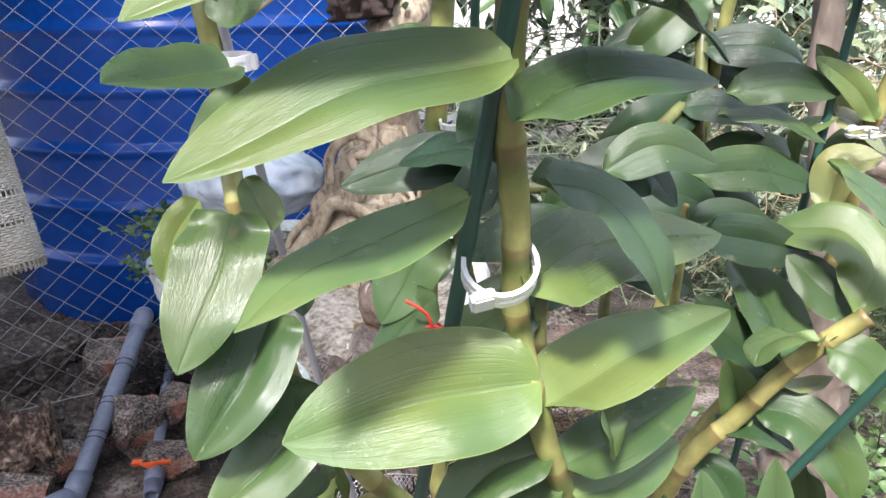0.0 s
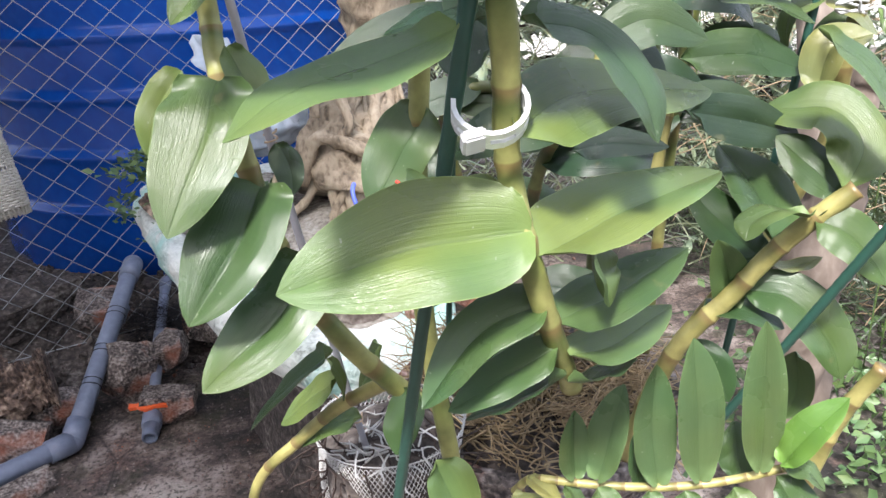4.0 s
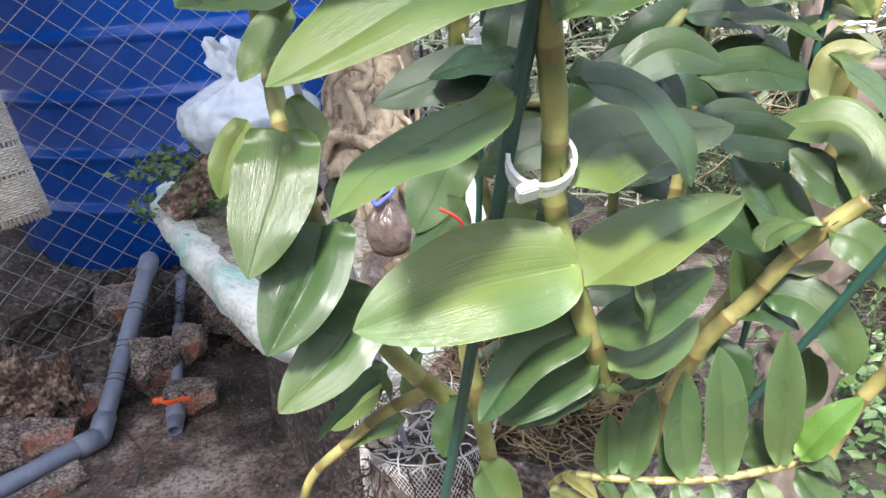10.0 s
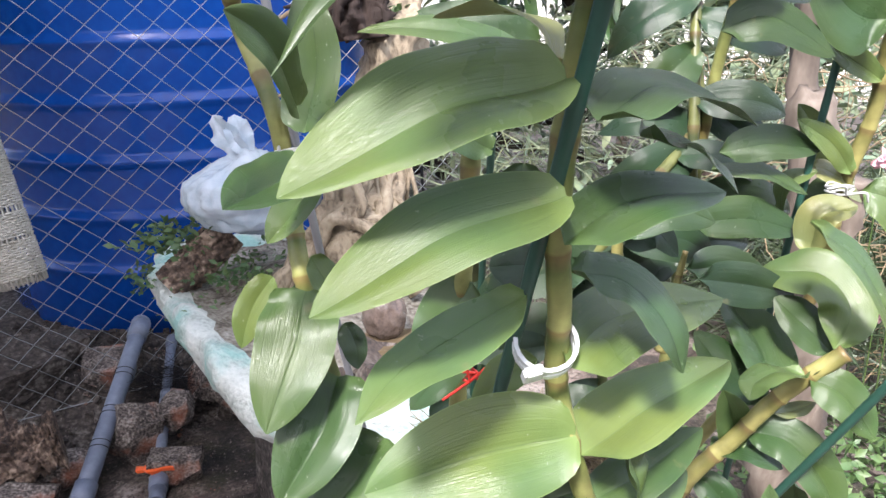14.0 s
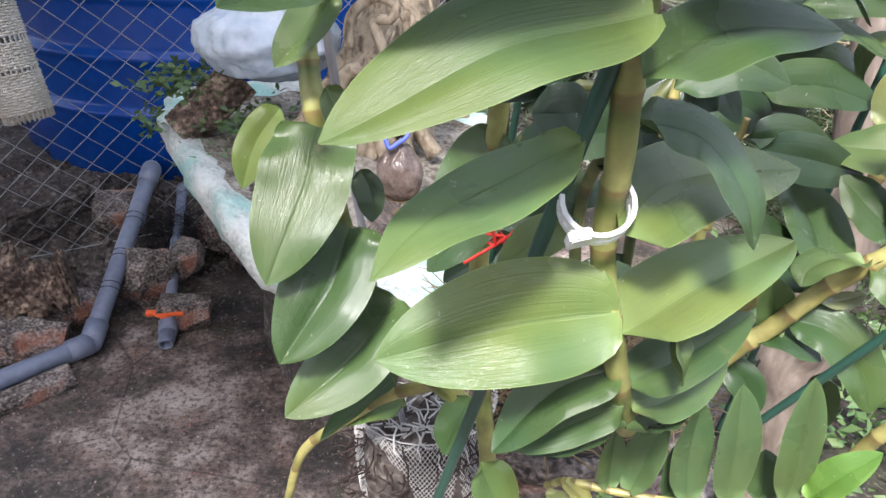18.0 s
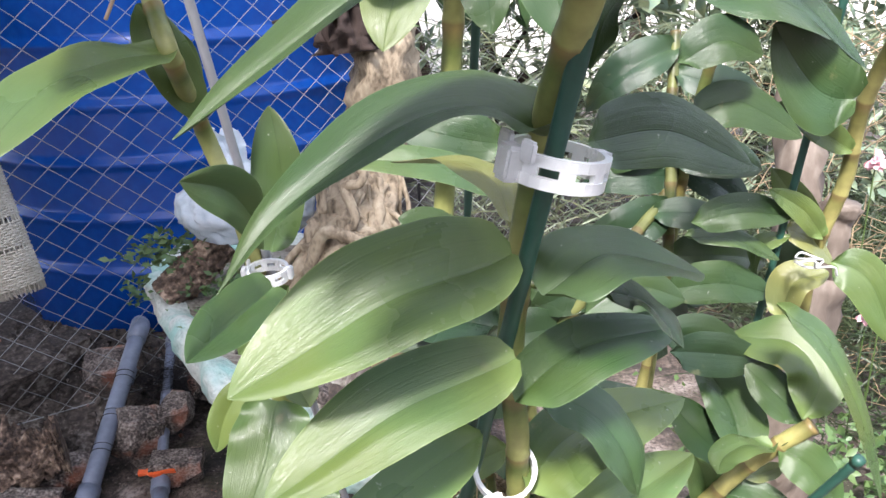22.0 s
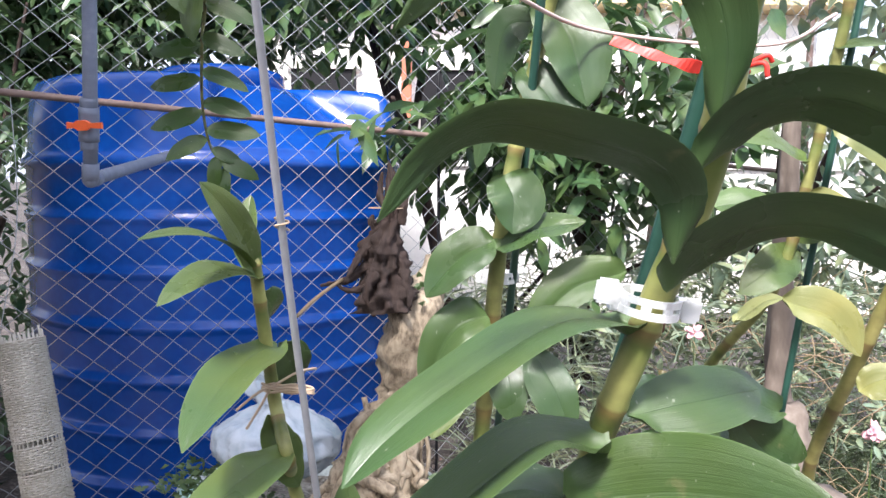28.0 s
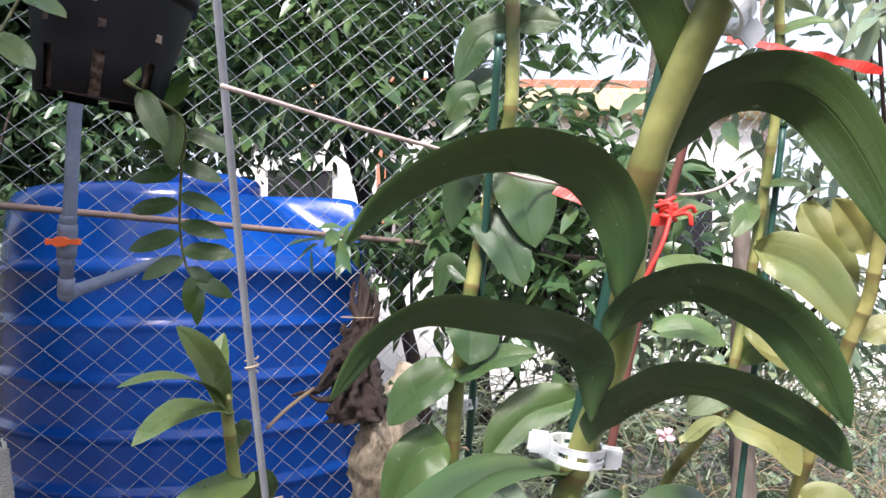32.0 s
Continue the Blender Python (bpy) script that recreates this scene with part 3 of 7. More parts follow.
def rough_block(name, at, size, turn=(0, 0, 0), mat=None, seed=0, rough=0.12, parent=None, cuts=3, label=""):
    """A broken block: a subdivided box with knocked-off corners and an uneven skin."""
    bm = bmesh.new()
    bmesh.ops.create_cube(bm, size=1.0)
    bmesh.ops.subdivide_edges(bm, edges=bm.edges[:], cuts=cuts, use_grid_fill=True)
    rng = random.Random(seed)
    off = Vector((rng.random() * 50, rng.random() * 50, rng.random() * 50))
    chips = [Vector((rng.choice((-0.5, 0.5)), rng.choice((-0.5, 0.5)), rng.choice((-0.5, 0.5)))) for _ in range(3)]
    small = min(size)
    for v in bm.verts:
        edge = sum(abs(c) > 0.49 for c in v.co)
        v.co *= (1.0, 1.0, 0.97, 0.93)[edge]
        for c in chips:
            g = (v.co - c).length
            if g < 0.45:
                v.co -= c * (0.45 - g) * 0.7
    m = pose(*at, *turn)
    for v in bm.verts:
        p = Vector((v.co.x * size[0], v.co.y * size[1], v.co.z * size[2]))
        nz = noise.noise_vector(p / small * 1.6 + off) * 0.6 + noise.noise_vector(p / small * 5 + off) * 0.3
        v.co = p + nz * small * rough
    if not parent:
        for f in bm.faces:
            f.smooth = False
    me = bpy.data.meshes.new(name)
    bm.to_mesh(me)
    bm.free()
    me.materials.append(mat or BRICK)
    ob = new(name, me)
    ob.matrix_world = m
    if parent:
        ob.parent = parent
        ob.matrix_parent_inverse = parent.matrix_world.inverted()
    if label:
        ob["label"] = label
    return ob


# ---- ground ----
FENCE_A, FENCE_B = Vector((-1.3, 1.42, 0)), Vector((0.35, 2.42, 0))
FENCE_DIR = (FENCE_B - FENCE_A).normalized()
FENCE_OUT = Vector((-FENCE_DIR.y, FENCE_DIR.x, 0))


def ground_height(x, y):
    """Flat slab in front, a bank of rubble under the fence, garden soil to the side."""
    off = (Vector((x, y, 0)) - FENCE_A).dot(FENCE_OUT)
    f = min(1.0, max(0.0, (off + 0.14) / 0.3))
    h = 0.15 * f * f * (3 - 2 * f)
    rough = 0.012 * f * noise.noise(Vector((x * 9, y * 9, 0))) + 0.02 * f * noise.noise(Vector((x * 4, y * 4, 3)))
    if abs(x) > 8 or abs(y) > 8:
        rough = 0
    return h + rough


def axis_steps(lo, hi, fine_lo, fine_hi, fine):
    out, v = [], fine_lo
    while v < fine_hi:
        out.append(v)
        v += fine
    step, v = fine, fine_hi
    while v < hi:
        out.append(v)
        step *= 1.35
        v += step
    out.append(hi)
    step, v = fine, fine_lo
    while v > lo:
        step *= 1.35
        v -= step
        out.insert(0, max(v, lo))
    return out


gx, gy = axis_steps(-300, 300, -1.8, 1.8, 0.03), axis_steps(-300, 600, -0.3, 3.6, 0.03)
gverts = [(x, y, ground_height(x, y)) for y in gy for x in gx]
gw = len(gx)
gfaces = [(j * gw + i, j * gw + i + 1, (j + 1) * gw + i + 1, (j + 1) * gw + i) for j in range(len(gy) - 1) for i in range(gw - 1)]
ground = solid("ground", mesh_of("ground", gverts, gfaces, SLAB))
ground.data.materials.append(SOIL)
for f in ground.data.polygons:
    c = f.center
    off = (c - FENCE_A).dot(FENCE_OUT)
    edge = 0.05 * noise.noise(Vector((c.x * 6, c.y * 6, 1)))
    if off > -0.16 + edge or (c.x > 0.8 + 3 * edge and c.y > 1.6 + edge) or c.x > 1.0 + edge or abs(c.x) > 3:
        f.material_index = 1
tagged(ground, "stained concrete slab running into dark rubble soil", "ground", kind="structure")


# ---- unseen wall behind, added to cut low sky light ----
back_wall = thing("unseen_wall_south", (0, -2.6, 0), "plain grey unseen wall added to block low sky light", "wall", kind="structure")
bm = bmesh.new()
bmesh.ops.create_cube(bm, size=1.0)
bmesh.ops.transform(bm, matrix=pose(0, -2.7, 0.95) @ Matrix.Diagonal((14, 0.2, 1.9, 1)), verts=bm.verts)
me = bpy.data.meshes.new("render_coat")
bm.to_mesh(me)
bm.free()
me.materials.append(plain("unseen_wall_grey", (0.3, 0.29, 0.27), rough=0.85, scale=2.0))
solid("render_coat", me, back_wall)


# ---- water tank ----
TANK_AT, TANK_R = Vector((-0.797, 2.53, 0.2)), 0.612
tank = thing("water_tank", TANK_AT, "large ribbed blue plastic water tank behind the wire fence", "water tank")
prof = [(0.0, -0.1), (TANK_R - 0.03, -0.1), (TANK_R, -0.07)]
z = 0.1
while z < 0.98:
    prof += [(TANK_R, z), (TANK_R + 0.004, z + 0.012), (TANK_R + 0.009, z + 0.02), (TANK_R + 0.009, z + 0.03), (TANK_R - 0.002, z + 0.04), (TANK_R - 0.003, z + 0.055), (TANK_R, z + 0.08)]
    z += 0.152
prof += [(TANK_R, 1.02), (TANK_R + 0.012, 1.03), (TANK_R + 0.014, 1.05), (TANK_R, 1.062), (TANK_R - 0.006, 1.08), (TANK_R - 0.008, 1.14), (TANK_R - 0.012, 1.2), (TANK_R - 0.02, 1.25), (TANK_R - 0.035, 1.28), (TANK_R - 0.06, 1.292), (TANK_R - 0.1, 1.298), (TANK_R - 0.15, 1.302), (TANK_R - 0.2, 1.304), (TANK_R - 0.27, 1.306), (TANK_R - 0.34, 1.308), (TANK_R - 0.4, 1.31), (0.0, 1.315)]
body = lathe_mesh("body", prof, TANK, 240)
for v in body.vertices:
    # broad sloping scoops pressed into the shoulder between raised blocks
    if v.co.z > 1.075:
        a = math.degrees(math.atan2(v.co.y, v.co.x))
        f = max(1 - abs((a - c + 180) % 360 - 180) / 34 for c in (-44, 98))
        f = min(1.0, max(0.0, f / 0.12))
        r = math.hypot(v.co.x, v.co.y)
        slope = 1.08 + (TANK_R - r) * 0.62
        v.co.z += (min(v.co.z, slope) - v.co.z) * f
solid("body", body, tank).matrix_parent_inverse = Matrix()
solid("lid", lathe_mesh("lid", [(0.0, 1.29), (0.2, 1.29), (0.21, 1.3), (0.21, 1.35), (0.2, 1.365), (0.15, 1.378), (0.0, 1.38)], TANK, 48), tank).matrix_parent_inverse = Matrix()


# ---- main orchid ----
main = thing("orchid", (0.071, 0.259, 0.758), "tall leafy orchid tied to a green stake", "orchid", "orchids in the garden")
cane(main, [(0.077, 0.279, 0.74), (0.058, 0.247, 0.801), (0.048, 0.25, 0.845), (0.046, 0.238, 0.885), (0.042, 0.222, 0.94), (0.05, 0.207, 1.01), (0.056, 0.165, 1.062), (0.0615, 0.13, 1.11), (0.0725, 0.118, 1.15), (0.082, 0.1, 1.194), (0.0855, 0.07, 1.255), (0.124, 0.012, 1.358), (0.132, -0.001, 1.381)], 0.0046, 0.0054, 17)
arched_leaf(main, [(0.055, 0.244, 0.825), (0.015, 0.234, 0.824), (-0.033, 0.226, 0.812)], 0.0445, (-0.06, -0.83, 0.56), 0.26, foot=0.5)
arched_leaf(main, [(0.057, 0.243, 0.816), (0.092, 0.27, 0.822), (0.143, 0.304, 0.827)], 0.0379, (0.146, -0.378, 0.914), 0.3, foot=0.62)
arched_leaf(main, [(0.05, 0.238, 0.86), (0.077, 0.264, 0.868), (0.135, 0.3, 0.862)], 0.0357, (0.335, -0.493, 0.803), 0.3, foot=0.62)
arched_leaf(main, [(0.052, 0.25, 0.896), (0.072, 0.25, 0.892), (0.085, 0.245, 0.881), (0.092, 0.24, 0.869), (0.096, 0.237, 0.856)], 0.03, (0.552, -0.403, 0.73), 0.12, LEAF_SHADED_MID)
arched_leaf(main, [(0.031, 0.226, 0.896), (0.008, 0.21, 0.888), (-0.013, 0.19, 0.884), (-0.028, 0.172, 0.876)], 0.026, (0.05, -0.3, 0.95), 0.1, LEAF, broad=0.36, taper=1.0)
arched_leaf(main, [(0.062, 0.252, 0.793), (0.037, 0.25, 0.782), (0.013, 0.245, 0.753)], 0.0274, (-0.469, -0.581, 0.665), 0.3, LEAF_SHADED_MID, foot=0.62)
arched_leaf(main, [(0.067, 0.256, 0.772), (0.047, 0.258, 0.759), (0.023, 0.258, 0.743)], 0.0209, (-0.492, -0.509, 0.706), 0.12, LEAF_SHADED_MID, foot=0.62)
arched_leaf(main, [(0.072, 0.262, 0.756), (0.054, 0.266, 0.743), (0.03, 0.268, 0.732)], 0.03, (-0.448, 0.274, 0.851), 0.12, LEAF_SHADED)
arched_leaf(main, [(0.066, 0.255, 0.783), (0.093, 0.27, 0.788), (0.127, 0.29, 0.798)], 0.0265, (-0.011, -0.382, 0.924), 0.12, LEAF_SHADED_MID, foot=0.62)
arched_leaf(main, [(0.078, 0.25, 0.817), (0.08, 0.246, 0.805), (0.084, 0.244, 0.794)], 0.03, (0.82, -0.458, 0.342), 0.3, LEAF_SHADED_MID)
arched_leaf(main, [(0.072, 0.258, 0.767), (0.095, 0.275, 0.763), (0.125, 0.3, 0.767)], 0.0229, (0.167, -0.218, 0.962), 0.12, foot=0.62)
arched_leaf(main, [(0.073, 0.266, 0.75), (0.086, 0.272, 0.748), (0.105, 0.28, 0.752)], 0.026, (-0.209, 0.39, 0.897), 0.12, LEAF_SHADED)
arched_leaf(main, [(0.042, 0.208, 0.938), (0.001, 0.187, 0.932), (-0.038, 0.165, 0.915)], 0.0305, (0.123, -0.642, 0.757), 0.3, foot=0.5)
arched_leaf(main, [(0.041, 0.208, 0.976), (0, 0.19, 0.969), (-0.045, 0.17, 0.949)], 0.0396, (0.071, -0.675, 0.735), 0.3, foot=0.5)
arched_leaf(main, [(0.042, 0.207, 0.921), (0.069, 0.226, 0.929), (0.11, 0.246, 0.928)], 0.0268, (0.24, -0.566, 0.789), 0.3, LEAF_SHADED_MID, foot=0.62)
arched_leaf(main, [(0.07, 0.226, 0.954), (0.085, 0.228, 0.951), (0.095, 0.222, 0.945), (0.102, 0.215, 0.935)], 0.03, (0.495, -0.032, 0.868), 0.12, LEAF_SHADED)
arched_leaf(main, [(0.05, 0.203, 0.963), (0.075, 0.215, 0.972), (0.113, 0.231, 0.956)], 0.036, (0.19, -0.157, 0.969), 0.12, LEAF_SHADED, foot=0.62)
arched_leaf(main, [(0.063, 0.2, 1.013), (0.09, 0.211, 1.013), (0.124, 0.225, 0.997)], 0.0236, (0.437, -0.807, 0.397), 0.12, LEAF_SHADED, foot=0.62)
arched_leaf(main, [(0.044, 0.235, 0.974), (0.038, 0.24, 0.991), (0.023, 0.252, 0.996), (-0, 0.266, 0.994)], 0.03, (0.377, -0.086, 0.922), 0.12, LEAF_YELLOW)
# low leaves
leaf(main, (0.067, 0.129, 1.108), (0.121, 0.152, 1.112), 0.0259, (-0.1, -0.7, 0.7), 0.1, 0.06, LEAF_SHADED_MID)
leaf(main, (0.104, 0.023, 1.327), (0.074, -0.011, 1.381), 0.0355, (0.2, -1, 0.2), 0.04, 0.1, LEAF_SHADED_MID)
UNDER = (0, 0.62, 0.78)
arched_leaf(main, [(0.072, 0.105, 1.154), (0.079, 0.098, 1.167), (0.096, 0.091, 1.177), (0.114, 0.081, 1.176), (0.134, 0.074, 1.165), (0.145, 0.071, 1.153)], 0.0226, UNDER, 0.08, LEAF_SHADED_MID)
arched_leaf(main, [(0.093, 0.07, 1.263), (0.09, 0.062, 1.283), (0.08, 0.055, 1.299), (0.062, 0.05, 1.309), (0.037, 0.046, 1.311), (0.017, 0.044, 1.304), (0.005, 0.044, 1.295)], 0.0202, UNDER, 0.08, LEAF_SHADED_MID)
arched_leaf(main, [(0.077, 0.081, 1.202), (0.076, 0.073, 1.224), (0.066, 0.066, 1.241), (0.048, 0.06, 1.248), (0.026, 0.055, 1.245), (0.006, 0.05, 1.234), (-0.007, 0.047, 1.22)], 0.0181, UNDER, 0.08, LEAF_SHADED_MID)
arched_leaf(main, [(0.07, 0.092, 1.164), (0.069, 0.084, 1.184), (0.058, 0.076, 1.194), (0.037, 0.068, 1.199), (0.017, 0.06, 1.201), (0.001, 0.052, 1.193), (-0.011, 0.049, 1.177)], 0.0172, UNDER, 0.08, LEAF_SHADED_MID)
arched_leaf(main, [(0.091, 0.076, 1.248), (0.098, 0.069, 1.263), (0.115, 0.064, 1.27), (0.132, 0.061, 1.263), (0.145, 0.058, 1.241), (0.154, 0.057, 1.216)], 0.0229, UNDER, 0.08, LEAF_SHADED_MID)
arched_leaf(main, [(0.074, 0.087, 1.19), (0.084, 0.079, 1.205), (0.101, 0.07, 1.209), (0.119, 0.065, 1.2), (0.131, 0.062, 1.185), (0.139, 0.061, 1.168)], 0.0216, UNDER, 0.08, LEAF_SHADED_MID)
arched_leaf(main, [(0.109, 0.062, 1.303), (0.116, 0.055, 1.315), (0.134, 0.049, 1.317), (0.155, 0.043, 1.31), (0.178, 0.04, 1.295)], 0.0202, UNDER, 0.08, LEAF_SHADED_MID)
# leaves shaded by those above: the darker leaf copies carry that shade
arched_leaf(main, [(0.05, 0.2, 1.015), (0.033, 0.197, 1.025), (0.013, 0.193, 1.024), (-0.009, 0.185, 1.013), (-0.028, 0.177, 1), (-0.043, 0.168, 0.982)], 0.034, (-0.216, -0.31, 0.926), 0.3, LEAF_SHADED, broad=0.28, taper=1.25)
arched_leaf(main, [(0.054, 0.165, 1.063), (0.034, 0.163, 1.068), (0.011, 0.156, 1.062), (-0.017, 0.143, 1.045), (-0.035, 0.13, 1.032)], 0.032, (-0.232, -0.246, 0.941), 0.3, LEAF_SHADED, broad=0.28, taper=1.25)
arched_leaf(main, [(0.06, 0.126, 1.096), (0.048, 0.126, 1.1), (0.034, 0.122, 1.1), (0.009, 0.11, 1.085), (-0.014, 0.096, 1.071), (-0.026, 0.086, 1.061)], 0.033, (-0.289, -0.198, 0.937), 0.3, LEAF_SHADED_MID)
arched_leaf(main, [(0.068, 0.122, 1.136), (0.053, 0.115, 1.143), (0.035, 0.106, 1.141), (0.008, 0.09, 1.128), (-0.011, 0.078, 1.115), (-0.022, 0.07, 1.105)], 0.03, (-0.224, -0.192, 0.955), 0.3, LEAF_SHADED_MID)
arched_leaf(main, [(0.048, 0.131, 1.077), (0.082, 0.115, 1.088), (0.119, 0.085, 1.095)], 0.036, (-0.561, -0.679, 0.473), 0.3, LEAF_SHADED_MID, foot=0.45)
arched_leaf(main, [(0.06, 0.185, 1.036), (0.065, 0.184, 1.051), (0.075, 0.179, 1.06), (0.089, 0.173, 1.061), (0.105, 0.166, 1.053), (0.119, 0.158, 1.037)], 0.0181, (0, -0.3, 0.95), 0.1, LEAF_SHADED)


# ---- orchid beside it, tied to a grey rod ----
left = thing("orchid", (0.001, 0.347, 0.696), "orchid with broad hanging leaves beside a grey rod", "orchid", "orchids in the garden")
cane(left, [(0.007, 0.354, 0.687), (-0.022, 0.33, 0.733), (-0.046, 0.318, 0.779), (-0.057, 0.311, 0.825), (-0.067, 0.316, 0.874), (-0.071, 0.326, 0.899), (-0.074, 0.322, 0.95), (-0.091, 0.335, 0.997), (-0.083, 0.283, 1.033), (-0.093, 0.296, 1.06), (-0.097, 0.287, 1.106), (-0.099, 0.278, 1.139), (-0.1, 0.28, 1.147)], 0.0055, 0.0032, 15, CANE)
arched_leaf(left, [(-0.059, 0.29, 0.959), (-0.061, 0.26, 0.984), (-0.069, 0.228, 0.999)], 0.0229, (0.953, -0.254, -0.166), 0.3, LEAF, foot=0.62)
arched_leaf(left, [(-0.06, 0.305, 0.946), (-0.053, 0.31, 0.975), (-0.055, 0.316, 1.01)], 0.0268, (-0.179, -0.967, 0.181), 0.3, LEAF_SHADED, foot=0.62)
arched_leaf(left, [(-0.058, 0.295, 0.932), (-0.068, 0.26, 0.931), (-0.076, 0.225, 0.932)], 0.0247, (0.459, -0.118, 0.88), 0.3, LEAF_SHADED_MID, foot=0.62)
arched_leaf(left, [(-0.054, 0.31, 0.926), (-0.066, 0.305, 0.911), (-0.079, 0.3, 0.896)], 0.0193, (-0.265, -0.83, 0.49), 0.3, LEAF)
arched_leaf(left, [(-0.061, 0.31, 0.886), (-0.053, 0.305, 0.873), (-0.048, 0.3, 0.866)], 0.0179, (0.465, -0.635, 0.617), 0.3, LEAF)
arched_leaf(left, [(-0.061, 0.292, 0.875), (-0.065, 0.274, 0.855), (-0.077, 0.254, 0.824)], 0.036, (-0.112, -0.783, 0.612), 0.3, LEAF_SHADED_MID, foot=0.8)
arched_leaf(left, [(-0.079, 0.305, 0.878), (-0.089, 0.3, 0.864), (-0.095, 0.295, 0.846)], 0.016, (-0.133, -0.924, 0.358), 0.3, foot=0.62)
arched_leaf(left, [(-0.049, 0.29, 0.832), (-0.056, 0.27, 0.814), (-0.074, 0.252, 0.789)], 0.0363, (-0.124, -0.71, 0.693), 0.3, LEAF_SHADED_MID, foot=0.9)
arched_leaf(left, [(-0.029, 0.29, 0.798), (-0.046, 0.272, 0.779), (-0.075, 0.257, 0.757)], 0.0331, (-0.173, -0.668, 0.724), 0.3, LEAF_SHADED_MID, foot=0.9)
arched_leaf(left, [(-0.029, 0.302, 0.75), (-0.047, 0.292, 0.738), (-0.066, 0.282, 0.722)], 0.03, (-0.598, -0.034, 0.801), 0.3, LEAF_SHADED_MID)
arched_leaf(left, [(-0.051, 0.335, 0.84), (-0.046, 0.33, 0.83), (-0.044, 0.325, 0.818)], 0.0152, (0.448, -0.754, 0.48), 0.12, LEAF_SHADED)
arched_leaf(left, [(-0.038, 0.37, 0.697), (-0.056, 0.375, 0.681), (-0.078, 0.38, 0.66)], 0.024, (-0.689, -0.32, 0.65), 0.12, LEAF)
arched_leaf(left, [(-0.031, 0.39, 0.656), (-0.054, 0.395, 0.649), (-0.079, 0.4, 0.629)], 0.024, (-0.509, -0.162, 0.845), 0.12, LEAF)
arched_leaf(left, [(-0.043, 0.36, 0.714), (-0.037, 0.365, 0.698), (-0.037, 0.37, 0.681)], 0.016, (0.985, -0.11, 0.129), 0.12, LEAF)
arched_leaf(left, [(0.007, 0.34, 0.706), (-0.001, 0.335, 0.689), (-0.006, 0.33, 0.671)], 0.0219, (-0.433, -0.807, 0.402), 0.3, LEAF_SHADED_MID)
arched_leaf(left, [(0.015, 0.33, 0.667), (0.024, 0.325, 0.649), (0.032, 0.318, 0.619)], 0.0279, (0.451, -0.815, 0.363), 0.3)
arched_leaf(left, [(-0.016, 0.4, 0.7), (-0.023, 0.41, 0.682), (-0.035, 0.42, 0.658)], 0.022, (-0.885, -0.42, 0.2), 0.12, LEAF)
leaf(left, (-0.091, 0.295, 1.093), (-0.108, 0.189, 1.07), 0.0309, (-0.1, -0.8, 0.55), 0.12, 0.08)
leaf(left, (-0.083, 0.284, 1.035), (-0.119, 0.193, 1.011), 0.0280, (-0.1, -0.8, 0.55), 0.12, 0.08)
leaf(left, (-0.092, 0.3, 1.095), (-0.087, 0.325, 1.065), 0.0285, (0.3, -0.8, 0.4), 0.1, 0.1, LEAF_SHADED)
leaf(left, (-0.097, 0.293, 1.055), (-0.083, 0.314, 1.005), 0.0210, (0.3, -0.8, 0.3), 0.1, 0.1)
leaf(left, (-0.088, 0.301, 1.045), (-0.09, 0.314, 1.009), 0.0180, (0.3, -0.8, 0.3), 0.1, 0.1)
leaf(left, (-0.099, 0.278, 1.139), (-0.122, 0.181, 1.162), 0.0101, (0, -0.5, 0.85), 0.1, 0.14)
leaf(left, (-0.1, 0.278, 1.139), (-0.115, 0.237, 1.186), 0.0198, (0.4, -0.8, 0.45), 0.06, 0.16)
leaf(left, (-0.1, 0.278, 1.138), (-0.106, 0.296, 1.179), 0.0189, (-0.5, -0.8, 0.2), 0.05, 0.16)
leaf(left, (-0.096, 0.277, 1.133), (-0.128, 0.215, 1.129), 0.0186, (0, -0.65, 0.75), 0.16, 0.1)
leaf(left, (-0.098, 0.286, 1.126), (-0.098, 0.313, 1.109), 0.0180, (0.4, -0.8, 0.3), 0.1, 0.1)

rod = thing("support_rod", (-0.033, 0.455, 0.56), "thin grey metal rod standing in the planter", "rod")
ROD_LINE = [(-0.033, 0.455, 0.56), (-0.057, 0.3756, 0.8), (-0.0686, 0.297, 1.0), (-0.0727, 0.2074, 1.2), (-0.0692, 0.1069, 1.4), (-0.058, -0.005, 1.6)]
tube("shaft", ROD_LINE, lambda f: 0.0024 - 0.0009 * f, ROD, rod, n=40)
for k in (2, 9, 14, 22):
    q = smooth_line(ROD_LINE, 40)[k]
    tube("tie_wrap", [q + Vector((0.0032 * math.cos(t * 1.2), 0.0032 * math.sin(t * 1.2), t * 0.0007)) for t in range(12)], 0.0006, STRING, rod, n=26, seg=5)


# ---- orchid behind, on the second green stake ----
back = thing("orchid", (0.02, 0.385, 0.6), "slender orchid with hanging grey-green leaves on a stake", "orchid", "orchids in the garden")
cane(back, [(0.025, 0.4, 0.6), (0.01, 0.385, 0.75), (0.018, 0.375, 0.9), (0.028, 0.37, 1.02), (0.035, 0.345, 1.137), (0.042, 0.335, 1.195), (0.051, 0.33, 1.244), (0.06, 0.328, 1.289), (0.068, 0.315, 1.33), (0.065, 0.3, 1.462), (0.058, 0.29, 1.521)], 0.0058, 0.0042, 19, CANE)
arched_leaf(back, [(0.059, 0.332, 1.297), (0.076, 0.322, 1.269), (0.083, 0.314, 1.232)], 0.0398, (0.097, -0.949, 0.299), 0.3, LEAF_SHADED_MID, foot=0.62)
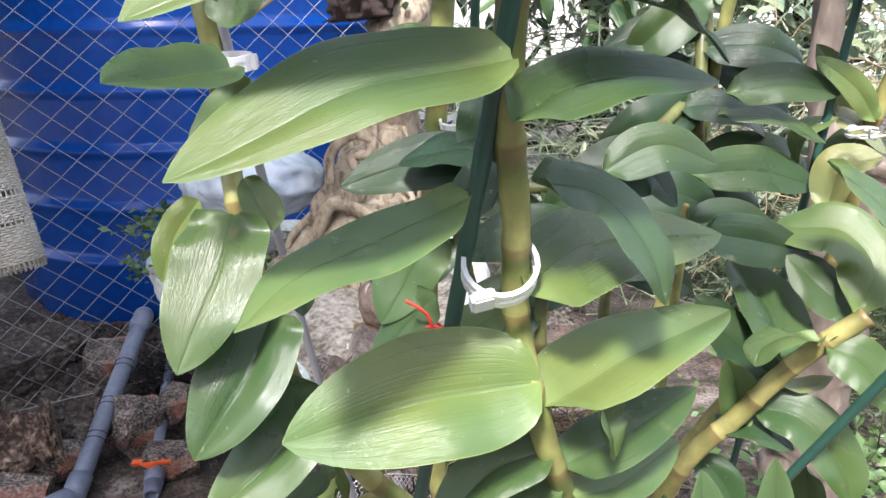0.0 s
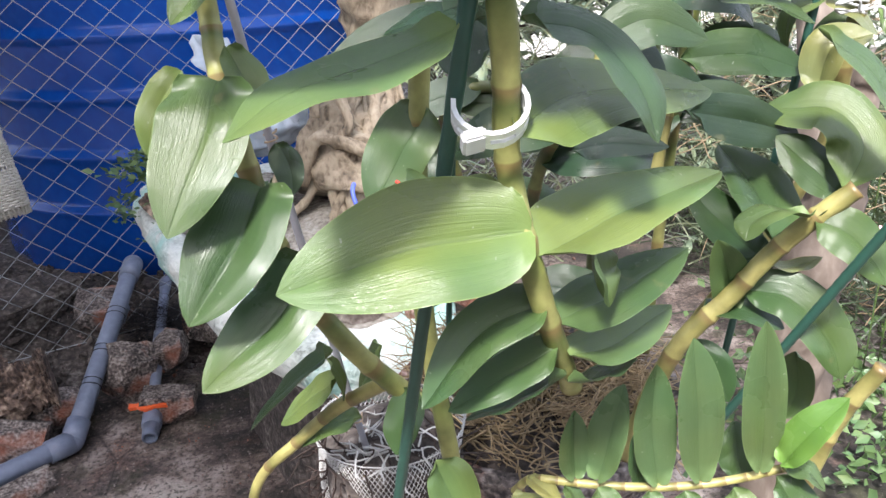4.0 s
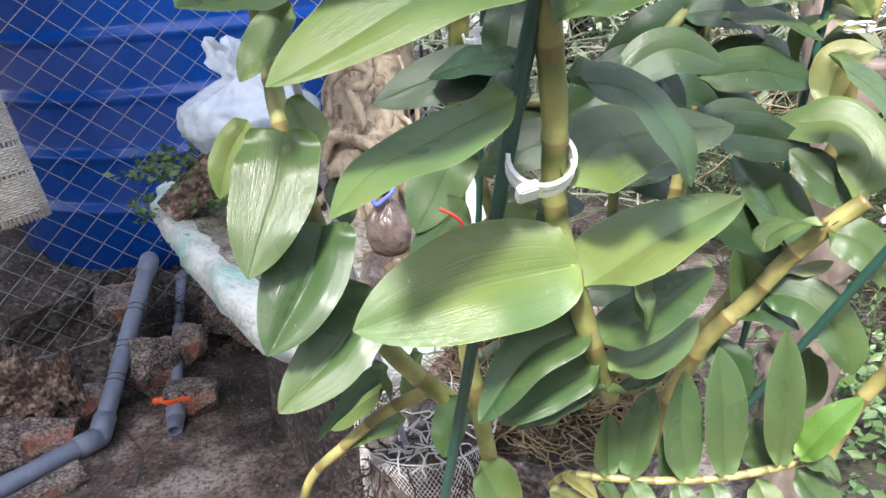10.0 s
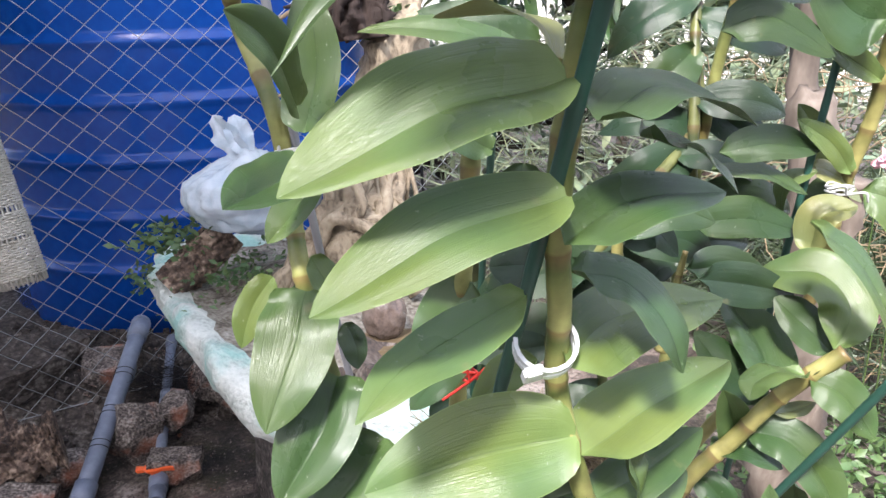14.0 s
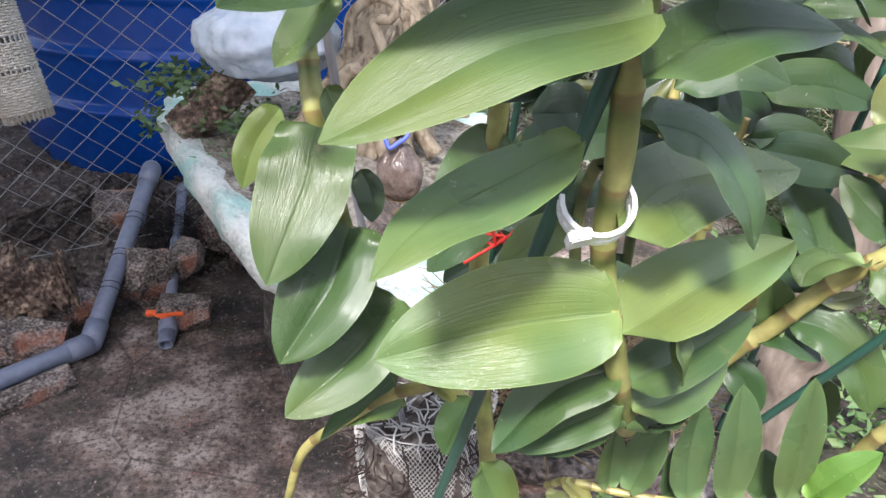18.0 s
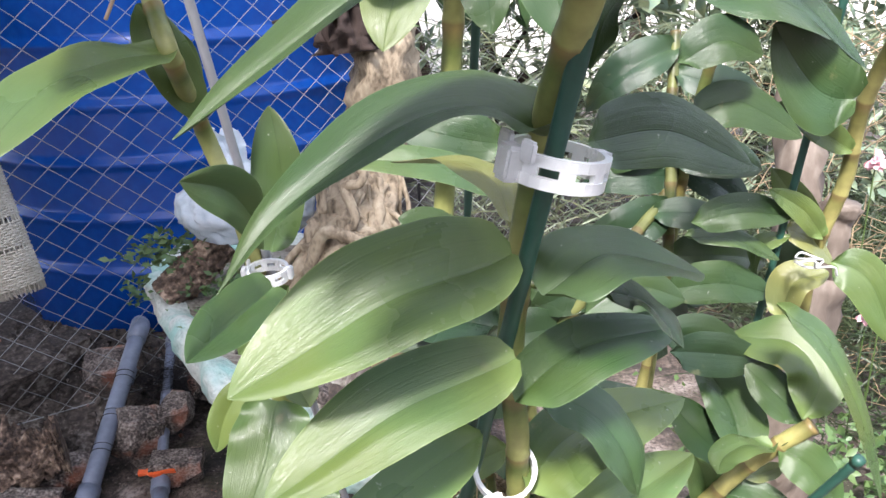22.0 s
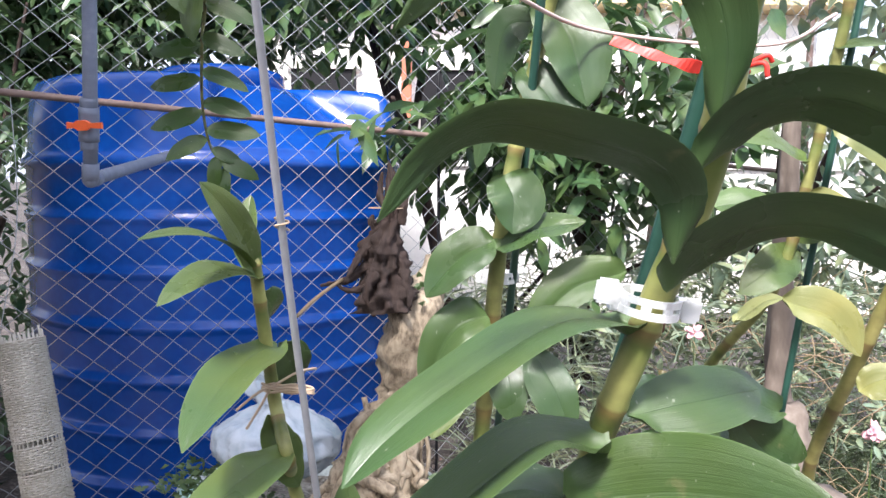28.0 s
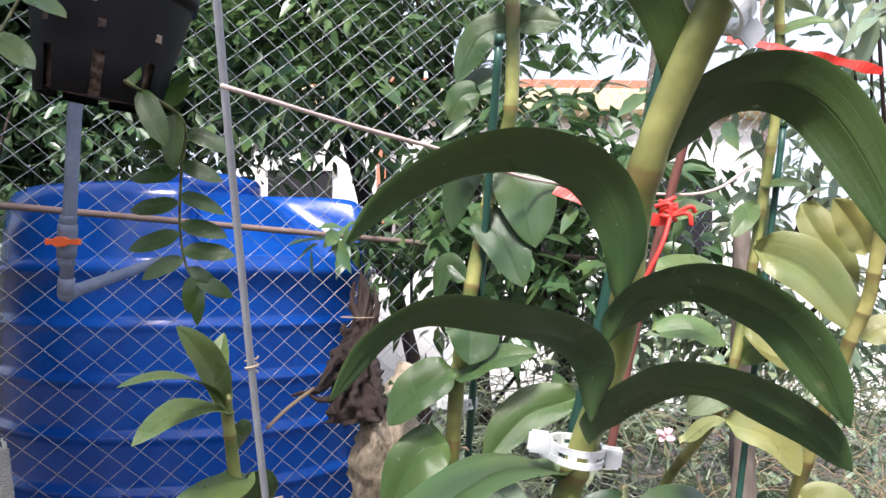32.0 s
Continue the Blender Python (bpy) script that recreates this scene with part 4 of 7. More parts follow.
arched_leaf(back, [(0.047, 0.328, 1.256), (0.064, 0.32, 1.235), (0.076, 0.313, 1.207)], 0.0287, (0.082, -0.938, 0.337), 0.3, LEAF_SHADED_MID, foot=0.62)
arched_leaf(back, [(0.054, 0.335, 1.283), (0.038, 0.342, 1.279), (0.031, 0.346, 1.244)], 0.0246, (-0.397, -0.918, -0.024), 0.12, LEAF_SHADED)
arched_leaf(back, [(0.041, 0.335, 1.211), (0.028, 0.342, 1.221), (0.021, 0.346, 1.197)], 0.017, (-0.522, -0.85, 0.068), 0.12, LEAF_SHADED)
arched_leaf(back, [(0.038, 0.33, 1.193), (0.044, 0.324, 1.178), (0.042, 0.318, 1.158)], 0.0364, (0.281, -0.898, 0.339), 0.12, LEAF_SHADED_MID, foot=0.62)
arched_leaf(back, [(0.032, 0.33, 1.146), (0.055, 0.325, 1.16), (0.085, 0.32, 1.166)], 0.03, (-0.384, -0.424, 0.82), 0.12, LEAF_SHADED_MID)
arched_leaf(back, [(0.032, 0.33, 1.153), (0.01, 0.33, 1.141), (-0.009, 0.33, 1.118)], 0.0309, (-0.295, -0.893, 0.339), 0.3, LEAF_SHADED_MID, foot=0.62)
arched_leaf(back, [(0.029, 0.335, 1.106), (0.008, 0.332, 1.094), (-0.01, 0.33, 1.06)], 0.0349, (-0.328, -0.87, 0.369), 0.3, LEAF_SHADED_MID, foot=0.62)
arched_leaf(back, [(0.114, 0.34, 1.135), (0.079, 0.335, 1.124), (0.052, 0.33, 1.095)], 0.0282, (-0.205, -0.825, 0.527), 0.3, LEAF_SHADED_MID)
arched_leaf(back, [(0.047, 0.3, 1.326), (0.036, 0.302, 1.323), (0.028, 0.304, 1.31)], 0.0204, (-0.252, -0.967, 0.05), 0.12, LEAF_SHADED_MID)
arched_leaf(back, [(0.062, 0.29, 1.463), (0.064, 0.285, 1.424), (0.054, 0.28, 1.384)], 0.0295, (-0.417, -0.896, 0.152), 0.3, LEAF_SHADED_MID)
arched_leaf(back, [(0.073, 0.29, 1.448), (0.044, 0.285, 1.444), (0.027, 0.28, 1.428)], 0.02, (-0.048, -0.835, 0.547), 0.12, LEAF_PALE)
arched_leaf(back, [(0.054, 0.29, 1.464), (0.021, 0.28, 1.486), (-0.042, 0.27, 1.475)], 0.028, (0.229, -0.907, 0.353), 0.12, LEAF_SHADED_MID)
arched_leaf(back, [(0.058, 0.29, 1.462), (0.049, 0.287, 1.485), (0.06, 0.284, 1.526)], 0.0294, (-0.417, -0.906, -0.073), 0.3, LEAF_SHADED_MID)
arched_leaf(back, [(0.066, 0.32, 1.341), (0.044, 0.325, 1.337), (0.031, 0.33, 1.32)], 0.026, (-0.489, -0.738, 0.465), 0.12, LEAF_SHADED_MID)
arched_leaf(back, [(0.072, 0.31, 1.372), (0.048, 0.315, 1.367), (0.033, 0.32, 1.338)], 0.023, (-0.297, -0.953, 0.062), 0.12, LEAF_SHADED_MID)
arched_leaf(back, [(0.069, 0.31, 1.373), (0.082, 0.305, 1.374), (0.097, 0.3, 1.371)], 0.0193, (-0.323, -0.936, 0.142), 0.12, LEAF_SHADED_MID)
arched_leaf(back, [(0.018, 0.375, 0.847), (0.003, 0.37, 0.826), (-0.012, 0.362, 0.798)], 0.0347, (-0.266, -0.882, 0.39), 0.12, LEAF_SHADED_MID, foot=0.62)
arched_leaf(back, [(0.016, 0.36, 0.815), (0.001, 0.36, 0.798), (-0.019, 0.358, 0.774)], 0.0261, (-0.458, -0.782, 0.424), 0.12, LEAF_SHADED, foot=0.62)
arched_leaf(back, [(0.051, 0.33, 0.818), (0.033, 0.332, 0.808), (0.016, 0.334, 0.789)], 0.0217, (-0.496, -0.695, 0.521), 0.12, LEAF)
# leaves in the shade behind, shown by the darkest leaf colour
arched_leaf(back, [(0.047, 0.325, 0.892), (0.023, 0.332, 0.892), (0.001, 0.338, 0.886)], 0.032, (-0.189, -0.213, 0.959), 0.12, LEAF_SHADED_DEEP)
arched_leaf(back, [(0.046, 0.34, 0.885), (0.012, 0.347, 0.885), (-0.028, 0.354, 0.872)], 0.028, (-0.24, -0.835, 0.495), 0.12, LEAF_SHADED_DEEP)
arched_leaf(back, [(0.046, 0.3, 0.882), (0.035, 0.305, 0.881), (0.024, 0.31, 0.878)], 0.0242, (-0.42, -0.702, 0.576), 0.12, LEAF_SHADED_DEEP)
leaf(back, (0.02, 0.37, 1.085), (-0.004, 0.329, 1.03), 0.0354, (-0.2, -0.95, 0.15), 0.05, 0.1)
leaf(back, (0.058, 0.359, 1.08), (0.082, 0.339, 1.029), 0.0297, (0.2, -0.85, 0.2), 0.06, 0.1, LEAF_SHADED)
leaf(back, (0.043, 0.369, 1.079), (0.047, 0.35, 1.034), 0.0270, (-0.1, -0.85, 0.2), 0.06, 0.1, LEAF_SHADED)
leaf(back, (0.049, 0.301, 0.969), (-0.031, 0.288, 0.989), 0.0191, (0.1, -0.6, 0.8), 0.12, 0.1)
leaf(back, (0.053, 0.358, 0.98), (-0.007, 0.355, 0.996), 0.0276, (0, -0.8, 0.4), 0.08, 0.1, LEAF_SHADED)
leaf(back, (0.03, 0.37, 0.924), (-0.003, 0.356, 0.943), 0.0234, (0, -0.8, 0.5), 0.05, 0.08, LEAF_SHADED)
leaf(back, (0.045, 0.348, 0.92), (0.035, 0.335, 0.883), 0.0285, (0.1, -0.8, 0.5), 0.05, 0.08, LEAF_SHADED)


# ---- orchid with the leaning yellow cane ----
lean = thing("orchid", (0.178, 0.481, 0.6), "orchid whose yellow cane leans far over to the side", "orchid", "orchids in the garden")
cane(lean, [(0.14, 0.415, 0.602), (0.149, 0.402, 0.656), (0.164, 0.392, 0.7), (0.186, 0.388, 0.727), (0.205, 0.383, 0.755), (0.222, 0.376, 0.777), (0.241, 0.37, 0.796)], 0.0058, 0.0052, 7, CANE_OLD)
cane(lean, [(0.235, 0.37, 0.592), (0.236, 0.36, 0.632), (0.242, 0.35, 0.673), (0.253, 0.34, 0.706)], 0.0048, 0.0044, 4, CANE_OLD, "side_stem")
arched_leaf(lean, [(0.242, 0.385, 0.791), (0.252, 0.395, 0.814), (0.242, 0.41, 0.83), (0.225, 0.422, 0.828), (0.211, 0.434, 0.825)], 0.04, (0.009, -0.57, 0.822), 0.12)
arched_leaf(lean, [(0.246, 0.392, 0.785), (0.23, 0.402, 0.802), (0.214, 0.412, 0.816)], 0.0294, (0.039, -0.825, 0.564), 0.12, LEAF_SHADED)
arched_leaf(lean, [(0.21, 0.39, 0.759), (0.211, 0.42, 0.78), (0.198, 0.455, 0.802)], 0.0404, (-0.059, -0.556, 0.829), 0.3, LEAF_SHADED_MID)
arched_leaf(lean, [(0.21, 0.402, 0.746), (0.187, 0.412, 0.768), (0.168, 0.422, 0.789)], 0.0307, (0.176, -0.815, 0.553), 0.12, LEAF_SHADED)
arched_leaf(lean, [(0.19, 0.395, 0.718), (0.186, 0.392, 0.742), (0.177, 0.388, 0.764)], 0.0229, (0.088, -0.988, -0.127), 0.3)
arched_leaf(lean, [(0.203, 0.392, 0.747), (0.224, 0.397, 0.741), (0.244, 0.4, 0.746)], 0.022, (0.034, 0.031, 0.999), 0.12, LEAF_YELLOW)
arched_leaf(lean, [(0.218, 0.37, 0.781), (0.2, 0.365, 0.787), (0.185, 0.36, 0.784), (0.179, 0.355, 0.775)], 0.026, (-0.168, 0.048, 0.985), 0.12)
arched_leaf(lean, [(0.222, 0.372, 0.779), (0.239, 0.362, 0.77), (0.254, 0.35, 0.749)], 0.0279, (-0.117, -0.852, 0.511), 0.3, LEAF_SHADED_MID)
arched_leaf(lean, [(0.196, 0.395, 0.73), (0.22, 0.382, 0.728), (0.238, 0.368, 0.707), (0.243, 0.36, 0.688)], 0.0312, (-0.06, -0.801, 0.595), 0.3, LEAF_SHADED_MID)
arched_leaf(lean, [(0.178, 0.4, 0.714), (0.195, 0.39, 0.721), (0.216, 0.377, 0.712)], 0.03, (-0.006, -0.096, 0.995), 0.12, LEAF_SHADED_MID)
arched_leaf(lean, [(0.247, 0.42, 0.673), (0.248, 0.415, 0.649), (0.24, 0.41, 0.629)], 0.0242, (-0.744, -0.617, 0.256), 0.12, LEAF_SHADED_MID)
arched_leaf(lean, [(0.173, 0.412, 0.685), (0.187, 0.402, 0.674), (0.197, 0.397, 0.652)], 0.0232, (0.134, -0.859, 0.494), 0.3, LEAF_SHADED_MID)


# ---- low creeping cane with two rows of leaves ----
creep = thing("orchid", (0.078, 0.378, 0.59), "low creeping orchid cane with paired oval leaves", "orchid", "orchids in the garden")
cane(creep, [(0.06, 0.36, 0.621), (0.068, 0.342, 0.643), (0.087, 0.334, 0.646), (0.114, 0.326, 0.648), (0.143, 0.318, 0.653), (0.169, 0.313, 0.66), (0.188, 0.308, 0.669), (0.194, 0.306, 0.671)], 0.0024, 0.0022, 16, CANE_OLD)
arched_leaf(creep, [(0.09, 0.333, 0.65), (0.088, 0.331, 0.671), (0.088, 0.329, 0.695)], 0.0179, (0.164, -0.983, -0.081), 0.3, LEAF_PALE)
arched_leaf(creep, [(0.102, 0.329, 0.651), (0.106, 0.325, 0.683), (0.112, 0.323, 0.713)], 0.0215, (-0.71, -0.703, 0.045), 0.3, LEAF_PALE)
arched_leaf(creep, [(0.125, 0.331, 0.645), (0.124, 0.333, 0.663), (0.124, 0.335, 0.68)], 0.02, (0.575, -0.812, 0.1), 0.3, LEAF_SHADED_MID)
arched_leaf(creep, [(0.132, 0.321, 0.653), (0.126, 0.317, 0.692), (0.125, 0.315, 0.728)], 0.0229, (0.09, -0.993, -0.071), 0.3, LEAF_PALE)
arched_leaf(creep, [(0.152, 0.316, 0.658), (0.146, 0.31, 0.706), (0.139, 0.307, 0.746)], 0.0242, (0.056, -0.994, -0.093), 0.3, LEAF_PALE)
arched_leaf(creep, [(0.179, 0.309, 0.668), (0.173, 0.303, 0.716), (0.169, 0.3, 0.757)], 0.021, (-0.056, -0.993, -0.106), 0.3, LEAF_PALE)
arched_leaf(creep, [(0.173, 0.321, 0.654), (0.175, 0.327, 0.668), (0.174, 0.333, 0.682)], 0.022, (-0.004, -0.921, 0.389), 0.12, LEAF_SHADED)
arched_leaf(creep, [(0.101, 0.325, 0.649), (0.106, 0.317, 0.638), (0.114, 0.307, 0.625)], 0.0194, (0.194, -0.733, 0.652), 0.3, LEAF_PALE)
arched_leaf(creep, [(0.128, 0.321, 0.649), (0.129, 0.313, 0.639), (0.131, 0.305, 0.625)], 0.0164, (0.12, -0.82, 0.559), 0.3, LEAF_PALE)
arched_leaf(creep, [(0.145, 0.317, 0.651), (0.145, 0.308, 0.64), (0.147, 0.3, 0.625)], 0.0203, (0.079, -0.835, 0.545), 0.3, LEAF_PALE)
arched_leaf(creep, [(0.168, 0.312, 0.656), (0.171, 0.303, 0.644), (0.178, 0.293, 0.629)], 0.0207, (0.062, -0.812, 0.581), 0.3, LEAF_PALE)
arched_leaf(creep, [(0.187, 0.307, 0.666), (0.195, 0.299, 0.655), (0.211, 0.289, 0.642)], 0.0209, (0.069, -0.761, 0.645), 0.3, LEAF_SHADED_MID)
arched_leaf(creep, [(0.066, 0.339, 0.646), (0.073, 0.331, 0.645), (0.082, 0.323, 0.639)], 0.016, (0.34, -0.067, 0.938), 0.12, LEAF_YELLOW)
arched_leaf(creep, [(0.057, 0.345, 0.629), (0.07, 0.335, 0.63), (0.081, 0.327, 0.627)], 0.016, (0.086, -0.005, 0.996), 0.12, LEAF_YELLOW)
arched_leaf(creep, [(0.085, 0.333, 0.644), (0.09, 0.325, 0.64), (0.092, 0.317, 0.631)], 0.016, (0.585, -0.307, 0.751), 0.12, LEAF_PALE)
arched_leaf(creep, [(0.188, 0.305, 0.672), (0.199, 0.3, 0.673), (0.206, 0.295, 0.665)], 0.018, (0.306, -0.14, 0.942), 0.12, LEAF)
arched_leaf(creep, [(0.185, 0.3, 0.679), (0.192, 0.295, 0.698), (0.207, 0.29, 0.721)], 0.0192, (-0.851, -0.395, 0.346), 0.3, LEAF_GLOW)


# ---- tall orchids on the far side, with pale and yellowing leaves ----
tall = thing("orchid", (0.17, 0.47, 0.62), "tall orchid with lower leaves coloured dark for shade, yellowing upper leaves", "orchid", "orchids in the garden")
cane(tall, [(0.2, 0.52, 0.62), (0.276, 0.49, 0.773), (0.28, 0.47, 0.869), (0.289, 0.46, 0.924), (0.284, 0.44, 0.984), (0.285, 0.38, 1.08), (0.294, 0.342, 1.164), (0.303, 0.329, 1.201), (0.307, 0.315, 1.26), (0.314, 0.301, 1.328)], 0.0052, 0.0042, 16, CANE_OLD)
arched_leaf(tall, [(0.245, 0.37, 1.235), (0.279, 0.362, 1.219), (0.313, 0.355, 1.175)], 0.0411, (-0.041, -0.979, 0.199), 0.3, LEAF_YELLOW)
arched_leaf(tall, [(0.321, 0.36, 1.232), (0.307, 0.355, 1.252), (0.292, 0.35, 1.269)], 0.0259, (0.084, -0.977, -0.196), 0.3, LEAF_YELLOW)
arched_leaf(tall, [(0.335, 0.36, 1.25), (0.324, 0.355, 1.285), (0.351, 0.35, 1.312)], 0.027, (-0.75, -0.655, 0.092), 0.3, LEAF_YELLOW)
arched_leaf(tall, [(0.238, 0.37, 1.185), (0.256, 0.365, 1.171), (0.274, 0.36, 1.156)], 0.0221, (-0.02, -0.954, 0.3), 0.3, LEAF_YELLOW)
arched_leaf(tall, [(0.316, 0.36, 1.172), (0.33, 0.355, 1.18), (0.347, 0.35, 1.173)], 0.0218, (-0.291, -0.832, 0.472), 0.12, LEAF_YELLOW)
arched_leaf(tall, [(0.26, 0.4, 1.241), (0.289, 0.39, 1.223), (0.323, 0.38, 1.18)], 0.0297, (-0.143, -0.975, 0.172), 0.3, LEAF_YELLOW)
arched_leaf(tall, [(0.295, 0.4, 1.271), (0.308, 0.39, 1.242), (0.326, 0.38, 1.211)], 0.0263, (-0.221, -0.954, 0.203), 0.3, LEAF_YELLOW)
arched_leaf(tall, [(0.251, 0.4, 1.183), (0.264, 0.395, 1.167), (0.28, 0.39, 1.147)], 0.0171, (-0.071, -0.974, 0.215), 0.3, LEAF_YELLOW)
arched_leaf(tall, [(0.223, 0.37, 1.115), (0.255, 0.365, 1.105), (0.272, 0.36, 1.079)], 0.0284, (0.027, -0.954, 0.3), 0.3, LEAF_YELLOW)
arched_leaf(tall, [(0.272, 0.36, 1.056), (0.287, 0.355, 1.064), (0.31, 0.35, 1.058)], 0.0247, (-0.235, -0.769, 0.594), 0.3, LEAF_YELLOW)
arched_leaf(tall, [(0.193, 0.37, 1.098), (0.211, 0.368, 1.113), (0.223, 0.366, 1.116)], 0.016, (-0.531, -0.267, 0.804), 0.12, LEAF_YELLOW)
arched_leaf(tall, [(0.182, 0.4, 1.174), (0.208, 0.395, 1.177), (0.234, 0.39, 1.165)], 0.026, (0.02, -0.613, 0.79), 0.12)
arched_leaf(tall, [(0.284, 0.45, 0.947), (0.256, 0.445, 0.964), (0.228, 0.44, 0.981)], 0.0198, (0.267, -0.951, 0.155), 0.3)
arched_leaf(tall, [(0.279, 0.46, 0.885), (0.261, 0.455, 0.905), (0.234, 0.45, 0.923)], 0.0186, (0.303, -0.947, 0.11), 0.3)
arched_leaf(tall, [(0.248, 0.42, 1.024), (0.205, 0.4, 1.044), (0.162, 0.39, 1.044)], 0.04, (0.382, -0.631, 0.675), 0.12, LEAF_SHADED)
arched_leaf(tall, [(0.264, 0.42, 0.985), (0.243, 0.42, 0.994), (0.208, 0.41, 1.03)], 0.053, (0.204, -0.978, 0.037), 0.12, LEAF_SHADED)
arched_leaf(tall, [(0.146, 0.38, 1.014), (0.171, 0.385, 1.025), (0.195, 0.39, 1.015)], 0.0254, (0.179, -0.871, 0.458), 0.12, LEAF_SHADED)
arched_leaf(tall, [(0.161, 0.4, 0.981), (0.191, 0.405, 0.987), (0.232, 0.41, 0.965)], 0.0275, (0.219, -0.887, 0.406), 0.12, LEAF_SHADED)
arched_leaf(tall, [(0.247, 0.44, 0.836), (0.253, 0.44, 0.861), (0.276, 0.44, 0.867)], 0.0284, (-0.594, -0.567, 0.57), 0.3, LEAF_YELLOW)
arched_leaf(tall, [(0.209, 0.37, 0.878), (0.239, 0.36, 0.852), (0.26, 0.35, 0.805), (0.275, 0.345, 0.757)], 0.022, (0.59, -0.663, 0.461), 0.12, LEAF)
arched_leaf(tall, [(0.265, 0.42, 0.882), (0.283, 0.41, 0.872), (0.301, 0.4, 0.833)], 0.0304, (-0.04, -0.936, 0.351), 0.3, LEAF)
cane(tall, [(0.15, 0.43, 0.772), (0.155, 0.43, 0.809), (0.162, 0.432, 0.842)], 0.0046, 0.0018, 4, CANE_OLD, "side_stem")
cane(tall, [(0.114, 0.42, 0.833), (0.114, 0.42, 0.856), (0.116, 0.422, 0.878)], 0.0046, 0.0018, 4, CANE_OLD, "side_stem")
# lower leaves: shade from the foliage above is painted as darker green
arched_leaf(tall, [(0.183, 0.445, 0.904), (0.219, 0.45, 0.909), (0.255, 0.455, 0.902)], 0.0246, (0.138, -0.888, 0.438), 0.12, LEAF_SHADED)
arched_leaf(tall, [(0.167, 0.445, 0.857), (0.209, 0.452, 0.858), (0.25, 0.458, 0.845)], 0.0293, (0.205, -0.869, 0.449), 0.12, LEAF_SHADED)
arched_leaf(tall, [(0.102, 0.382, 0.871), (0.132, 0.388, 0.883), (0.165, 0.394, 0.872)], 0.0273, (0.154, -0.845, 0.512), 0.12, LEAF_SHADED)
arched_leaf(tall, [(0.16, 0.4, 0.834), (0.195, 0.41, 0.825), (0.231, 0.42, 0.814)], 0.029, (0.357, -0.826, 0.437), 0.12, LEAF_SHADED_DEEP)
arched_leaf(tall, [(0.185, 0.46, 0.889), (0.217, 0.455, 0.888), (0.247, 0.45, 0.873)], 0.02, (0.174, -0.414, 0.894), 0.12, LEAF_SHADED)
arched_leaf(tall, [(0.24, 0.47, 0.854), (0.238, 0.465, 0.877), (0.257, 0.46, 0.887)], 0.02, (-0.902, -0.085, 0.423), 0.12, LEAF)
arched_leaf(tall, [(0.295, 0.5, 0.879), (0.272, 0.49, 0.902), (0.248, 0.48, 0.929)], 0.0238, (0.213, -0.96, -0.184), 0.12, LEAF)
arched_leaf(tall, [(0.274, 0.49, 0.822), (0.277, 0.485, 0.859), (0.293, 0.48, 0.881)], 0.0312, (-0.769, -0.623, 0.141), 0.12, LEAF_SHADED)
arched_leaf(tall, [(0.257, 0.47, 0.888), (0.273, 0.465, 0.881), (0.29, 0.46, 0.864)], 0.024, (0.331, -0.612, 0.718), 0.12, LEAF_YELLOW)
arched_leaf(tall, [(0.159, 0.42, 0.834), (0.188, 0.425, 0.834), (0.221, 0.43, 0.818)], 0.0245, (0.257, -0.837, 0.483), 0.12, LEAF_SHADED_DEEP)
arched_leaf(tall, [(0.09, 0.36, 0.825), (0.108, 0.362, 0.828), (0.139, 0.364, 0.824)], 0.0181, (0.071, -0.809, 0.583), 0.12, LEAF_SHADED_DEEP)
arched_leaf(tall, [(0.113, 0.4, 0.857), (0.132, 0.405, 0.865), (0.15, 0.41, 0.846)], 0.023, (0.349, -0.841, 0.413), 0.12, LEAF_SHADED_DEEP)

tall2 = thing("orchid", (0.2, 0.56, 0.6), "thin pale orchid cane with few leaves tied up with red raffia", "orchid", "orchids in the garden")
cane(tall2, [(0.19, 0.56, 0.6), (0.2, 0.55, 0.8), (0.22, 0.53, 1.0), (0.245, 0.436, 1.111), (0.264, 0.431, 1.187), (0.276, 0.425, 1.268), (0.284, 0.409, 1.364), (0.278, 0.394, 1.44), (0.259, 0.34, 1.454), (0.26, 0.332, 1.501)], 0.0045, 0.0035, 18, CANE)
leaf(tall2, (0.262, 0.43, 1.205), (0.177, 0.399, 1.221), 0.0239, (0, -0.7, 0.7), 0.12, 0.1)
leaf(tall2, (0.276, 0.424, 1.286), (0.302, 0.404, 1.286), 0.0130, (0, -0.7, 0.7), 0.12, 0.1)
leaf(tall2, (0.281, 0.407, 1.4), (0.315, 0.386, 1.404), 0.0174, (0, -0.7, 0.7), 0.12, 0.1)
leaf(tall2, (0.164, 0.308, 1.25), (0.2, 0.327, 1.26), 0.0165, (0, -0.7, 0.7), 0.12, 0.1)
leaf(tall2, (0.257, 0.434, 1.142), (0.213, 0.416, 1.111), 0.0304, (0, -0.8, 0.5), 0.12, 0.1)
leaf(tall2, (0.261, 0.433, 1.151), (0.288, 0.411, 1.18), 0.0239, (0, -0.8, 0.5), 0.12, 0.1)
leaf(tall2, (0.271, 0.425, 1.272), (0.245, 0.407, 1.245), 0.0174, (0, -0.8, 0.5), 0.12, 0.1)
leaf(tall2, (0.261, 0.338, 1.463), (0.308, 0.316, 1.472), 0.0147, (0, -0.7, 0.7), 0.12, 0.1)
leaf(tall2, (0.277, 0.391, 1.328), (0.331, 0.364, 1.299), 0.0130, (0, -0.6, 0.8), 0.3, 0.1)


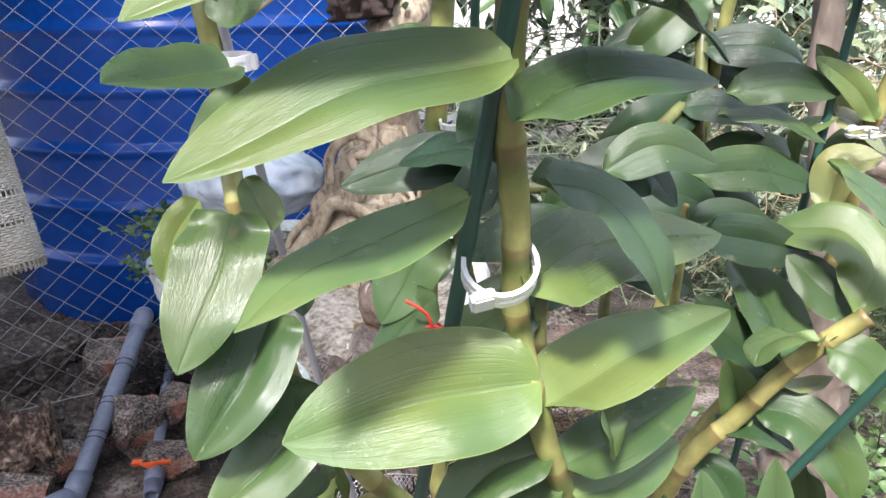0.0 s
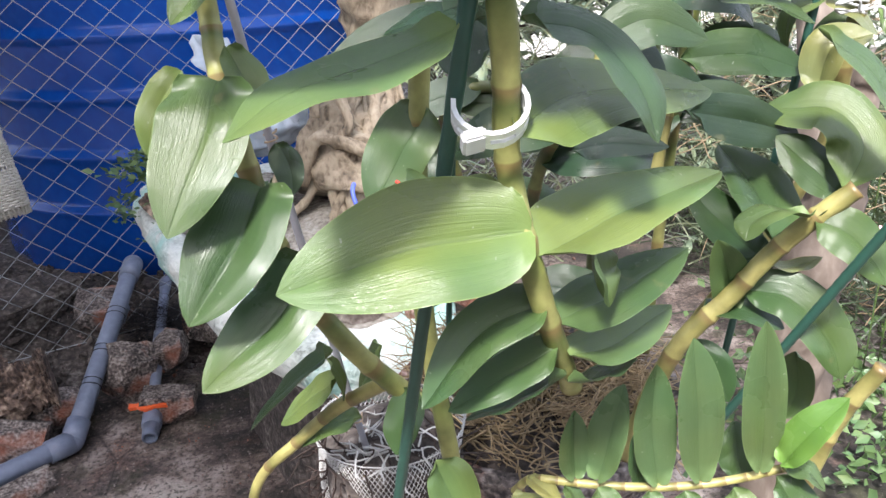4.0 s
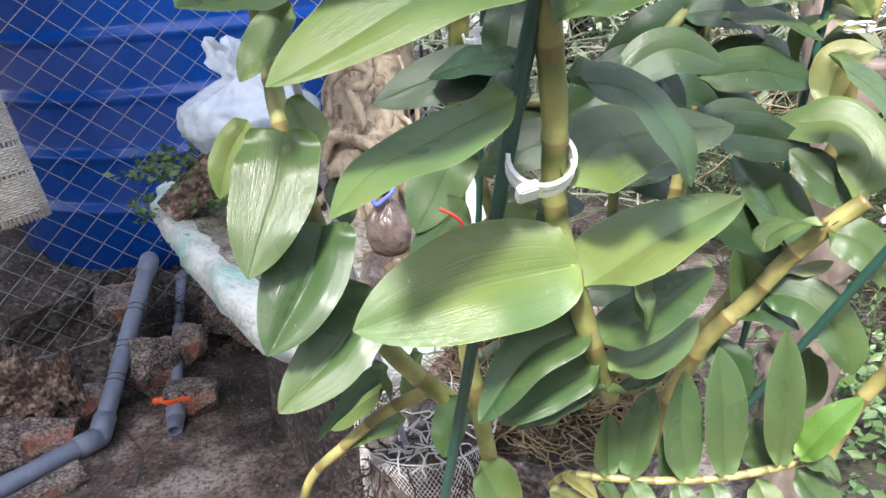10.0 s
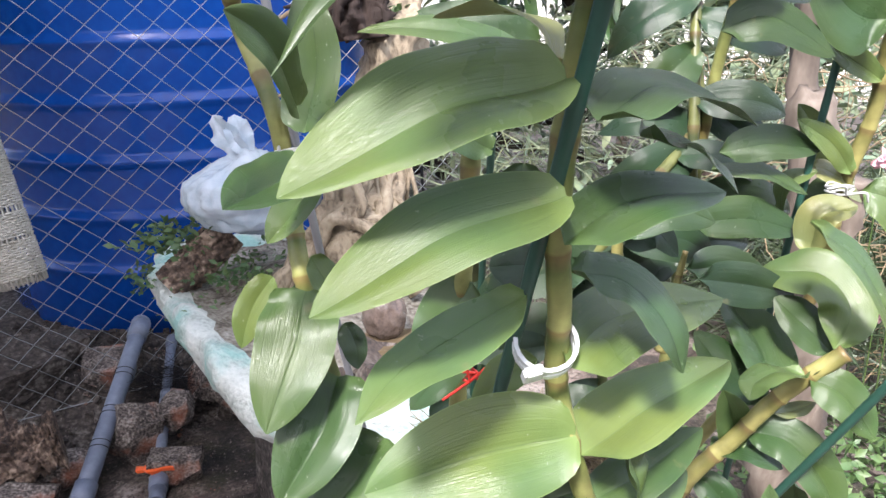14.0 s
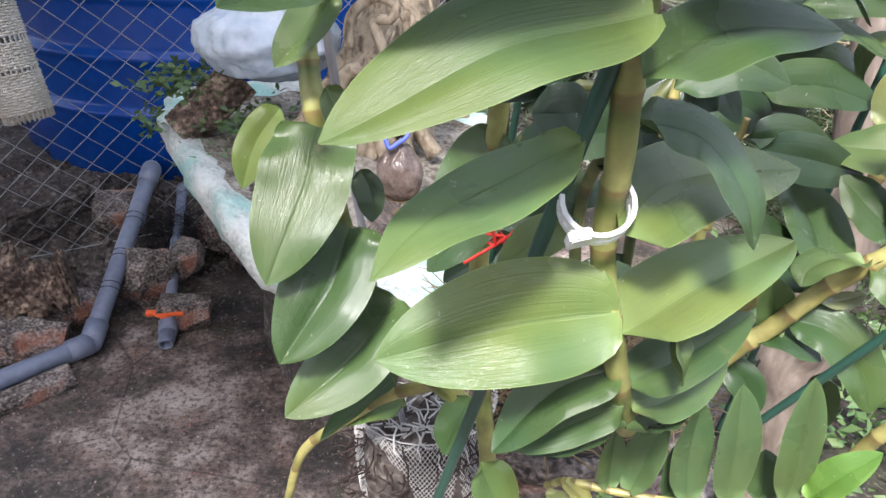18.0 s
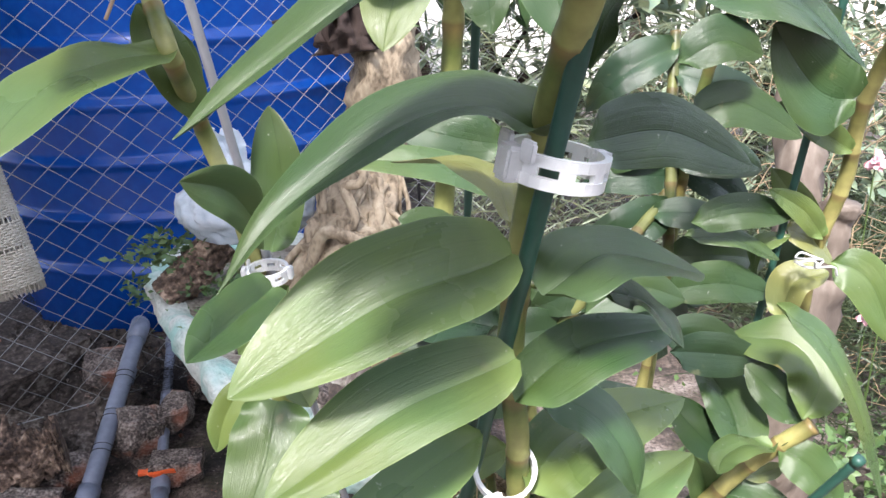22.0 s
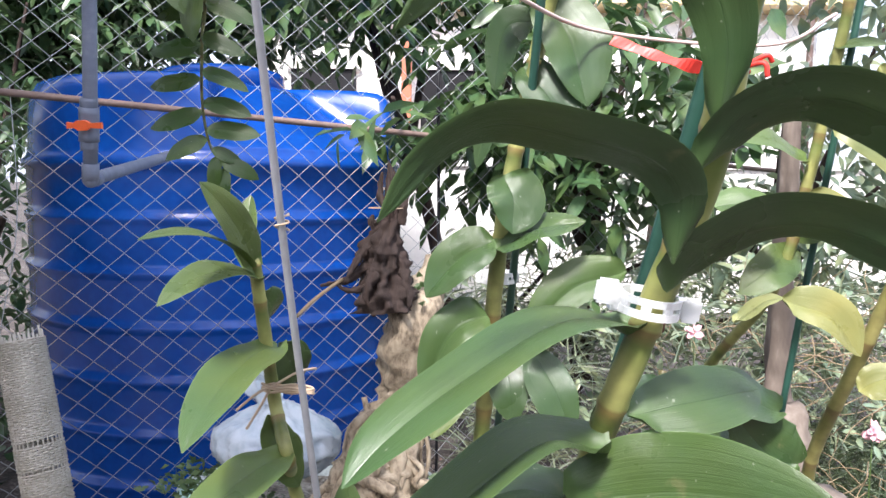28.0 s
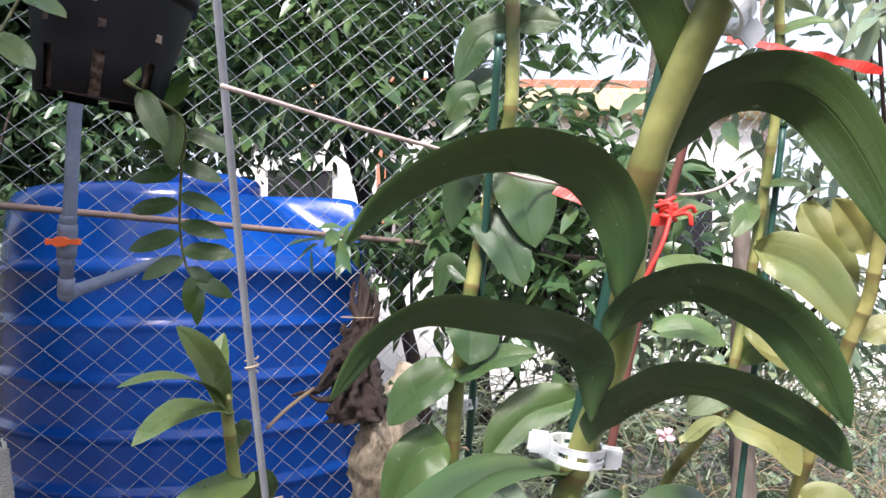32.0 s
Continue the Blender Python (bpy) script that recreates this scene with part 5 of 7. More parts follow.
# ---- crowded canes behind ----
def bush(label, pts, count, size, seed, mats, face=(0, -0.82, 0.5), lean=0.25):
    """A cane with broad leaves set in two rows, left and right, drooping a little."""
    ob = thing("orchid", pts[0], label, "orchid", "orchids in the garden")
    cane(ob, pts, 0.005, 0.004, max(5, count), CANE_DARK)
    line = smooth_line(pts, 60)
    rg = random.Random(seed)
    for k in range(count):
        p = line[min(59, int((k + 0.6) / count * 59))]
        s = 1 if k % 2 else -1
        ln = size * rg.uniform(0.85, 1.15)
        d = Vector((s * rg.uniform(0.75, 1.0), -rg.uniform(0.0, lean), rg.uniform(-0.75, 0.1))).normalized()
        leaf(ob, p, p + d * ln, ln * rg.uniform(0.4, 0.5), (face[0] - 0.15 * s + rg.uniform(-0.4, 0.4), face[1], face[2] + rg.uniform(-0.15, 0.2)), rg.uniform(0.04, 0.22), rg.uniform(0.04, 0.2), mats[k % len(mats)], hook=rg.uniform(-0.05, 0.22), broad=rg.uniform(0.33, 0.5))
    return ob


# shade under the front foliage is painted in through these leaf colours
bush("crowded orchid cane with drooping leaves coloured dark for shade", [(0.15, 0.6, 0.6), (0.16, 0.6, 0.8), (0.195, 0.541, 0.805), (0.196, 0.531, 0.892), (0.201, 0.558, 0.968), (0.206, 0.575, 1.015)], 11, 0.078, 1, (LEAF_SHADED_DEEP, LEAF_SHADED_DEEP, LEAF_SHADED), lean=0.1)
bush("crowded orchid cane behind the front orchid", [(0.1, 0.52, 0.6), (0.09, 0.52, 0.75), (0.124, 0.479, 0.841), (0.198, 0.541, 0.902), (0.206, 0.559, 0.949)], 11, 0.07, 2, (LEAF_SHADED_DEEP, LEAF_SHADED_DEEP), lean=0.1)
bush("orchid cane with broad leaves low on the pot", [(0.06, 0.58, 0.58), (0.05, 0.56, 0.7), (0.03, 0.53, 0.82), (0.098, 0.523, 0.833)], 8, 0.07, 4, (LEAF_SHADED_DEEP, LEAF_SHADED), lean=0.1)


# ---- stakes ----
def stake(label, a, b, r=0.0029):
    ob = thing("garden_stake", a, label, "stake", "green stakes")
    line = [Vector(a).lerp(Vector(b), i / 60) for i in range(61)]
    me = tube_mesh("stake", line, lambda f: r * (1 + 0.05 * math.sin(f * 200)), STAKE, 9)
    solid("shaft", me, ob)
    solid("end_cap", tube_mesh("end_cap", [Vector(b), Vector(b) + (Vector(b) - Vector(a)).normalized() * 0.006], r * 1.18, STAKE, 9), ob)
    return ob


stake("green plastic-coated stake beside the front orchid", (-0.0215, 0.37, 0.546), (0.1142, 0.0358, 1.414), 0.003)
stake("green plastic-coated stake holding up the slender orchid", (0.025, 0.575, 0.62), (0.0563, 0.279, 1.35), 0.0026)
stake("green plastic-coated stake leaning under the yellow cane", (0.193, 0.399, 0.636), (0.238, 0.32, 0.804), 0.0027)
stake("green plastic-coated stake behind the tall orchid", (0.221, 0.495, 0.551), (0.292, 0.42, 1.332), 0.0026)
stick = thing("support_stick", (0.139, 0.336, 1.117), "reddish-brown stick tied with red raffia", "stick")
tube("shaft", [(0.135, 0.338, 1.098), (0.151, 0.311, 1.204), (0.175, 0.283, 1.322)], 0.0028, plain("brown_stick", (0.16, 0.06, 0.045), rough=0.6), stick, n=30, wobble=0.15)


# ---- plant clips ----
def clip(at, turn, size=1.0, wings=False, unlatched=False):
    """A hinged clip: two half rings with windows, a hinge knuckle and two finger tabs."""
    ob = thing("plant_clip", at, "small clear white plastic clip closed round cane and stake", "plant clip", "plant clips")
    m = pose(*at, *turn) @ Matrix.Scale(size, 4)
    def band(name, cx, r, a0, a1, z0, z1, th, n=14):
        verts, faces = [], []
        for i in range(n + 1):
            a = radians(a0 + (a1 - a0) * i / n)
            for rr, zz in ((r, z0), (r + th, z0), (r + th, z1), (r, z1)):
                verts.append(m @ Vector((cx + rr * math.cos(a), rr * math.sin(a), zz)))
        for i in range(n):
            for k in range(4):
                faces.append((i * 4 + k, i * 4 + (k + 1) % 4, i * 4 + 4 + (k + 1) % 4, i * 4 + 4 + k))
        faces += [(3, 2, 1, 0), (n * 4, n * 4 + 1, n * 4 + 2, n * 4 + 3)]
        return solid(name, mesh_of(name, verts, faces, CLIP, smooth=False), ob)
    def block(name, c, s):
        bm = bmesh.new()
        bmesh.ops.create_cube(bm, size=1.0)
        bmesh.ops.bevel(bm, geom=bm.edges[:], offset=0.12, segments=2, affect="EDGES")
        bmesh.ops.transform(bm, matrix=m @ pose(*c) @ Matrix.Diagonal((*s, 1)), verts=bm.verts)
        me = bpy.data.meshes.new(name)
        bm.to_mesh(me)
        bm.free()
        me.materials.append(CLIP)
        return solid(name, me, ob)
    r = 0.0108
    halves = ((-205, 28, "front_half"),) if unlatched else ((-175, -5, "front_half"), (5, 175, "rear_half"))
    for a0, a1, nm in halves:
        band(nm, 0, r, a0, a1, -0.0038, -0.001, 0.0016)
        band("upper_rim", 0, r, a0, a1, 0.0012, 0.0038, 0.0016)
        for k in range(4):
            a = radians(a0 + (a1 - a0) * (k + 0.5) / 4)
            band("bridge", 0, r, math.degrees(a) - 9, math.degrees(a) + 9, -0.002, 0.002, 0.0014, 2)
    if unlatched:
        block("hinge", (-r * 0.78, -r * 0.85, -0.001), (0.008, 0.004, 0.009))
        block("latch", (r * 0.95, r * 0.58, 0.001), (0.003, 0.004, 0.007))
        return ob
    block("hinge", (-r - 0.002, 0, 0), (0.005, 0.006, 0.0085))
    block("latch", (r + 0.002, 0, 0), (0.004, 0.005, 0.0075))
    if wings:
        block("wing", (-r - 0.0065, -0.003, 0.003), (0.009, 0.0016, 0.0095))
        block("wing", (r + 0.005, -0.003, 0.0), (0.0075, 0.0016, 0.0095))
    else:
        block("finger_tab", (-r - 0.001, -0.005, 0.004), (0.0014, 0.005, 0.005))
        block("finger_tab", (-r - 0.001, 0.005, 0.004), (0.0014, 0.005, 0.005))
    return ob


clip((0.041, 0.24, 0.869), (42, -10, 12), 1.05, unlatched=True)
clip((0.052, 0.191, 1.009), (6, 10, 25), 1.22)
clip((0.0695, 0.117, 1.149), (8, 8, 5), 0.85, True)
clip((0.097, 0.049, 1.289), (10, 40, 20), 0.8, True)
clip((-0.063, 0.31, 0.933), (6, 0, 0), 0.8)
clip((0.037, 0.373, 1.126), (2, 0, 0), 0.95)
clip((0.032, 0.374, 0.898), (8, -10, 0), 0.95)
clip((0.073, 0.269, 1.435), (0, 0, 0), 0.6)


# ---- ties, cords and raffia ----
def cord(name, label, pts, r, mat, category, n=40):
    ob = thing(name, pts[0], label, category)
    tube("strand", pts, r, mat, ob, n=n, seg=6, wobble=0.2)
    return ob


def wrap(name, label, at, r, turns, mat, thick=0.0008, tails=((0.02, -0.005, -0.03),), span=(0, 0, 0), pitch=0.0006):
    ob = thing(name, at, label, "tie")
    a = Vector(at)
    half = Vector(span) * 0.5  # reaches over to a second stem
    pts = [a + half * (1 + math.cos(t * 0.9 - 0.8)) + Vector((r * math.cos(t * 0.9), r * math.sin(t * 0.9), t * pitch + 0.0012 * math.sin(t * 2.3))) for t in range(int(turns * 7))]
    tube("loop", pts, thick, mat, ob, n=len(pts) * 3, seg=5)
    for tl in tails:
        b = a + Vector((0, -r, 0.002))
        tube("tail", [b, b + Vector(tl) * 0.5 + Vector((0.003, -0.003, 0.004)), b + Vector(tl)], thick, mat, ob, n=14, seg=5)
    return ob


def ribbon(label, pts, width, mat, twist=1.0):
    """A flat strip of raffia that turns slowly along its run."""
    ob = thing("raffia_ribbon", pts[0], label, "ribbon")
    line, verts, faces = smooth_line([Vector(q) for q in pts], 30), [], []
    for i, q in enumerate(line):
        d = (line[min(i + 1, 29)] - line[max(i - 1, 0)]).normalized()
        side = d.cross(Vector((0, 1, 0))).normalized()
        out = side.cross(d)
        a = twist * (0.5 * math.sin(i * 0.21) + 0.35 * math.sin(i * 0.57 + 1))
        w, t = side * math.cos(a) + out * math.sin(a), out * math.cos(a) - side * math.sin(a)
        h = width * 0.5 * (1 + 0.25 * math.sin(i * 0.8))
        verts += [q + w * h - t * 0.0002, q + w * h + t * 0.0002, q - w * h + t * 0.0002, q - w * h - t * 0.0002]
    for i in range(29):
        faces += [(i * 4 + k, i * 4 + (k + 1) % 4, i * 4 + 4 + (k + 1) % 4, i * 4 + 4 + k) for k in range(4)]
    solid("strip", mesh_of("strip", verts, faces, mat, smooth=False), ob)
    return ob


wrap("string_tie", "pale jute string tying the cane to the rod", (-0.094, 0.295, 1.07), 0.0066, 4, STRING, span=(0.021, -0.02, 0.002), pitch=0.0001, tails=((-0.012, -0.006, -0.022), (0.02, 0.03, 0.004), (-0.018, -0.004, -0.012)))
wrap("raffia_tie", "red raffia string knotted round the second stake", (0.016, 0.356, 0.793), 0.005, 2, RED, 0.0009, ((-0.014, -0.005, 0.022), (-0.016, -0.006, -0.008), (0.008, -0.004, 0.01)))
wrap("raffia_tie", "bright red raffia bow knotted round the brown stick", (0.156, 0.279, 1.247), 0.0045, 3, RED, 0.0014, ((0.013, -0.004, 0.002), (0.01, -0.006, -0.006), (-0.008, 0.004, 0.006), (-0.02, 0.0, -0.045)))
wrap("string_tie", "pale string tied round the slender cane", (0.03, 0.37, 1.09), 0.008, 2, STRING, tails=((0.014, -0.003, 0.004),))
wrap("string_tie", "pale string tied round the tall orchid", (0.251, 0.42, 0.88), 0.008, 2, NET, tails=((0.012, -0.004, -0.004), (-0.012, 0, 0.004)))
cord("cord", "thin faded cord stretched between rod and stick", [(-0.068, 0.143, 1.288), (-0.017, 0.198, 1.283), (0.026, 0.239, 1.279), (0.085, 0.31, 1.274), (0.178, 0.301, 1.265), (0.223, 0.317, 1.286)], 0.0011, PINK_ROPE, "cord")
ribbon("bright red raffia ribbon stretched between the canes", [(0.221, 0.352, 1.38), (0.272, 0.344, 1.367), (0.319, 0.335, 1.353)], 0.0062, RED)
ribbon("red raffia ribbon running to the bow", [(0.093, 0.301, 1.267), (0.125, 0.283, 1.252), (0.156, 0.279, 1.246)], 0.0062, RED)
ribbon("red raffia strip hanging beside the cane", [(0.143, 0.178, 1.395), (0.149, 0.183, 1.369), (0.154, 0.188, 1.339)], 0.0062, RED)


# ---- the pots ----
stand = thing("plant_stand", (0.0, 0.5, 0), "rough concrete block plant stand under the orchid pots", "plant stand")
rough_block("block", (0.02, 0.52, 0.125), (0.26, 0.26, 0.25), mat=CONCRETE, seed=4, rough=0.03, parent=stand)
rough_block("block", (0.02, 0.52, 0.35), (0.24, 0.24, 0.2), mat=CONCRETE, seed=5, rough=0.03, parent=stand)


def net_pot(at, r, h, label):
    ob = thing("net_pot", at, label, "net pot")
    a = Vector(at)
    solid("substrate", lathe_mesh("substrate", [(0.0, 0.0), (r * 0.8, 0.0), (r * 0.95, h * 0.5), (r * 0.95, h * 0.9), (r * 0.6, h * 0.97), (0.0, h)], SOIL, 24, at, 0.2), ob)
    n = 100
    for sgn in (1, -1):
        verts, faces = [], []
        for k in range(n):
            pts = []
            for i in range(9):
                f = i / 8
                ang = 2 * math.pi * k / n + sgn * f * 1.6
                rr = r * (0.84 + 0.18 * f) * (1 + 0.05 * math.sin(3 * ang + 7 * f))
                pts.append(a + Vector((rr * math.cos(ang), rr * math.sin(ang), h * f)))
            me = tube_mesh("strand", pts, 0.00028, NET, 3)
            base = len(verts)
            verts += [v.co.copy() for v in me.vertices]
            faces += [tuple(base + q for q in p.vertices) for p in me.polygons]
            bpy.data.meshes.remove(me)
        solid("net_wall", mesh_of("net_wall", verts, faces, NET), ob)
    ring = [a + Vector((r * 1.03 * math.cos(t * 0.2618), r * 1.03 * math.sin(t * 0.2618), h)) for t in range(25)]
    solid("rim", tube_mesh("rim", ring, 0.0005, NET, 6), ob)
    return ob


net_pot((-0.022, 0.47, 0.45), 0.054, 0.15, "white net pot of dark bark mix on the plant stand")
pot2 = thing("plant_pot", (0.1, 0.56, 0.45), "shallow clay pot packed with dry moss and roots", "plant pot")
solid("bowl", lathe_mesh("bowl", [(0.0, 0.0), (0.09, 0.0), (0.105, 0.04), (0.117, 0.088), (0.0, 0.088)], BRICK, 40, (0.1, 0.57, 0.45)), pot2)
solid("rim", lathe_mesh("rim", [(0.115, 0.082), (0.128, 0.084), (0.132, 0.092), (0.132, 0.106), (0.128, 0.11), (0.118, 0.11), (0.114, 0.1)], BRICK, 40, (0.1, 0.57, 0.45)), pot2)
solid("moss_fill", lathe_mesh("moss_fill", [(0.0, 0.089), (0.116, 0.09), (0.11, 0.1), (0.06, 0.112), (0.0, 0.115)], SOIL, 32, (0.1, 0.57, 0.45), 0.1), pot2)
rng = random.Random(11)


def strands(name, label, boxes, count, r, length, mat, flat=0.5, cat="straw", seed=3, kind="stuff"):
    """Loose strands lying in a box: one mesh."""
    rg = random.Random(seed)
    verts, faces = [], []
    for _ in range(count):
        (x0, x1), (y0, y1), (z0, z1) = boxes
        p = Vector((rg.uniform(x0, x1), rg.uniform(y0, y1), rg.uniform(z0, z1)))
        d = Vector((rg.gauss(0, 1), rg.gauss(0, 1), rg.gauss(0, flat))).normalized()
        step = length * rg.uniform(0.5, 1.4) / 5
        b = len(verts)
        for i in range(6):
            s = d.cross(Vector((0.1, 0.2, 1)) if abs(d.z) < 0.9 else Vector((1, 0, 0))).normalized()
            u = s.cross(d)
            rr = r * (1, 1, 0.95, 0.9, 0.75, 0.35)[i]
            for k in range(3):
                a = k * 2.0944
                verts.append(p + s * rr * math.cos(a) + u * rr * math.sin(a))
            p = p + d * step
            d = (d + Vector((rg.gauss(0, 0.4), rg.gauss(0, 0.4), rg.gauss(0, 0.4 * flat)))).normalized()
        for i in range(5):
            for k in range(3):
                faces.append((b + i * 3 + k, b + i * 3 + (k + 1) % 3, b + i * 3 + 3 + (k + 1) % 3, b + i * 3 + 3 + k))
    ob = solid(name, mesh_of(name, verts, faces, mat))
    return tagged(ob, label, cat, kind=kind)


strands("dry_roots", "tangle of pale dry orchid roots on the pot", ((0.0, 0.2), (0.48, 0.66), (0.545, 0.585)), 1500, 0.0008, 0.055, DRY_ROOT, 0.35, "roots", 5)
strands("white_strands", "shredded white net strands in the pot", ((-0.045, 0.005), (0.42, 0.47), (0.585, 0.615)), 60, 0.0009, 0.03, NET, 0.6, "net", 6)
old = thing("orchid", (-0.025, 0.38, 0.663), "old bare yellow orchid cane hanging over the pot edge", "orchid", "orchids in the garden")
cane(old, [(-0.012, 0.363, 0.696), (-0.044, 0.383, 0.668), (-0.073, 0.391, 0.639), (-0.102, 0.397, 0.606), (-0.118, 0.403, 0.55)], 0.0045, 0.003, 6, CANE_OLD)
strands("coir", "dark shredded coir bulging from the net pot", ((-0.075, 0.03), (0.42, 0.52), (0.5, 0.6)), 700, 0.0009, 0.03, DRIFT, 0.7, "coir", 7)
strands("pale_roots", "pale orchid roots creeping over the pots", ((-0.04, 0.2), (0.41, 0.5), (0.57, 0.6)), 22, 0.0012, 0.045, DRY_ROOT, 0.4, "roots", 9)


hung = thing("hanging_pot", (0.372, 0.52, 1.585), "small purple-black slotted pot hanging from a wire", "hanging pot")
PURPLE = plain("purple_plastic", (0.055, 0.045, 0.075), rough=0.35)
solid("cup", lathe_mesh("cup", [(0.0, 0.0), (0.036, 0.0), (0.04, 0.006), (0.047, 0.09), (0.052, 0.092), (0.052, 0.104), (0.045, 0.104), (0.038, 0.01), (0.0, 0.008)], PURPLE, 28, (0.372, 0.52, 1.585)), hung)
for k in range(10):
    a = 2 * math.pi * (k + 0.3) / 10
    c = Vector((math.cos(a), math.sin(a), 0))
    tube("wall_rib", [Vector((0.372, 0.52, 1.583)) + c * 0.0385, Vector((0.372, 0.52, 1.675)) + c * 0.0475], 0.0034, PURPLE, hung, n=4, seg=6)
for dx in (-0.05, 0.05):
    tube("hanger", [(0.372 + dx, 0.52, 1.688), (0.372, 0.52, 2.0)], 0.0012, WIRE, hung, n=6, seg=5)
rough_block("coir_plug", (0.385, 0.5, 1.545), (0.07, 0.04, 0.036), (10, 22, 10), DRIFT, 77, 0.2, hung, cuts=6, label="brown coir hanging below the pot")
tube("plug_wire", [(0.388, 0.5, 1.55), (0.376, 0.515, 1.588)], 0.0012, WIRE, hung, n=6, seg=5)


# ---- wire fence ----
fence = thing("wire_fence", FENCE_A, "galvanised chain-link fence with a rusty top rail", "fence")
CELL_W, CELL_H, FENCE_LOW, FENCE_HIGH = 0.075, 0.066, 0.02, 2.5
steps = int((FENCE_HIGH - FENCE_LOW) / (CELL_H / 2))
wires = []
for flip in (1, -1):
    zig = [Vector((flip * CELL_W * 0.258 * (1 if i % 2 else -1), 0.0016 * (1 if i % 2 else -1), FENCE_LOW + i * CELL_H / 2)) for i in range(steps + 1)]
    line = []
    for a, b in zip(zig, zig[1:]):
        line += [a.lerp(b, 0.05), a.lerp(b, 0.95)]
    wires.append(tube_mesh("wire", line, 0.00098, WIRE, 5))
ang = math.degrees(math.atan2(FENCE_DIR.y, FENCE_DIR.x))
for i in range(-4, 94):
    p = FENCE_A + FENCE_DIR * (CELL_W * 0.5 * i)
    w = new("wire", wires[i % 2])
    w.matrix_world = pose(p.x, p.y, 0, 0, 0, ang)
    w.parent = fence
    w.matrix_parent_inverse = fence.matrix_world.inverted()
rail_a, rail_b = Vector((-1.018, 1.577, 1.384)), Vector((-0.05, 2.164, 1.335))
tube("top_rail", [rail_a - (rail_b - rail_a) * 0.4, rail_b + (rail_b - rail_a) * 1.6], 0.0085, RUST, fence, n=60, wobble=0.08)
for k in (-0.2, 3.3):
    p = FENCE_A + FENCE_DIR * k + FENCE_OUT * 0.02
    tube("post", [(p.x, p.y, 0.05), (p.x, p.y, 2.52)], 0.014, RUST, fence, n=10, seg=12)
tube("tension_wire", [FENCE_A - FENCE_DIR * 0.2 + Vector((0, 0, 0.07)), FENCE_A + FENCE_DIR * 3.6 + Vector((0, 0, 0.07))], 0.0016, WIRE, fence, n=30, seg=5)
pole = thing("wire_post", (-0.034, 2.246, 0.895), "thin black steel post behind the fence", "post")
tube("shaft", [Vector((-0.034, 2.246, 0.895)) * 1.0, Vector((-0.042, 2.241, 1.571))], 0.005, BLACK_POT, pole, n=8)
pb = Vector((-0.034, 2.246, 0.895))
tube("foot", [(pb.x, pb.y, 0.1), pb], 0.005, BLACK_POT, pole, n=6)


# ---- woven hanging basket ----
basket = thing("hanging_basket", (-0.857, 1.451, 0.472), "whitewashed woven wicker tube basket hanging at the fence", "basket")
b_lo, b_hi, b_r = Vector((-0.858, 1.452, 0.474)), Vector((-0.94, 1.495, 0.85)), 0.047
b_ax = (b_hi - b_lo).normalized()
b_s = b_ax.cross(Vector((0, 1, 0))).normalized()
b_t = b_ax.cross(b_s)
B_LEN, B_RIBS = (b_hi - b_lo).length, 30
for k in range(B_RIBS):
    a = 2 * math.pi * k / B_RIBS
    c = b_s * math.cos(a) + b_t * math.sin(a)
    pts = [b_lo + c * b_r * 0.86 + b_ax * 0.004, b_lo + c * b_r + b_ax * 0.02, b_hi + c * b_r * 0.97 + b_ax * random.Random(k).uniform(-0.01, 0.012)]
    tube("rib", pts, 0.0022, WICKER, basket, n=6, seg=5)
for q in (0.78, 0.62, 0.46, 0.3, 0.14):
    ring = [b_lo + b_ax * (0.004 - 0.008 * (1 - q)) + (b_s * math.cos(k * math.pi / 18) + b_t * math.sin(k * math.pi / 18)) * b_r * q for k in range(37)]
    solid("base_ring", tube_mesh("base_ring", ring, 0.0042, WICKER, 5), basket)
row, h = 0, 0.002
while h < B_LEN - 0.012:
    gap = 0.36 < h / B_LEN < 0.4 or 0.23 < h / B_LEN < 0.26
    if not gap or row % 3 == 0:
        pts = []
        for k in range(B_RIBS * 2 + 1):
            a = math.pi * k / B_RIBS
            rr = b_r * (0.86 if h < 0.01 else 1) + 0.0022 * (1 if (k // 2 + row) % 2 else -1) * (1 if k % 2 == 0 else 0)
            pts.append(b_lo + b_ax * (h + 0.0012 * noise.noise(Vector((k * 0.3, row * 1.7, 0)))) + (b_s * math.cos(a) + b_t * math.sin(a)) * rr)
        solid("weaver", tube_mesh("weaver", pts, 0.0024, WICKER, 5), basket)
    h += 0.0052
    row += 1
tube("hanger", [b_hi + b_s * 0.045, b_hi + Vector((-0.03, 0.06, 0.25)), b_hi + Vector((-0.06, 0.1, 0.55))], 0.0012, WIRE, basket, n=14, seg=5)


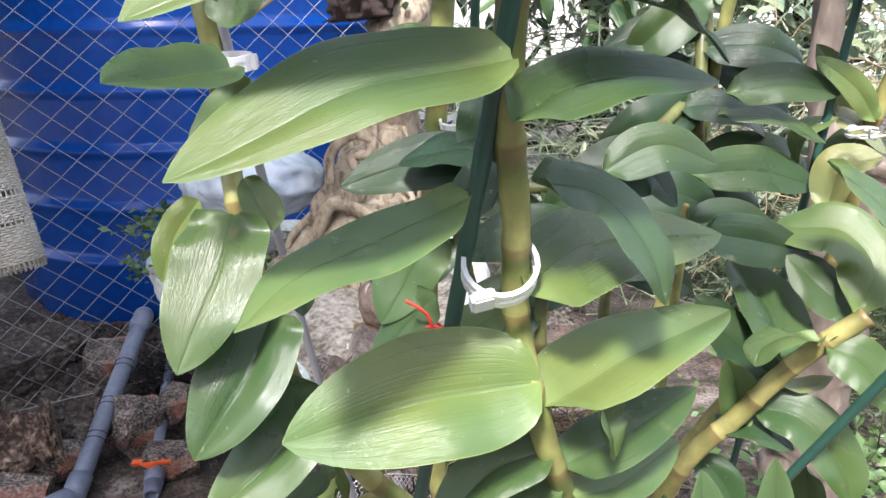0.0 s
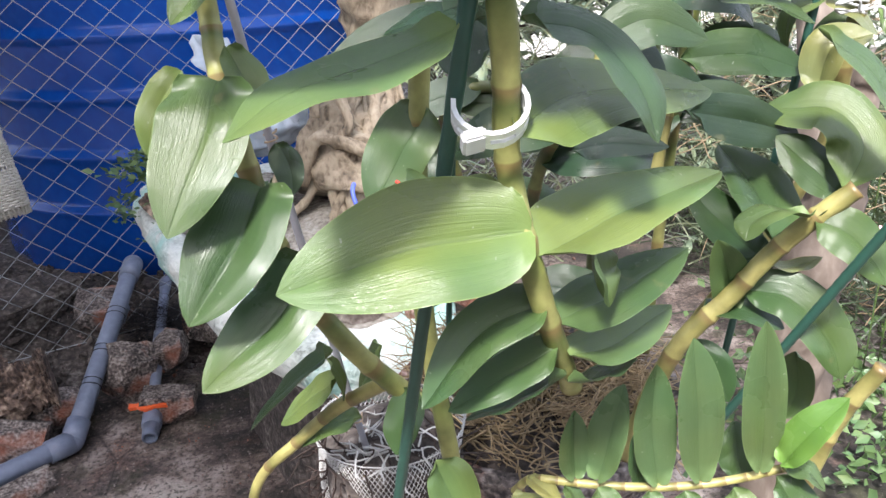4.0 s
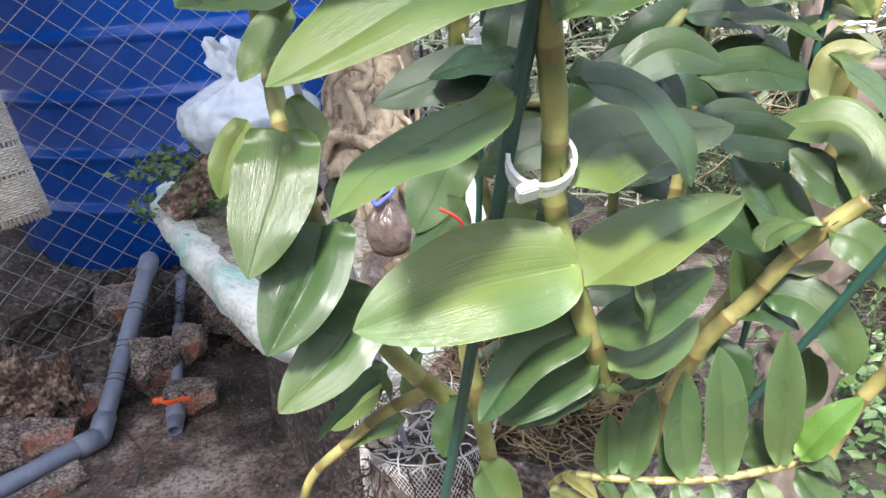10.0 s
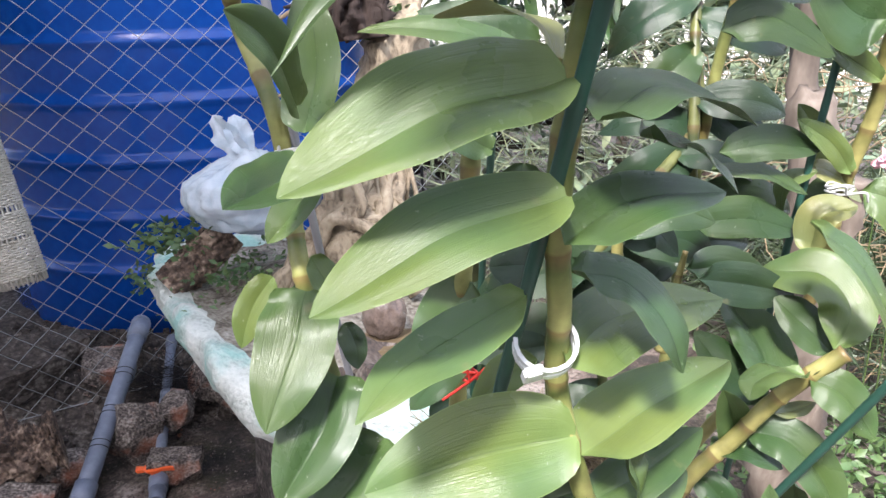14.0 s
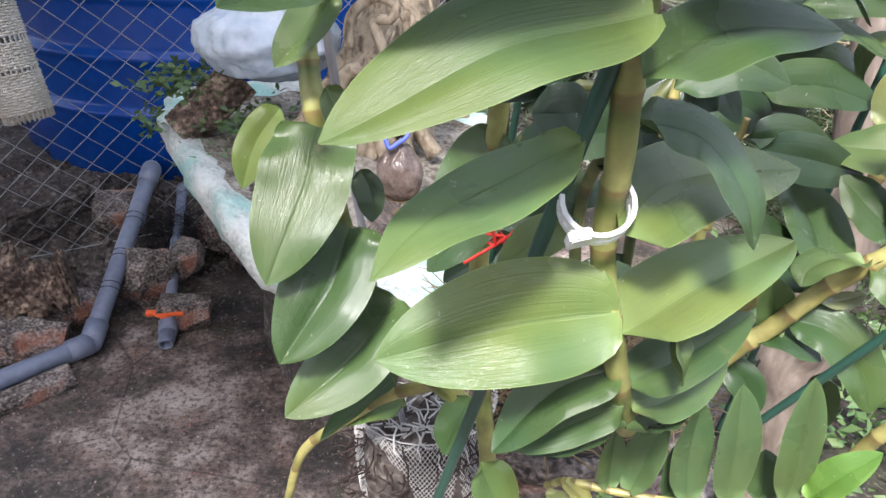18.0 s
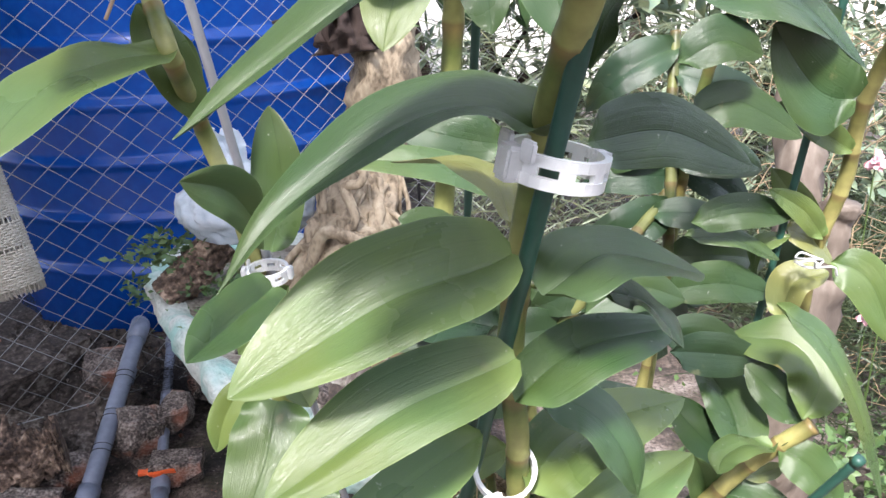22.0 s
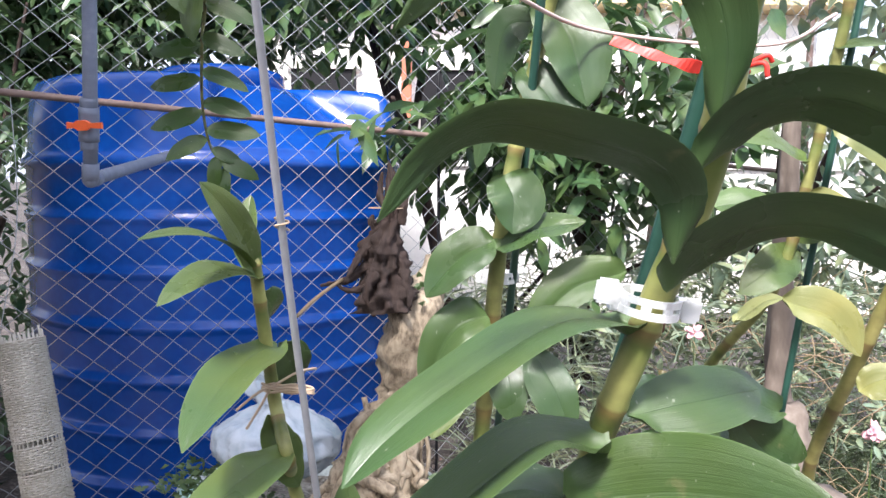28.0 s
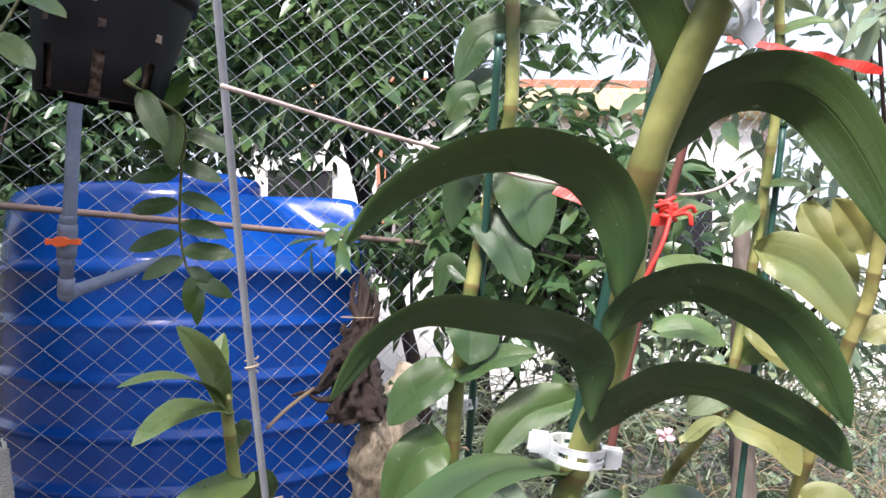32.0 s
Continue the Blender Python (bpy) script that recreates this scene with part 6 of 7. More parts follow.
# ---- pipes ----
def pipe_run(name, label, pts, r, rims):
    ob = thing(name, pts[-1], label, "pipe")
    for a, b in zip(pts, pts[1:]):
        a, b = Vector(a), Vector(b)
        tube("pipe", [a, b], r, PVC, ob, n=6, seg=20)
    for p in pts[1:-1]:
        bm = bmesh.new()
        bmesh.ops.create_uvsphere(bm, u_segments=20, v_segments=12, radius=r * 1.16)
        bmesh.ops.translate(bm, verts=bm.verts, vec=Vector(p))
        me = bpy.data.meshes.new("elbow")
        bm.to_mesh(me)
        bm.free()
        me.materials.append(PVC)
        me.polygons.foreach_set("use_smooth", [True] * len(me.polygons))
        el = solid("elbow", me, ob)
        k = [Vector(q) for q in pts].index(Vector(p))
        for q in (Vector(pts[k - 1]), Vector(pts[k + 1])):
            d = (q - Vector(p)).normalized()
            tube("collar", [Vector(p), Vector(p) + d * r * 2.4], r * 1.2, PVC, ob, n=3, seg=20)
    for a, b in rims:
        tube("socket", [a, b], r * 1.14, PVC, ob, n=4, seg=20)
    return ob


def valve(ob, at, along, handle, r):
    """A ball valve on a pipe: body, two unions and an orange lever."""
    at, along, handle = Vector(at), Vector(along).normalized(), Vector(handle).normalized()
    body = tube("valve_body", [at - along * r * 2.6, at + along * r * 2.6], r * 1.5, PVC, ob, n=6, seg=20)
    tube("union", [at - along * r * 4, at - along * r * 2.4], r * 1.3, PVC, ob, n=4, seg=16)
    tube("union", [at + along * r * 2.4, at + along * r * 4], r * 1.3, PVC, ob, n=4, seg=16)
    front = (Vector((0, -1, 0.4)) - along * Vector((0, -1, 0.4)).dot(along)).normalized()
    lev = at + front * r * 1.7
    side = handle.cross(front).normalized()
    edge = [(-2.4, 0.5), (-1.3, 0.36), (-0.7, 0.75), (0.7, 0.75), (1.3, 0.36), (3.2, 0.46)]
    rim = [(f, w) for f, w in edge] + [(f, -w) for f, w in edge[::-1]]
    lv = [lev + handle * f * r + side * w * r + front * z * r for z in (-0.05, 0.55) for f, w in rim]
    k = len(rim)
    lf = [tuple(range(k))[::-1], tuple(range(k, 2 * k))] + [(i, (i + 1) % k, k + (i + 1) % k, k + i) for i in range(k)]
    solid("lever", mesh_of("lever", lv, lf, ORANGE, smooth=False), body)["label"] = "orange plastic lever"
    tube("lever_boss", [at + front * r * 1.2, at + front * r * 2.1], r * 0.8, ORANGE, body, n=4, seg=14)


big = pipe_run("drain_pipe", "thick grey plastic pipe bending across the slab", [(-0.831, 1.925, 0.176), (-0.76, 1.762, 0.24), (-0.754, 1.307, 0.03), (-0.952, 1.081, 0.03)], 0.02, [((-0.767, 1.662, 0.17), (-0.766, 1.624, 0.155))])
small = pipe_run("tap_pipe", "thin grey plastic pipe ending in an orange-levered valve", [(-0.74, 1.93, 0.125), (-0.725, 1.859, 0.15), (-0.674, 1.63, 0.09), (-0.609, 1.347, 0.02)], 0.0125, [])
vd = Vector((-0.609, 1.347, 0.02)) - Vector((-0.674, 1.63, 0.09))
end = lathe_mesh("open_socket", [(0.0, -0.004), (0.0115, -0.004), (0.0115, 0.016), (0.012, 0.018), (0.0158, 0.018), (0.0163, 0.016), (0.0163, -0.014), (0.0, -0.014)], PVC, 28)
end.transform(Matrix.Translation((-0.609, 1.347, 0.02)) @ Vector((0, 0, 1)).rotation_difference(vd).to_matrix().to_4x4())
solid("open_socket", end, small)
for f in (0.3, 0.52, 0.7):
    q = Vector((-0.76, 1.762, 0.24)).lerp(Vector((-0.754, 1.307, 0.03)), f)
    bd = Vector((0.006, -0.455, -0.21)).normalized()
    u = bd.cross(Vector((1, 0, 0))).normalized()
    tube("wire_tie", [q + bd * 0.0012 * k + (Vector((1, 0, 0)) * math.cos(k * 0.5) + u * math.sin(k * 0.5)) * 0.0212 for k in range(26)], 0.0009, BLACK_POT, big, n=60, seg=5)
valve(small, (-0.621, 1.401, 0.03), vd, (1, 0.1, 0), 0.014)
riser = pipe_run("riser_pipe", "upright grey plastic pipe with valve and elbow before the tank", [(-0.481, 0.916, 1.882), (-0.549, 1.03, 1.188), (-0.602, 1.588, 1.256)], 0.0105, [])
valve(riser, (-0.543, 1.017, 1.271), Vector((-0.481, 0.916, 1.882)) - Vector((-0.549, 1.03, 1.188)), (1, -0.1, 0), 0.0098)


strands("plastic_net", "crumpled black plastic net bunched between the pipes", ((-0.755, -0.63), (1.66, 1.73), (0.07, 0.15)), 300, 0.0006, 0.1, BLACK_POT, 0.6, "net", 31)


# ---- rubble, bricks and logs ----
def log(name, label, pts, r, mat, seg=20, wob=0.35, n=30, cat="log", furrow=0.2, crisp=False):
    ob = thing(name, pts[0], label, cat)
    line = smooth_line(pts, n) if len(pts) > 2 else [Vector(pts[0]).lerp(Vector(pts[1]), i / (n - 1)) for i in range(n)]
    me = tube_mesh(name, line, r, mat, seg, wobble=wob)
    for v in me.vertices:
        # furrowed bark running along the wood
        i, k = divmod(v.index, seg)
        a = 2 * math.pi * k / seg
        g = noise.noise(Vector((math.cos(a) * 3.2, math.sin(a) * 3.2, i * 0.12))) + 0.6 * noise.noise(Vector((math.cos(a) * 8, math.sin(a) * 8, i * 0.3)))
        v.co += (v.co - line[i]) * furrow * g
    if crisp:
        me.polygons.foreach_set("use_smooth", [False] * len(me.polygons))
    solid("wood", me, ob)
    return ob


def broken_block(name, at, size, turn, mat, seed):
    """A brick knocked to a stump: corners struck off in flat breaks, faces pitted."""
    rg = random.Random(seed * 7 + 1)
    bm = bmesh.new()
    bmesh.ops.create_cube(bm, size=1.0)
    for k in range(6):
        n = Vector((rg.choice((-1, 1)) * rg.uniform(0.3, 1), rg.choice((-1, 1)) * rg.uniform(0.3, 1), rg.choice((-1, 1)) * rg.uniform(0.2, 1))).normalized()
        cut = bmesh.ops.bisect_plane(bm, geom=bm.verts[:] + bm.edges[:] + bm.faces[:], plane_co=n * rg.uniform(0.47, 0.62), plane_no=n, clear_outer=True)
        rim = [e for e in cut["geom_cut"] if isinstance(e, bmesh.types.BMEdge)]
        if len(rim) > 2:
            bmesh.ops.contextual_create(bm, geom=rim)
    bmesh.ops.triangulate(bm, faces=bm.faces[:])
    bmesh.ops.subdivide_edges(bm, edges=bm.edges[:], cuts=4, use_grid_fill=True)
    small, off = min(size), Vector((seed * 3.7, seed * 1.3, 0))
    for v in bm.verts:
        p = Vector((v.co.x * size[0], v.co.y * size[1], v.co.z * size[2]))
        v.co = p + noise.noise_vector(p * 38 + off) * small * 0.07 + noise.noise_vector(p * 110 + off) * small * 0.045
    bmesh.ops.triangulate(bm, faces=bm.faces[:])
    me = bpy.data.meshes.new(name)
    bm.to_mesh(me)
    bm.free()
    me.materials.append(mat)
    ob = new(name, me)
    ob.matrix_world = pose(*at, *turn)
    return ob


for pt, size, turn, seed, mat in (
    ((-0.709, 1.51, 0.07), (0.1, 0.085, 0.12), (25, 20, 35), 1, BRICK), ((-0.638, 1.586, 0.09), (0.075, 0.1, 0.06), (10, -8, 12), 2, BRICK),
    ((-0.592, 1.425, 0.035), (0.11, 0.06, 0.07), (0, 4, 8), 3, BRICK), ((-0.598, 1.746, 0.1), (0.08, 0.1, 0.1), (10, 30, 40), 4, BRICK),
    ((-0.502, 1.708, 0.06), (0.2, 0.09, 0.075), (0, 5, -22), 5, BRICK), ((-0.834, 1.428, 0.04), (0.13, 0.08, 0.07), (0, 0, 20), 6, BRICK),
    ((-0.897, 1.304, 0.04), (0.18, 0.1, 0.08), (0, 6, 12), 7, BRICK),
    ((-0.81, 1.155, 0.01), (0.17, 0.045, 0.04), (0, 0, 49), 9, BRICK), ((-0.991, 1.761, 0.16), (0.14, 0.1, 0.08), (0, 0, 50), 10, SOIL),
    ((-1.03, 1.664, 0.16), (0.16, 0.12, 0.12), (20, 0, 50), 12, SOIL), ((-0.863, 1.746, 0.125), (0.1, 0.1, 0.07), (20, 0, 10), 13, BRICK)):
    ob = broken_block("broken_brick", pt, size, turn, mat, seed)
    tagged(ob, "broken mortar-stained brick lying on the rubble bank" if mat is BRICK else "dark soil-covered lump of rubble on the bank", "brick", "bricks on the bank")
log("log", "rotting bark-covered log lying on broken bricks", [(-1.052, 1.395, 0.11), (-0.895, 1.377, 0.11), (-0.826, 1.415, 0.12)], lambda f: 0.06 * (0.9 + 0.2 * math.sin(f * 7)), BARK, 48, 0.4, 110, furrow=0.42, crisp=True)


def scatter(name, label, count, area, size, mat, seed, cat="rubble"):
    """Small stones strewn over the ground: one mesh."""
    rg = random.Random(seed)
    verts, faces = [], []
    for _ in range(count):
        x, y = area(rg)
        s = size * rg.uniform(0.35, 1.5)
        c = Vector((x, y, ground_height(x, y) + s * 0.25))
        b = len(verts)
        rot = Euler((rg.random() * 6, rg.random() * 6, rg.random() * 6)).to_matrix()
        for q in ((1, 0, 0), (-1, 0, 0), (0, 1, 0), (0, -1, 0), (0, 0, 0.8), (0, 0, -0.8), (0.6, 0.6, 0.5), (-0.6, 0.5, -0.5)):
            verts.append(c + rot @ (Vector(q) * s * rg.uniform(0.5, 0.9)))
        for f in ((0, 2, 4), (2, 1, 4), (1, 3, 4), (3, 0, 4), (2, 0, 5), (1, 2, 5), (3, 1, 5), (0, 3, 5), (0, 6, 2), (6, 4, 2), (1, 7, 5), (7, 2, 5)):
            faces.append(tuple(b + k for k in f))
    ob = solid(name, mesh_of(name, verts, faces, mat, smooth=False))
    return tagged(ob, label, cat, kind="stuff")


def along_bank(lo, hi, spread):
    return lambda rg: (lambda p: (p.x, p.y))(FENCE_A + FENCE_DIR * rg.uniform(-0.3, 2.0) + FENCE_OUT * rg.uniform(lo, hi))


scatter("rubble", "dark rubble and broken stones on the bank", 1800, along_bank(-0.16, 0.45, 1), 0.015, SOIL, 21)
scatter("rubble", "small pale stones and brick chips on the bank", 1800, along_bank(-0.18, 0.4, 1), 0.0085, BRICK, 22)
scatter("gravel", "loose grit strewn over the slab", 2600, lambda rg: (rg.uniform(-1.05, 0.2), rg.uniform(0.75, 1.6)), 0.0032, BRICK, 23, "gravel")


# ---- rockwork tray with the root-over-rock tree ----
R0 = random.Random(17)
TRAY = Vector((-0.12, 1.35, 0.0))
tray = thing("rock_planter", (TRAY.x, TRAY.y, 0.0), "rough turquoise-white painted rockwork planter tray", "planter")
outline = smooth_line([(-0.61, 1.46, 0), (-0.48, 1.23, 0), (-0.37, 1.04, 0), (-0.27, 0.93, 0), (-0.1, 0.84, 0), (0.03, 0.93, 0), (0.08, 1.2, 0), (0.07, 1.48, 0), (-0.1, 1.66, 0), (-0.4, 1.68, 0), (-0.59, 1.6, 0), (-0.61, 1.46, 0)], 133)[:-1]
verts, faces, seg = [], [], len(outline)
centre = Vector((-0.2, 1.3, 0))
prof = [(0.5, 0.0), (0.46, 0.2), (0.5, 0.33), (0.78, 0.37), (0.93, 0.42), (0.99, 0.455), (1.0, 0.482), (0.985, 0.5), (0.95, 0.507), (0.89, 0.505), (0.82, 0.495), (0.72, 0.485), (0.6, 0.49), (0.4, 0.51), (0.2, 0.53), (0.0, 0.535)]
for i, (r, z) in enumerate(prof):
    for k, o in enumerate(outline):
        p = centre + (o - centre) * r
        lump = noise.fractal(Vector((p.x * 11, p.y * 11, z * 14)), 1.0, 2.0, 4)
        out = (o - centre).normalized() * (0.022 * lump if 2 < i < 11 else 0.006 * lump)
        dip = 0.05 * min(1.0, max(0.0, (1.03 - p.y) / 0.14)) if i > 2 else 0.0  # the front lip sags
        verts.append(p + out + Vector((0, 0, z - dip + (0.014 * noise.noise(Vector((p.x * 17, p.y * 17, z * 9))) if i > 2 else 0))))
for i in range(len(prof) - 1):
    for k in range(seg):
        k2 = (k + 1) % seg
        faces.append((i * seg + k, i * seg + k2, (i + 1) * seg + k2, (i + 1) * seg + k))
for nm, lo, hi, mt in (("pedestal", 0, 2, SOIL), ("rim", 2, 10, ROCK), ("inner_bed", 10, 15, RUBBLE_BED)):
    solid(nm, mesh_of(nm, verts[lo * seg : (hi + 1) * seg], [tuple(q - lo * seg for q in f) for f in faces[lo * seg : hi * seg]], mt), tray)
for k in range(26):
    aa, rr = R0.uniform(2.6, 5.2), R0.uniform(0.2, 0.8)
    rough_block("stone", (TRAY.x + 0.42 * rr * math.cos(aa), TRAY.y - 0.06 + 0.36 * rr * math.sin(aa), 0.462), (R0.uniform(0.02, 0.06), R0.uniform(0.02, 0.05), R0.uniform(0.015, 0.04)), (R0.uniform(0, 90), R0.uniform(0, 90), R0.uniform(0, 90)), (SOIL, BRICK, ROCK)[k % 3], 90 + k, 0.18, tray)
log("log", "short weathered log lying on the rock planter", [(-0.502, 1.308, 0.505), (-0.45, 1.333, 0.55), (-0.396, 1.362, 0.598)], 0.037, BARK, 44, 0.06, 60, furrow=0.24, crisp=True)

bonsai = thing("bonsai_tree", (TRAY.x + 0.05, TRAY.y - 0.03, 0.44), "pale gnarled ficus trunk with looping roots in the rock planter", "tree")
t0, t1, t2, t3 = Vector((-0.142, 1.254, 0.544)), Vector((-0.121, 1.308, 0.666)), Vector((-0.087, 1.366, 0.769)), Vector((-0.061, 1.329, 0.929))
t4 = Vector((-0.024, 1.379, 1.042))
tube("trunk", [t0, t1, t2, t3, t4], lambda f: 0.085 - 0.055 * f + 0.012 * math.sin(f * 11), TRUNK, bonsai, n=40, seg=28, wobble=0.4)
R = random.Random(8)
for k in range(13):
    f = R.uniform(-1, 1)
    top = t1.lerp(t2, R.uniform(0, 0.9)) + Vector((f * 0.06, -0.06 + abs(f) * 0.03, 0))
    low = t0 + Vector((f * 0.16 + R.uniform(-0.03, 0.03), -0.08 + abs(f) * 0.05, -0.03))
    mid = top.lerp(low, 0.5) + Vector((R.uniform(-0.035, 0.035), -0.02, R.uniform(-0.02, 0.02)))
    tube("root", [top, top.lerp(mid, 0.5) + Vector((R.uniform(-0.02, 0.02), -0.015, 0)), mid, low.lerp(mid, 0.4) + Vector((R.uniform(-0.02, 0.02), 0, 0)), low], R.uniform(0.006, 0.014), TRUNK, bonsai, n=22, seg=9, wobble=0.4)
for k in range(20):
    f = R.uniform(-1, 1)
    top = t1.lerp(t2, R.uniform(-0.3, 1.1)) + Vector((f * 0.08, -0.085 + abs(f) * 0.03, 0))
    low = top + Vector((R.uniform(-0.05, 0.05), -0.01, -R.uniform(0.07, 0.16)))
    tube("root", [top, top.lerp(low, 0.35) + Vector((R.uniform(-0.025, 0.025), -0.012, 0)), top.lerp(low, 0.7) + Vector((R.uniform(-0.025, 0.025), -0.012, 0)), low], R.uniform(0.0025, 0.006), TRUNK, bonsai, n=18, seg=6, wobble=0.3)
lp = [(-0.177, 1.21, 0.69), (-0.172, 1.218, 0.741), (-0.135, 1.217, 0.769), (-0.103, 1.214, 0.759), (-0.11, 1.207, 0.739), (-0.137, 1.214, 0.732), (-0.12, 1.197, 0.682), (-0.15, 1.194, 0.645)]
tube("looped_root", lp, 0.0085, TRUNK, bonsai, n=44, seg=12, wobble=0.3)
tube("looped_root", [(-0.093, 1.191, 0.634), (-0.139, 1.188, 0.656), (-0.178, 1.197, 0.654), (-0.208, 1.204, 0.583)], 0.012, TRUNK, bonsai, n=30, seg=10, wobble=0.3)
tube("looped_root", [(-0.045, 1.197, 0.651), (0.002, 1.182, 0.639), (0.011, 1.177, 0.596)], 0.01, TRUNK, bonsai, n=30, seg=10, wobble=0.3)

drift = thing("driftwood", (-0.1, 1.309, 0.933), "dark splintered driftwood stump standing over the tree", "driftwood")
d0, d1, d2 = Vector((-0.118, 1.291, 0.947)), Vector((-0.117, 1.294, 1.083)), Vector((-0.115, 1.3, 1.235))
tube("stump", [d0, Vector((-0.123, 1.294, 1.021)), d1, Vector((-0.106, 1.298, 1.164)), d2], lambda f: 0.04 * (1 - f) ** 1.5 + 0.011 * (1 - f ** 6) + 0.006 * math.sin(f * 17) * (1 - f), DRIFT, drift, n=90, seg=36, wobble=0.75, freq=60, grain=2.4)
for a, b, c, r in (((-0.148, 1.296, 1.037), (-0.187, 1.271, 1.009), (-0.232, 1.239, 1.001), 0.011), ((-0.136, 1.304, 1.083), (-0.164, 1.279, 1.054), (-0.185, 1.252, 1.015), 0.012), ((-0.095, 1.299, 1.051), (-0.079, 1.272, 1.012), (-0.069, 1.254, 0.962), 0.016), ((-0.135, 1.264, 1.024), (-0.149, 1.247, 0.986), (-0.135, 1.25, 0.944), 0.012), ((-0.092, 1.289, 1.113), (-0.082, 1.287, 1.159), (-0.089, 1.295, 1.204), 0.009), ((-0.137, 1.298, 1.104), (-0.144, 1.29, 1.117), (-0.143, 1.292, 1.13), 0.009), ((-0.131, 1.27, 1.003), (-0.181, 1.258, 0.99), (-0.21, 1.25, 1.007), 0.007), ((-0.114, 1.283, 1.134), (-0.129, 1.289, 1.17), (-0.126, 1.295, 1.21), 0.008)):
    tube("splinter", [a, b, c], lambda f, r=r: r * (1 - 0.8 * f), DRIFT, drift, n=30, seg=14, wobble=1.0, freq=90, grain=2.0)
tube("wire_binding", [d1 + Vector((0.034 * math.cos(t * 0.7), 0.034 * math.sin(t * 0.7), 0.06)) for t in range(10)], 0.0009, STRING, drift, n=30, seg=5)
tube("stalk", [(-0.196, 1.261, 1.011), (-0.232, 1.196, 0.985), (-0.256, 1.141, 0.961)], 0.0035, STRAW, drift, "thin pale dry stalk", n=12, seg=6)


# ---- plastic bags ----
def bag(name, label, at, size, mat, seed, neck=True, knot=None):
    ob = thing(name, (at[0], at[1], at[2] - size[2] * 0.5), label, "plastic bag")
    bm = bmesh.new()
    bmesh.ops.create_icosphere(bm, subdivisions=5, radius=1.0)
    o = Vector((seed * 3.1, seed * 1.7, 0))
    for v in bm.verts:
        d = v.co.normalized()
        cre = abs(noise.noise(d * 1.8 + o)) * 0.2 + abs(noise.noise(Vector((d.x * 6, d.y * 6, d.z * 2)) + o)) * 0.1 + abs(noise.noise(Vector((d.x * 15, d.y * 15, d.z * 5)) + o)) * 0.05
        pull = 1.0
        if neck and d.z > 0.35:
            pull = 1 - (d.z - 0.35) * 0.75
        v.co = Vector((d.x * pull, d.y * pull, d.z * (1.12 if d.z > 0 else 0.85))) * (1.1 - cre)
        v.co = Vector((v.co.x * size[0], v.co.y * size[1], v.co.z * size[2])) + Vector(at)
    me = bpy.data.meshes.new("film")
    bm.to_mesh(me)
    bm.free()
    me.materials.append(mat)
    me.polygons.foreach_set("use_smooth", [True] * len(me.polygons))
    solid("film", me, ob)
    if knot:
        tip = Vector(knot)
        top = Vector(at) + Vector((0, 0, size[2] * 0.95))
        for s in (-1, 1):
            leaf_me = leaf_mesh(top, tip + Vector((0.02 * s, 0, 0)), 0.05, (0.2 * s, -1, 0.1), 0.05, 0.3, mat, n=10, m=6, wave=0.5)
            solid("tied_neck", leaf_me, ob)
    return ob


bag("plastic_bag", "knotted pale translucent plastic bag resting on the planter", (-0.338, 1.342, 0.668), (0.122, 0.09, 0.078), BAG, 3, True, (-0.389, 1.392, 0.814))
soilbag = bag("plastic_bag", "small clear bag of dark soil tied with a blue strip", (-0.085, 1.073, 0.535), (0.034, 0.03, 0.05), plain("soil_in_bag", (0.16, 0.12, 0.1), rough=0.25, vary=0.5), 5)
tube("blue_tie", [(-0.106, 1.075, 0.615), (-0.107, 1.06, 0.606), (-0.1, 1.052, 0.586), (-0.088, 1.054, 0.591), (-0.072, 1.06, 0.604), (-0.08, 1.076, 0.617)], 0.0035, BLUE_TIE, soilbag, "bright blue plastic strip", n=30, seg=6)
rough_block("broken_brick", (-0.08, 1.06, 0.474), (0.1, 0.08, 0.05), (0, 0, 8), plain("mossy_brick", (0.17, 0.125, 0.07), vary=0.4, scale=20), 31, 0.08)
tagged(scene.collection.objects[-1], "mossy yellow-brown brick under the soil bag", "brick", "bricks on the bank")
ped = thing("stone_heap", (-0.1, 1.0, 0.45), "heap of pale stones and mortar lumps under the brick", "stones")
for k in range(16):
    p = Vector((-0.105, 0.99, 0.458)) + Vector((R.uniform(-0.13, 0.16), R.uniform(-0.06, 0.1), R.uniform(-0.005, 0.02)))
    rough_block("stone", p, (R.uniform(0.03, 0.07), R.uniform(0.03, 0.06), R.uniform(0.03, 0.05)), (R.uniform(0, 90), R.uniform(0, 90), R.uniform(0, 90)), (CONCRETE, BRICK, ROCK)[k % 3], 40 + k, 0.14, ped)


# ---- hanging pot with trailing plant ----
POT_AT, POT_TURN = Vector((-0.326, 0.652, 1.536)), (4, 8, 0)
hpot = thing("hanging_pot", POT_AT, "black slotted plastic pot hanging on wires, lettered in white", "plant pot")
pm = pose(*POT_AT, *POT_TURN) @ Matrix.Scale(1.05, 4)
prof = [(0.058, -0.128), (0.061, -0.128), (0.0655, -0.09), (0.0665, -0.085), (0.0735, -0.05), (0.079, -0.022), (0.079, -0.018), (0.0835, -0.018), (0.085, 0.0), (0.081, 0.0), (0.078, -0.016), (0.058, -0.124)]
verts, faces, seg = [], [], 72
for r, z in prof:
    for k in range(seg):
        a = 2 * math.pi * k / seg
        verts.append(pm @ Vector((r * math.cos(a), r * math.sin(a), z)))
